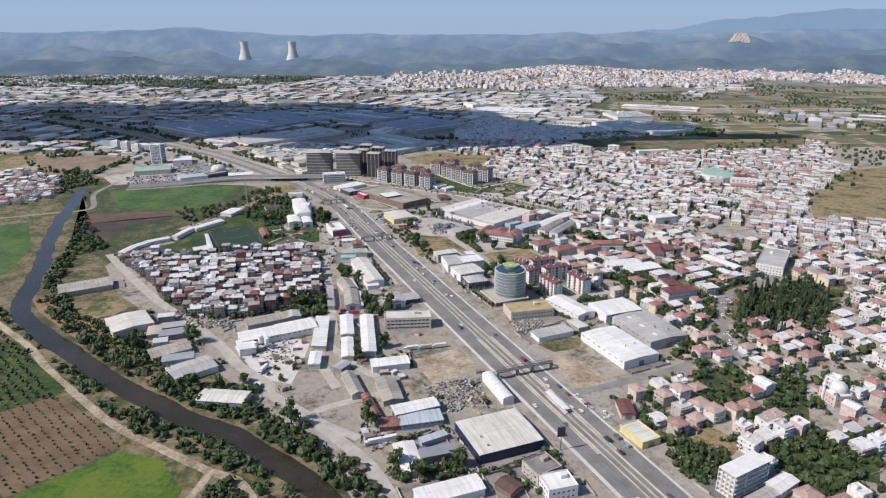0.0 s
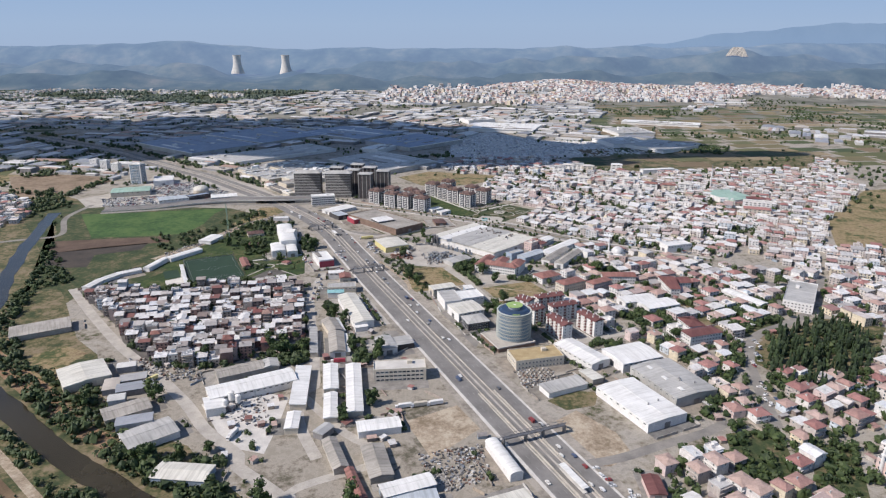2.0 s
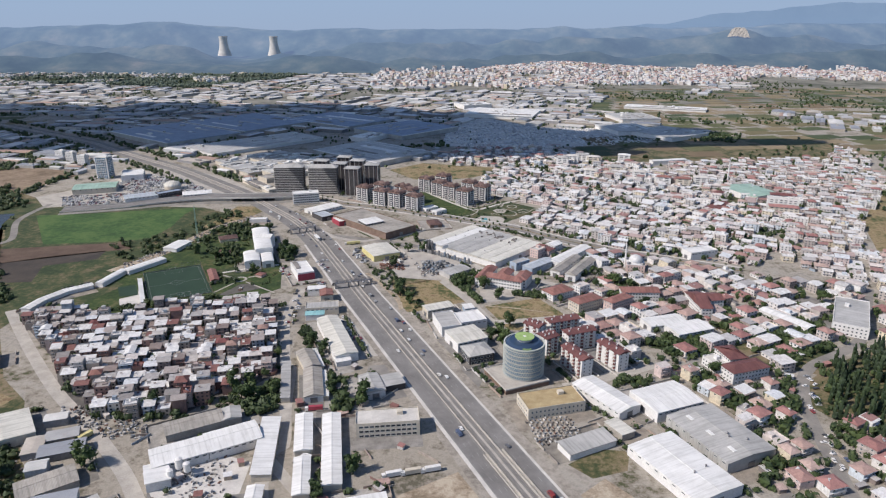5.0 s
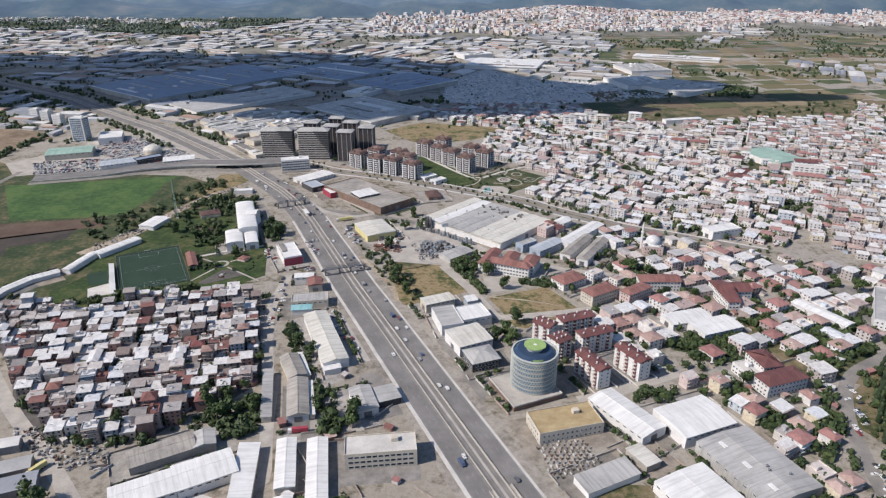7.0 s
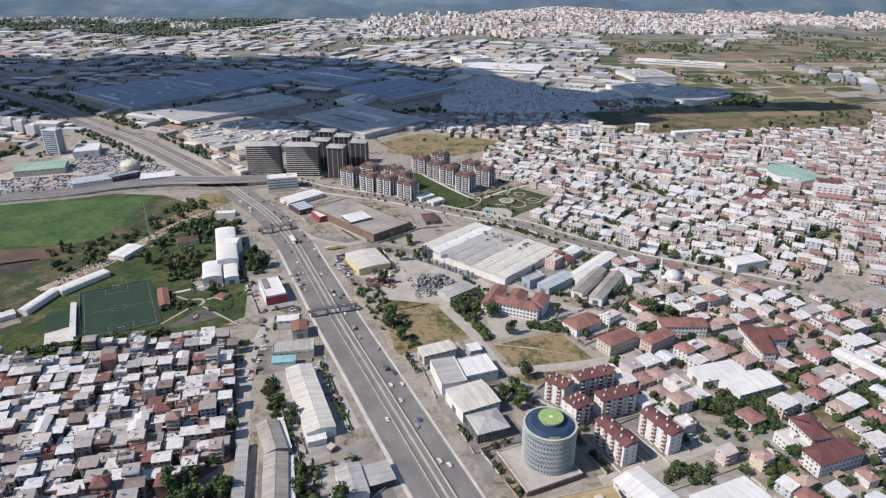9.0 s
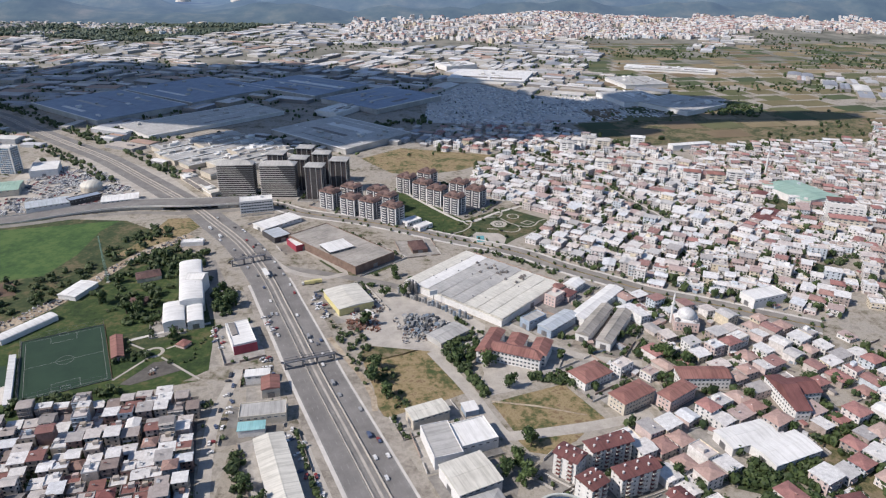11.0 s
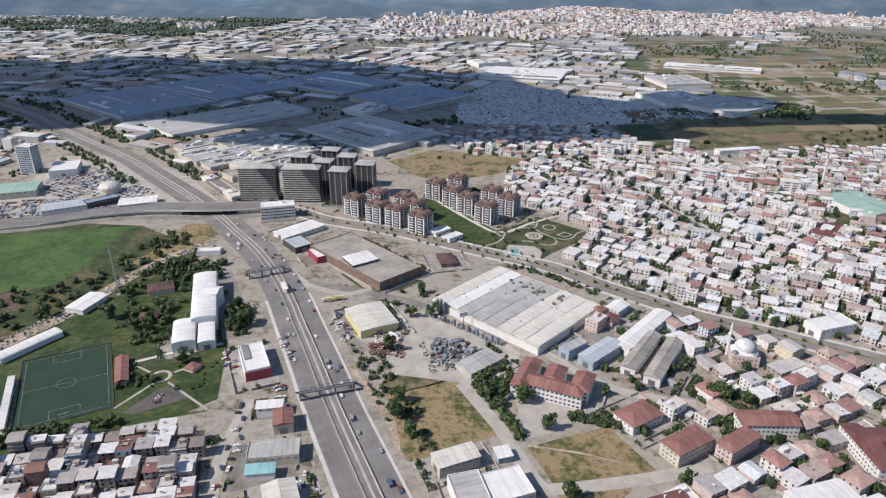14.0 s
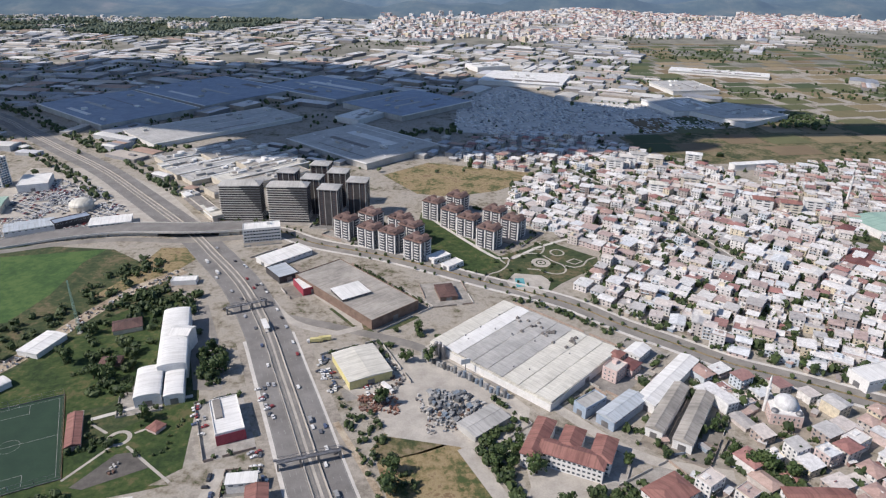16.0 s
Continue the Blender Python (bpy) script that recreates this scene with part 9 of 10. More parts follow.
for x, y in ((-13.6, 573.3), (-49.6, 569.4), (-74.6, 586.3), (-89.8, 646.7), (-99.1, 661.8), (-128.4, 580.4), (-135.8, 577), (-145.8, 588.5), (-135.6, 595.9), (-115.2, 587.5), (-48.6, 498.1), (-100.8, 497.1), (-194.9, 565.6), (-256.7, 573.4), (-328.7, 659.2), (-210.5, 505.1)):
    plant(x, y, 1.4)
for x, y in ((55, 677.9), (61, 665.2), (66.5, 690.9), (56.5, 659.2), (-169.8, 900.2), (-157.1, 880.5), (-166.4, 874.3), (-176.5, 893.7), (-244.5, 869.5), (-238.1, 881.8), (-270.2, 888.7), (-33.2, 780.4), (-43.9, 842.5), (-32.3, 762.3), (-21.8, 745), (50.7, 778.9), (42.9, 798.4), (61.6, 751.9)):
    plant(x, y, 1.4)
for x, y in ((30.9, 816.4), (26.2, 800.7), (37.9, 781.5), (28.5, 786.1), (104.9, 786.2), (114.2, 795.9), (-45.9, 957.9), (-29.1, 891.8), (-56.7, 922.8), (-21.9, 931.3), (-12.6, 891.9), (258.9, 885.7), (166.5, 816.7), (172.2, 796), (225.8, 885.6), (208.1, 892.8), (-166.4, 957.2)):
    plant(x, y, 1.05)
for x, y in ((47.7, 668.5), (55, 674.8), (177, 783.6), (180.5, 776.5), (189.9, 779.7), (196.6, 775.9), (134.1, 785), (-72.1, 884.6), (-60.7, 864.9), (-63.3, 894.4), (-239.7, 932.7), (-232.7, 865.7), (-273.8, 928.2), (-324.4, 892.7), (-191.9, 825.6), (-213.9, 851.6)):
    plant(x, y, 1.3)
for x, y in ((-111.9, 409.4), (-100.7, 385.2), (-65.9, 475.2), (-210.4, 505.6), (-258.3, 495), (-188.8, 428.6), (-181.9, 432.5), (-171, 424.6), (-165.2, 432.5), (-148.7, 440.5), (-27.7, 340.5), (-19.5, 345.8), (-9.1, 348.6), (1.3, 345.8), (9.9, 340.3), (-13.7, 330), (-51, 573.3), (-13.8, 586.7), (-49.2, 381.7)):
    plant(x, y, 1.4)
rng = random.Random(77)
n = 0
while n < 62:
    x, y = rng.uniform(140, 470), rng.uniform(300, 800)
    if inside(x, y, QUARTER_SE) and free(x, y, 3.0, True) and noise.noise((x / 70, y / 70, 3)) > -0.05:
        plant(x, y, rng.uniform(0.7, 1.15))
        n += 1

# shrubs, hedges and far woods
k = Kit()


def shrub(k, x, y, r, h, rng, n=2, mat=0, z0=None, leaves=0):
    """A bush or small tree: dark lumps broken up by leaf clumps."""
    z = rise(x, y) if z0 is None else z0
    for i in range(n):
        a = rng.uniform(0, 6.28)
        blob(k, x + r * 0.45 * math.cos(a), y + r * 0.45 * math.sin(a), z + h * rng.uniform(0.35, 0.6), r * rng.uniform(0.5, 0.75), r * rng.uniform(0.5, 0.75), h * 0.42, rng.random() * 90, mat, 1, 1.0)
    for i in range(leaves):
        d = Vector((rng.gauss(0, 1), rng.gauss(0, 1), rng.gauss(0.2, 0.9))).normalized()
        p = Vector((x, y, z + h * 0.52)) + Vector((d.x * r, d.y * r, d.z * h * 0.5)) * rng.uniform(0.7, 1.1)
        s = r * rng.uniform(0.14, 0.28)
        u = Vector((rng.gauss(0, 1), rng.gauss(0, 1), rng.gauss(0, 1))).normalized()
        v = d.cross(u)
        v = v.normalized() if v.length > 0.01 else Vector((1, 0, 0))
        k.add([tuple(p - v * s - u * s * 0.6), tuple(p + v * s - u * s * 0.5), tuple(p + v * s * 0.6 + u * s), tuple(p - v * s * 0.7 + u * s * 0.9)], [(0, 1, 2, 3)], mat)


rng = random.Random(19)
for poly, num, r0, r1 in ((WEST_BANK, 380, 1.2, 3.8), (EAST_BANK, 470, 1.4, 4.6), (TRACK_LOOP, 70, 1.6, 3.6), (GARDENS_A, 38, 2.0, 4.8), (GARDENS_B, 30, 2.0, 4.6), (GARDENS_C, 40, 2.0, 4.8), (GARDENS_D, 56, 1.8, 4.0), (GARDENS_E, 34, 2.0, 4.4), (GARDENS_F, 50, 1.8, 4.0), ([(-60, 285), (-95, 322), (-160, 366), (-205, 392), (-212, 408), (-165, 384), (-100, 342), (-50, 296)], 120, 2.0, 4.6), ([(-40, 297), (-75, 337), (-130, 383), (-215, 437), (-205, 449), (-120, 398), (-60, 346), (-25, 300)], 150, 2.2, 5.0), ([(-399.7, 924.5), (-332.8, 952.9), (-277.7, 1018.7), (-215, 1000.1), (-173.3, 880.7), (-236.2, 845.8), (-281.2, 882.5), (-333.8, 859)], 130, 2.0, 4.6), ([(-319, 993), (-286.5, 1087.6), (-247.6, 1036.8), (-273.5, 952)], 60, 2.0, 4.5), ([(-691.9, 1232.5), (-614.9, 1133), (-612.3, 1029), (-679.9, 1133.9)], 60, 3, 5),
                       ([(-147.5, 475.6), (-125.1, 457.4), (-84.9, 381.9), (-88.7, 363.3), (-129.7, 424.5)], 40, 1.5, 3.0), (TOWN_PARK, 22, 1.2, 2.6), ([(-262.3, 592), (-196.2, 568.5), (-149.7, 581.1), (-111.2, 587.4), (-104.7, 566.2), (-141, 553.7), (-193.8, 554.9), (-241.5, 566.7)], 14, 1.8, 3.4), ([(-311.3, 877.2), (-282.1, 957.3), (-238.7, 1048.2), (-246.4, 1063.2), (-294.7, 974.7), (-320.7, 890.6)], 30, 1.5, 3.5), ([(-24.1, 931.3), (-13.1, 935.7), (44, 857.7), (60.6, 851.4), (52.6, 848.2), (27, 864.1)], 60, 1.5, 3.2), ([(58.4, 998.3), (105.2, 968.3), (138.8, 932.2), (134.5, 923.7), (98.4, 956.9), (54.7, 985.8)], 46, 1.5, 3.0), ([(-70.4, 840.4), (-47.2, 830.8), (-19.4, 769.3), (-2.1, 731.1), (-7.7, 714.6), (-30.8, 756.7), (-58.4, 807.1)], 60, 1.2, 2.8), ([(23.5, 811), (39.1, 827.5), (48.7, 816.4), (33.3, 768.1), (24.1, 772.5)], 40, 1.6, 3.4), ([(91.7, 759.1), (107.1, 775.3), (122.7, 758.1), (117.2, 751.9)], 20, 1.5, 3.0), ([(-69.2, 957.7), (-42.4, 977.1), (-32, 957.9), (-41.5, 891.7), (-55.3, 906.8)], 30, 1.8, 3.6), ([(-33.3, 345.9), (4.9, 357), (22.1, 345.7), (17.9, 329.9), (-15.2, 325), (-32.1, 330)], 60, 2.0, 4.2), ([(-173.6, 432.5), (-133.9, 440.4), (-125.6, 424.4), (-161.8, 409.6)], 40, 2.0, 4.0)):
    x0, y0, x1, y1 = bounds(poly)
    i = 0
    while i < num:
        x, y = rng.uniform(x0, x1), rng.uniform(y0, y1)
        if inside(x, y, poly):
            i += 1
            if line_distance(x, y, RIVER) > 6.0 and free(x, y, 1.0, True):
                r = rng.uniform(r0, r1)
                shrub(k, x, y, r, r * rng.uniform(1.0, 1.8), rng, 2, 0, None, 22)
for poly, num, r0, r1 in (([(-332.7, 716.3), (-291.4, 726.6), (-241.9, 743.6), (-206.1, 756.2), (-208.1, 762), (-252.2, 753.1), (-299, 735.5), (-339.2, 727.3)], 90, 1.5, 3.4), ([(-134.7, 584.6), (-115.7, 597.9), (-103.5, 560), (-129.6, 556.2)], 34, 2.2, 4.6), ([(-113.4, 693.8), (-85.3, 625.2), (-89.6, 622.3), (-111.9, 672.9)], 26, 2.0, 4.2), ([(-147.4, 746.9), (-140.4, 746.8), (-115, 645.9), (-120.8, 646)], 30, 1.4, 3.0), ([(-77.4, 604.2), (-67.3, 606.7), (-57, 558.6), (-66.5, 558.8)], 26, 2.0, 4.4), ([(-157.3, 653.1), (-139.9, 646.3), (-138, 632.6), (-150.5, 637.1)], 14, 1.8, 3.2), ([(-187.9, 614.2), (-167.5, 616.7), (-158.1, 600.2), (-177.9, 597.9)], 16, 1.8, 3.6), ([(-240.7, 561.1), (-202.2, 558.9), (-177.7, 559.6), (-159, 552.6), (-235.7, 553.7)], 24, 1.6, 3.6), ([(-169.1, 575.6), (-141.1, 584.7), (-129.6, 556.2), (-152.9, 552.6)], 22, 1.6, 3.6),
                       ([(-69, 705.7), (-67, 707.3), (-38.9, 638.4), (-40.6, 635.9)], 18, 0.9, 1.8), ([(-24.4, 613.2), (-22, 614.3), (-10.6, 587.5), (-13, 586.1)], 10, 0.9, 1.8), ([(-284, 1004.9), (-212.5, 982.8), (-198.9, 950.9), (-263.5, 960.3)], 32, 2.4, 5.0), ([(-183.6, 902.5), (-163.1, 904.4), (-150.9, 860.5), (-170.4, 860.3)], 24, 2.2, 4.6), ([(-76.9, 850.5), (-71.7, 850.5), (-27.2, 729.9), (-30.7, 726.6)], 46, 1.2, 3.2), ([(-279.1, 778), (-245.9, 794.7), (-203.8, 806.8), (-201.3, 800.9), (-240.1, 783.7), (-271.2, 765.2)], 70, 1.3, 3.0), ([(-262.6, 898.9), (-242.7, 921.3), (-218.9, 895.2), (-232.7, 855.9)], 26, 1.6, 4.2), ([(-237.8, 815.6), (-182.7, 842.3), (-166.2, 822.6), (-168.9, 792.6), (-224.2, 794.9)], 22, 1.0, 2.2),
                       ([(204.5, 679), (239.4, 674.7), (217.7, 628.1), (187.3, 631.7)], 60, 1.8, 4.2), ([(261.5, 709.8), (357.6, 712.6), (298.4, 620.8), (260.7, 640), (250.2, 674.6)], 120, 1.6, 3.8), ([(171.5, 796.3), (212.4, 765.9), (202.2, 753.2), (164.1, 780.1)], 40, 1.6, 3.6), ([(131, 602.4), (164.4, 601.9), (161.8, 584.7), (131, 585.2)], 22, 1.4, 3.6), ([(199.2, 573.7), (213.9, 578.8), (225.2, 558.3), (208.1, 551.7)], 50, 1.6, 4.0), ([(256.2, 589.7), (272.4, 593.1), (249.1, 551.1), (233.7, 549.7)], 46, 2.0, 4.4), ([(191.5, 597.7), (211.6, 599.5), (209.6, 583.9), (188, 581.7)], 26, 1.6, 3.6),
                       ([(77.2, 761.5), (122.4, 746), (122.6, 751.9), (79.1, 765.9)], 46, 1.6, 3.4), ([(23.1, 812.1), (47.5, 742.2), (40.5, 739.9), (19.2, 794.5)], 60, 1.6, 3.8), ([(173.4, 786.6), (200.1, 761.6), (194.3, 758.7), (166, 779.5)], 50, 1.8, 4.0), ([(212, 885.6), (230.9, 892.3), (220.9, 853.8), (199.6, 846.5)], 34, 1.6, 3.6), ([(110.3, 819.2), (133.2, 825.7), (130.1, 801.3), (108.4, 795.4)], 20, 1.4, 3.2), ([(178.1, 515.3), (228.3, 537.3), (228.3, 488), (188.3, 474.1)], 70, 1.6, 4.0), ([(192.9, 356.3), (256.2, 374.1), (277.1, 356), (249.7, 313.4), (199, 319.3)], 80, 1.8, 4.0), ([(143.6, 368.3), (178.7, 356.3), (173.2, 319.4), (140.7, 319.5)], 70, 1.6, 3.8), ([(262.2, 555.5), (341.8, 577.5), (323.9, 492.5), (237.4, 455.5)], 80, 1.6, 3.8)):
    x0, y0, x1, y1 = bounds(poly)
    i = 0
    while i < num:
        x, y = rng.uniform(x0, x1), rng.uniform(y0, y1)
        if inside(x, y, poly):
            i += 1
            r = rng.uniform(r0, r1)
            if free(x, y, min(1.4, r * 0.5), True):
                shrub(k, x, y, r, r * rng.uniform(1.2, 2.0), rng, 3 if r > 3 else 2, 0, None, int(8 + 6 * r))
for x, y in hedges:
    if free(x, y, 0.8, True):
        r = rng.uniform(1.2, 2.8)
        shrub(k, x, y, r, r * rng.uniform(1.2, 2.0), rng, 2, 0, None, 16)
for quarter, num in ((QUARTER_EAST, 1700), (QUARTER_GAP, 100), (QUARTER_OUTER, 260), (QUARTER_WEST, 230), (QUARTER_SE, 1150), (QUARTER_SHADE, 60), (QUARTER_NE, 120), (QUARTER_VILLAGE, 60)):
    x0, y0, x1, y1 = bounds(quarter)
    i = 0
    while i < num:
        x, y = rng.uniform(x0, x1), rng.uniform(y0, y1)
        if inside(x, y, quarter):
            i += 1
            if free(x, y, 0.3, True):
                r = rng.uniform(1.8, 4.4)
                shrub(k, x, y, r, r * rng.uniform(1.4, 2.2), rng, 2, 0, None, 18)
for off in (-5.8, 5.8):
    for x, y in sides(EAST_LINE, off):
        if rng.random() < 0.7:
            shrub(k, x + rng.uniform(-1, 1), y + rng.uniform(-2, 2), 2.6, 4.6, rng, 2, 0, None, 18)
for off in (-12, 0, 12):
    line = sides(CROSS_LINE, off)
    for i in range(2, len(line)):
        if rng.random() < (0.8 if off == 0 else 0.45):
            shrub(k, *line[i], rng.uniform(1.2, 2.2), rng.uniform(2.5, 4.5), rng)
stuff("shrubs", k, "leaves_far", "garden trees, hedges and river bank shrubs", "shrubs")

k = Kit()
n = 0
while n < 5200:
    y = rng.uniform(1250, 3500)
    x = rng.uniform(-1.0, 0.95) * y
    dens = noise.noise((x / 240, y / 200, 6.1))
    if (x > 200 + 0.2 * y and dens < 0.12) or (x <= 200 + 0.2 * y and dens < 0.02) or (abs(x) < 300 and y < 1500) or not free(x, y, 2.0):
        if rng.random() < 0.97:
            continue
    r = rng.uniform(3, 6.5)
    shrub(k, x, y, r, r * 1.5, rng, 1)
    n += 1
for x, y in belts:
    if free(x, y, 2.0, True):
        r = rng.uniform(2.5, 5.0)
        shrub(k, x, y, r, r * 1.5, rng, 1)
for side in (-1, 1):
    for line in (sides(HIGHWAY, side * 34), sides(HIGHWAY, side * 44)):
        for (xa, ya), (xb, yb) in zip(line, line[1:]):
            if ya > 1230:
                for q in range(2):
                    if rng.random() < 0.62:
                        t = rng.random()
                        r = rng.uniform(2.5, 5.5)
                        x, y = xa + t * (xb - xa) + rng.uniform(-4, 4), ya + t * (yb - ya)
                        if free(x, y, 1.0, True):
                            shrub(k, x, y, r, r * 1.5, rng, 2)
for poly, num in (([(-1059.7, 1660.5), (-829.4, 1535.3), (-648.8, 1428), (-635.4, 1360.8), (-763.3, 1369.9), (-892.9, 1397)], 190), ([(-643.4, 1491), (-540.5, 1560.5), (-432.4, 1489.3), (-350, 1445.6), (-353, 1405.3), (-437.4, 1417.9), (-519.2, 1387.7)], 150), ([(-399.1, 1308.9), (-363.1, 1332.1), (-321.7, 1266.7), (-341.4, 1237.2)], 40), ([(-323, 1416.9), (-122.7, 1533.2), (26.7, 1608.3), (26, 1576.8), (-119.8, 1500.4), (-305.6, 1385.7)], 130), ([(-240.4, 1385.1), (-154.1, 1443.9), (-54.9, 1422.5), (-109.6, 1383.8), (-197, 1347.9)], 50), ([(637.9, 1734.5), (716.2, 1690.3), (664.3, 1593.7), (594.4, 1615.7)], 120), ([(502.9, 1385.8), (615.7, 1408.5), (567.7, 1322.7), (506.7, 1299.4)], 120), ([(-814.6, 1273.3), (-688.7, 1198.9), (-604.9, 1133.2), (-533, 990.7), (-606.3, 1024.1), (-727.6, 1136)], 90), ([(-933.6, 1596.5), (-823.4, 1550.9), (-736.4, 1377), (-794.1, 1370.1)], 130), ([(-668.4, 1138.8), (-640.4, 1208), (-636.4, 1342.9), (-623, 1328.2), (-624.1, 1188.7), (-651.6, 1112.3)], 90), ([(-820.3, 1347.3), (-742.3, 1387.4), (-656.9, 1363.1), (-646.8, 1343.4), (-730.6, 1366.9), (-804.8, 1323.4)], 60)):
    x0, y0, x1, y1 = bounds(poly)
    i = 0
    while i < num:
        x, y = rng.uniform(x0, x1), rng.uniform(y0, y1)
        if inside(x, y, poly):
            i += 1
            if free(x, y, 1.5, True):
                r = rng.uniform(2.5, 5.5)
                shrub(k, x, y, r, r * 1.5, rng, 2)
stuff("far_woods", k, "leaves_far", "scattered trees and hedgerows on the plain", "trees")

k = Kit()
n = 0
while n < 1900:
    y, x = rng.uniform(2850, 3520), rng.uniform(-2700, -300)
    if y > wood_edge(x) and noise.noise((x / 160, y / 120, 3.3)) > -0.12:
        r = rng.uniform(7, 13)
        shrub(k, x, y, r, r * 1.1, rng, 1)
        n += 1
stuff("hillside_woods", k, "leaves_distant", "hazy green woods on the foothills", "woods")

# cypress grove in the cemetery
k = Kit()
GROVE = [(270.9, 562.4), (304.8, 612.5), (356.8, 645), (384.6, 621.9), (361.7, 561.5), (318.1, 518.3), (283.6, 511.2), (264.8, 527.5)]
x0, y0, x1, y1 = bounds(GROVE)
rng = random.Random(4)
n = 0
while n < 210:
    x, y = rng.uniform(x0, x1), rng.uniform(y0, y1)
    if inside(x, y, GROVE):
        n += 1
        h = rng.uniform(9, 17)
        r = h * rng.uniform(0.10, 0.15)
        for j in range(4):
            blob(k, x + rng.uniform(-0.3, 0.3), y + rng.uniform(-0.3, 0.3), h * (0.22 + 0.2 * j), r * (1.1 - 0.2 * j), r * (1.1 - 0.2 * j), h * 0.2, rng.random() * 50, 0, 1, 0.8)
stuff("cypress_grove", k, "cypress_leaves", "dense dark cypress grove in a cemetery", "cypresses")

# orchard rows and crop plants
k = Kit()
x0, y0, x1, y1 = bounds(ORCHARD)
rng = random.Random(2)
u0 = math.radians(-42)
for i in range(-80, 80):
    for j in range(-80, 80):
        x = (x0 + x1) / 2 + i * 5.4 * math.cos(u0) - j * 6.6 * math.sin(u0) + rng.uniform(-0.5, 0.5)
        y = (y0 + y1) / 2 + i * 5.4 * math.sin(u0) + j * 6.6 * math.cos(u0) + rng.uniform(-0.5, 0.5)
        if inside(x, y, ORCHARD) and line_distance(x, y, RIVER) > 20:
            s = 2.3 if y > 415 else 1.25
            shrub(k, x, y, s * rng.uniform(0.7, 1.1), s * 1.4, rng, 1, 0, 0.0)
stuff("orchard_trees", k, "leaves_far", "rows of young orchard trees", "orchard")

# rusty steel heap, stored machines and a row of tanks beside the factory
MAT["rust"] = choice("rust", [(0.22, 0.10, 0.07), (0.30, 0.16, 0.115), (0.16, 0.085, 0.065), (0.36, 0.22, 0.165), (0.26, 0.18, 0.15)], True, 0.85)
MAT["machine_grey"] = choice("machine_grey", [(0.16, 0.17, 0.18), (0.26, 0.27, 0.28), (0.34, 0.35, 0.36), (0.11, 0.115, 0.12), (0.42, 0.42, 0.41), (0.22, 0.27, 0.33)], True, 0.6)
rng = random.Random(63)
k = Kit()
for i in range(150):
    u, v = rng.random(), rng.random()
    x, y = -60 + 26 * u + 4 * v, 850 - 24 * v * (0.6 + 0.4 * u) + 5 * u
    if rng.random() < 0.5:
        a, q = rng.uniform(0, 6.28), rng.uniform(1.5, 4.0)
        k.rod((x, y, 0.3), (x + q * math.cos(a), y + q * math.sin(a), rng.uniform(0.4, 2.6)), rng.uniform(0.12, 0.35), 5)
    else:
        k.solid(x, y, 0.0, rng.uniform(0.8, 3.4), rng.uniform(0.6, 1.8), rng.uniform(0.4, 2.2), 0, rng.uniform(0, 180))
stuff("rusty_heap", k, "rust", "heap of rusty steel frames and beams in the yard", "scrap")
k = Kit()
for i in range(95):
    u, v = rng.random(), rng.random()
    x, y = -12 + 34 * u, 824 + 34 * v - 8 * u
    if not free(x, y, 1.5, True):
        continue
    w = rng.uniform(1.4, 4.2)
    k.solid(x, y, 0.0, w, w * rng.uniform(0.5, 0.9), rng.uniform(1.0, 3.4), 0, 46 + rng.choice((0, 90)) + rng.uniform(-8, 8))
    if i % 3 == 0:
        k.tube(x + 1.5, y + 1, 0, rng.uniform(2.2, 4.5), 0.9, 0.9, 8)
for i in range(16):
    u = i / 15
    x, y = -16 + 54 * u + rng.uniform(-1, 1), 896 - 46 * u + rng.uniform(-1.2, 1.2)
    if free(x, y, 1.4, True):
        k.tube(x, y, 0, rng.uniform(3.0, 7.0), 1.3, 1.3, 10).tube(x + 2.2, y - 1.6, 0, rng.uniform(2.0, 4.0), 1.0, 1.0, 8)
stuff("yard_machines", k, "machine_grey", "grey stored machines, boxes and tanks on concrete", "machinery")

# scrap and stored goods in yards
k = Kit()
rng = random.Random(6)
for poly, num, h in (([(-71.1, 880.8), (-42, 899.2), (-28.3, 874.1), (-35, 851.1), (-59.2, 863.9)], 190, 2.6), ([(-21.6, 851.1), (3.2, 851.2), (32.8, 839.1), (23.8, 816.4), (-11.6, 811)], 200, 2.4), ([(-12.9, 435.7), (27.6, 448), (33.8, 412.4), (5.5, 398.2), (-6.4, 412.6)], 330, 1.8), ([(-262.6, 570.1), (-229.1, 572.6), (-191.9, 554.9), (-185, 531.3), (-208.2, 532), (-234.7, 548.2)], 260, 2.4),
                     ([(-158.3, 515.9), (-124.2, 515.8), (-118.2, 466.2), (-147.5, 475.6)], 140, 1.8), ([(-54, 375.4), (-32.1, 378.4), (-23.8, 363), (-44.6, 354.3)], 70, 2.0), ([(-284, 513.4), (-250.5, 527.5), (-220.1, 476), (-252, 476.2)], 60, 1.5), ([(-225.4, 466.8), (-201.9, 475.9), (-182.1, 457.6), (-197.6, 440.7)], 80, 1.5), ([(-343.3, 856), (-311.8, 904.8), (-289.5, 974.7), (-244.6, 1048.1), (-238.4, 1038), (-283.5, 960.7), (-303.7, 893.5), (-334.6, 841.8)], 260, 2.2)):
    x0, y0, x1, y1 = bounds(poly)
    i = 0
    while i < num:
        x, y = rng.uniform(x0, x1), rng.uniform(y0, y1)
        if inside(x, y, poly):
            i += 1
            k.solid(x, y, 0.0, rng.uniform(0.5, 2.8), rng.uniform(0.4, 1.5), rng.uniform(0.3, h * 0.8), 0, rng.uniform(0, 180))
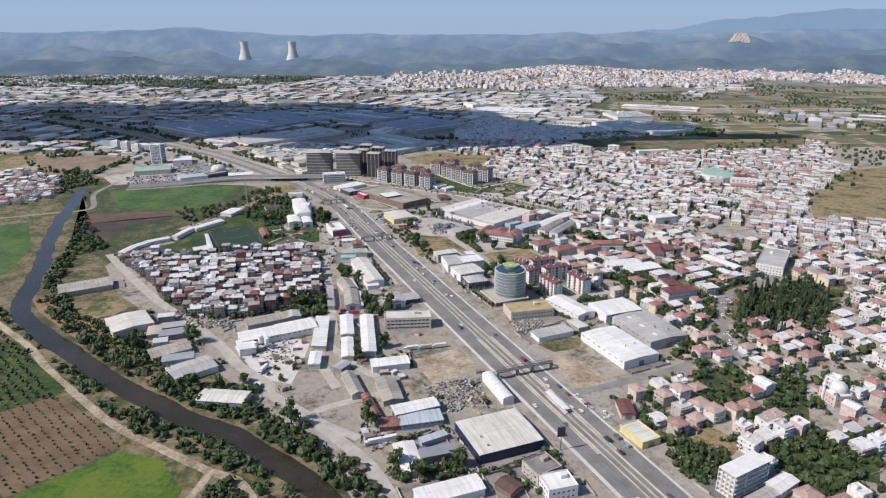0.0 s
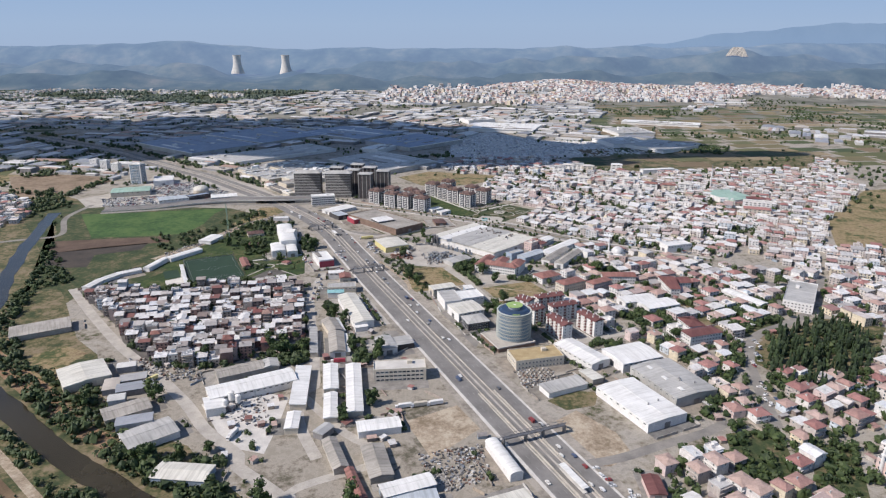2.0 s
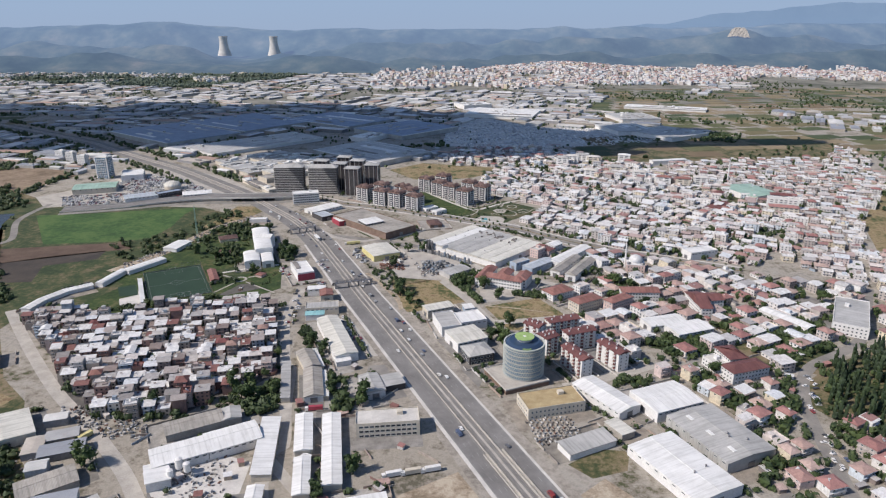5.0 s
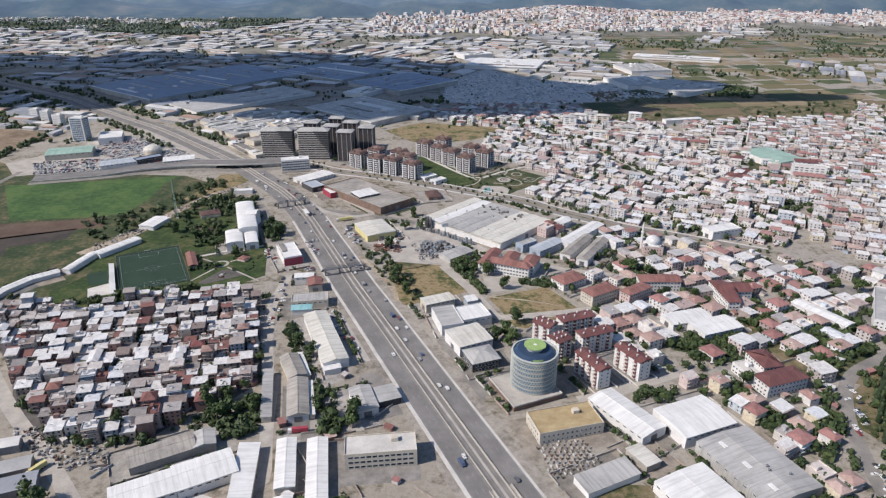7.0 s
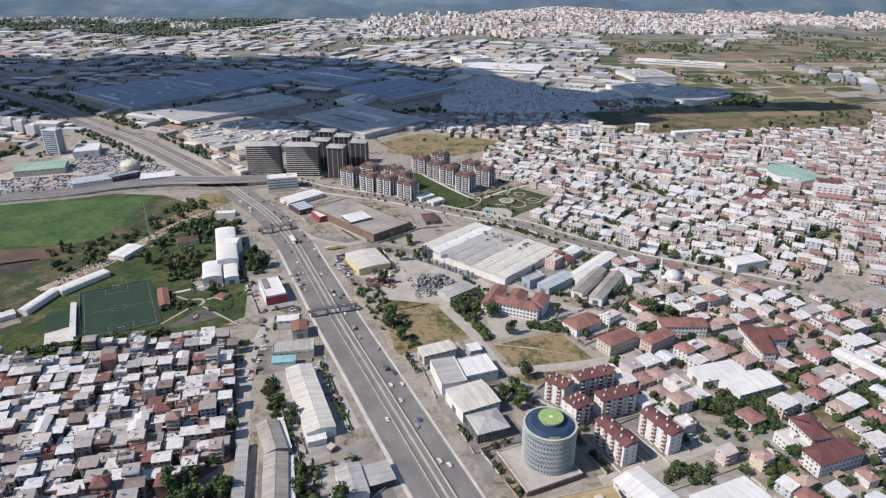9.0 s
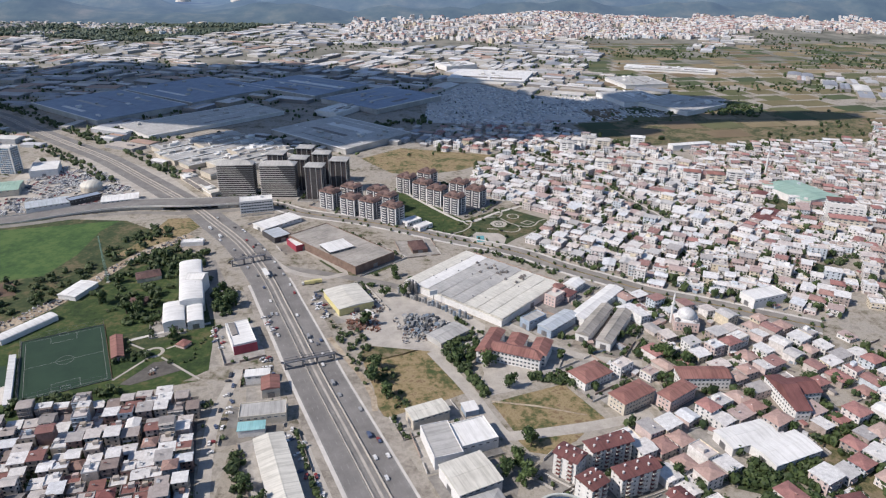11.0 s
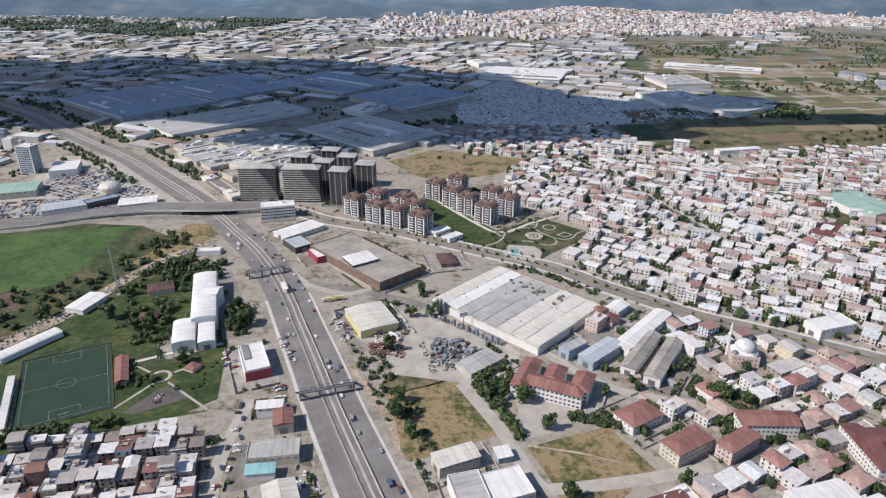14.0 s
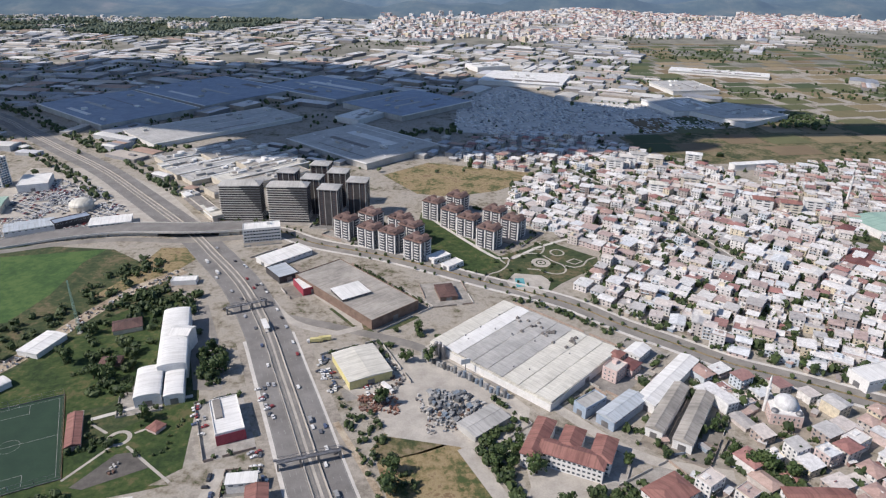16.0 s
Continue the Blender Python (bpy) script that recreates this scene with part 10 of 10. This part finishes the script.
LOTB = [(59.8, 549), (89.2, 554.6), (96.8, 532), (65.6, 518.5)]
x0, y0, x1, y1 = bounds(LOTB)
for i in range(14):
    for j in range(14):
        x, y = x0 + i * 3.4 + (j % 2) * 1.2, y0 + j * 3.0
        if inside(x, y, LOTB):
            k.solid(x, y, 0, 0.5, 2.0, 1.0, 0, 24)
            k.solid(x + 0.9, y + 0.3, 0, 1.6, 0.4, 0.7, 0, 24)
stuff("scrap_heaps", k, "scrap", "heaps of scrap metal, machine parts and stored goods", "scrap")

# ---- masts, signs and lorries ----
e = thing("lattice_mast", -284.2, 930, 0, "tall slender green and white lattice mast", "mast")
k = Kit()
mh = 46.0
for sx, sy in ((-1, -1), (1, -1), (1, 1), (-1, 1)):
    k.rod((sx * 1.0, sy * 1.0, 0), (sx * 0.25, sy * 0.25, mh), 0.12, 4)
for i in range(20):
    z0, z1 = i * mh / 20, (i + 1) * mh / 20
    w0, w1 = 1.0 - 0.75 * z0 / mh, 1.0 - 0.75 * z1 / mh
    for (ax, ay), (bx, by) in (((-1, -1), (1, -1)), ((1, -1), (1, 1)), ((1, 1), (-1, 1)), ((-1, 1), (-1, -1))):
        k.rod((ax * w0, ay * w0, z0), (bx * w1, by * w1, z1), 0.07, 4)
part("lattice", k, "green_sheet", e)
k = Kit()
k.box(0, 0, -0.2, 3.2, 3.2, 0.7)
part("base", k, "concrete", e)


def sign_board(x, y, a, w, h, zb, mat, label):
    e = thing("sign_board", x, y, a, label, "sign")
    k = Kit()
    k.tube(0, 0, 0, zb, 0.35, 0.3, 8)
    part("pole", k, "steel", e)
    k = Kit()
    k.box(0, 0, zb, w, 0.6, h, bottom=True)
    part("board", k, mat, e)


sign_board(13.5, 876.1, 20, 7, 4, 9, "white_wall", "pale roadside billboard on a single pole")
sign_board(75.3, 356.7, 10, 5, 7, 10, "dark_wall", "dark roadside advertising pylon with plain panel")


def lorry(x, y, a, mat, label):
    e = thing("lorry", x, y, a, label, "lorry", "lorries in the yards")
    k = Kit()
    k.box(1.2, 0, 1.1, 9.5, 2.5, 2.7, bottom=True)
    part("cargo_box", k, mat, e)
    k = Kit()
    k.box(-5.0, 0, 0.6, 2.2, 2.4, 2.4, bottom=True)
    part("cab", k, "white_wall", e)
    k = Kit()
    k.box(-6.12, 0, 1.7, 0.06, 2.1, 0.9, bottom=True)
    part("windscreen", k, "pane", e)
    k = Kit()
    k.box(0, 0, 0.7, 11, 0.9, 0.4, bottom=True)
    part("chassis", k, "rubber", e)
    k = Kit()
    k.rod((0, -0.15, 0.5), (0, 0.15, 0.5), 0.5, 10)
    me = k.mesh("wheel", "rubber")
    for wx in (-4.8, 2.6, 4.2):
        for sy in (-1.05, 1.05):
            part("wheel", me, None, e, "", Matrix.Translation((wx, sy, 0)))


for px, py, a, mat in ((-40.1, 857.6, 130, "white_wall"), (-25.2, 492.5, 15, "white_wall"), (-13.9, 494.7, 14, "cream_wall"), (-2.4, 496.8, 14, "white_wall"), (-82.7, 563, 5, "red_wall"), (-43.2, 363.1, 20, "white_wall"), (-34.8, 366, 20, "white_wall"), (-99.6, 917.7, 10, "yellow_wall"), (-93.5, 920.2, 10, "yellow_wall"), (-224.3, 532.4, 60, "yellow_wall"), (-138.3, 457.4, 75, "white_wall")):
    lorry(px, py, a, mat, "parked lorry with a plain box body in a yard")

# ---- far landmarks ----
for px, py, pz in ((-1320.5, 4560, 55.2), (-1003.7, 4560, 54.3)):
    e = thing("cooling_tower", px, py, 0, "pale concrete cooling tower with a waisted shell", "cooling tower", "cooling towers", pz - 4)
    k = Kit()
    prof = [(-6, 44), (14, 38), (35, 31), (60, 26), (80, 24.5), (95, 25.5), (110, 27.5)]
    n = 28
    p = [(r * math.cos(2 * math.pi * i / n), r * math.sin(2 * math.pi * i / n), z) for z, r in prof for i in range(n)]
    k.add(p, [(j * n + i, j * n + (i + 1) % n, (j + 1) * n + (i + 1) % n, (j + 1) * n + i) for j in range(len(prof) - 1) for i in range(n)])
    o = part("shell", k, "pale_concrete", e)
    for q in o.data.polygons:
        q.use_smooth = True
    k = Kit()
    k.tube(0, 0, 109, 111, 27.6, 27.9, n)
    part("rim", k, "concrete", e)
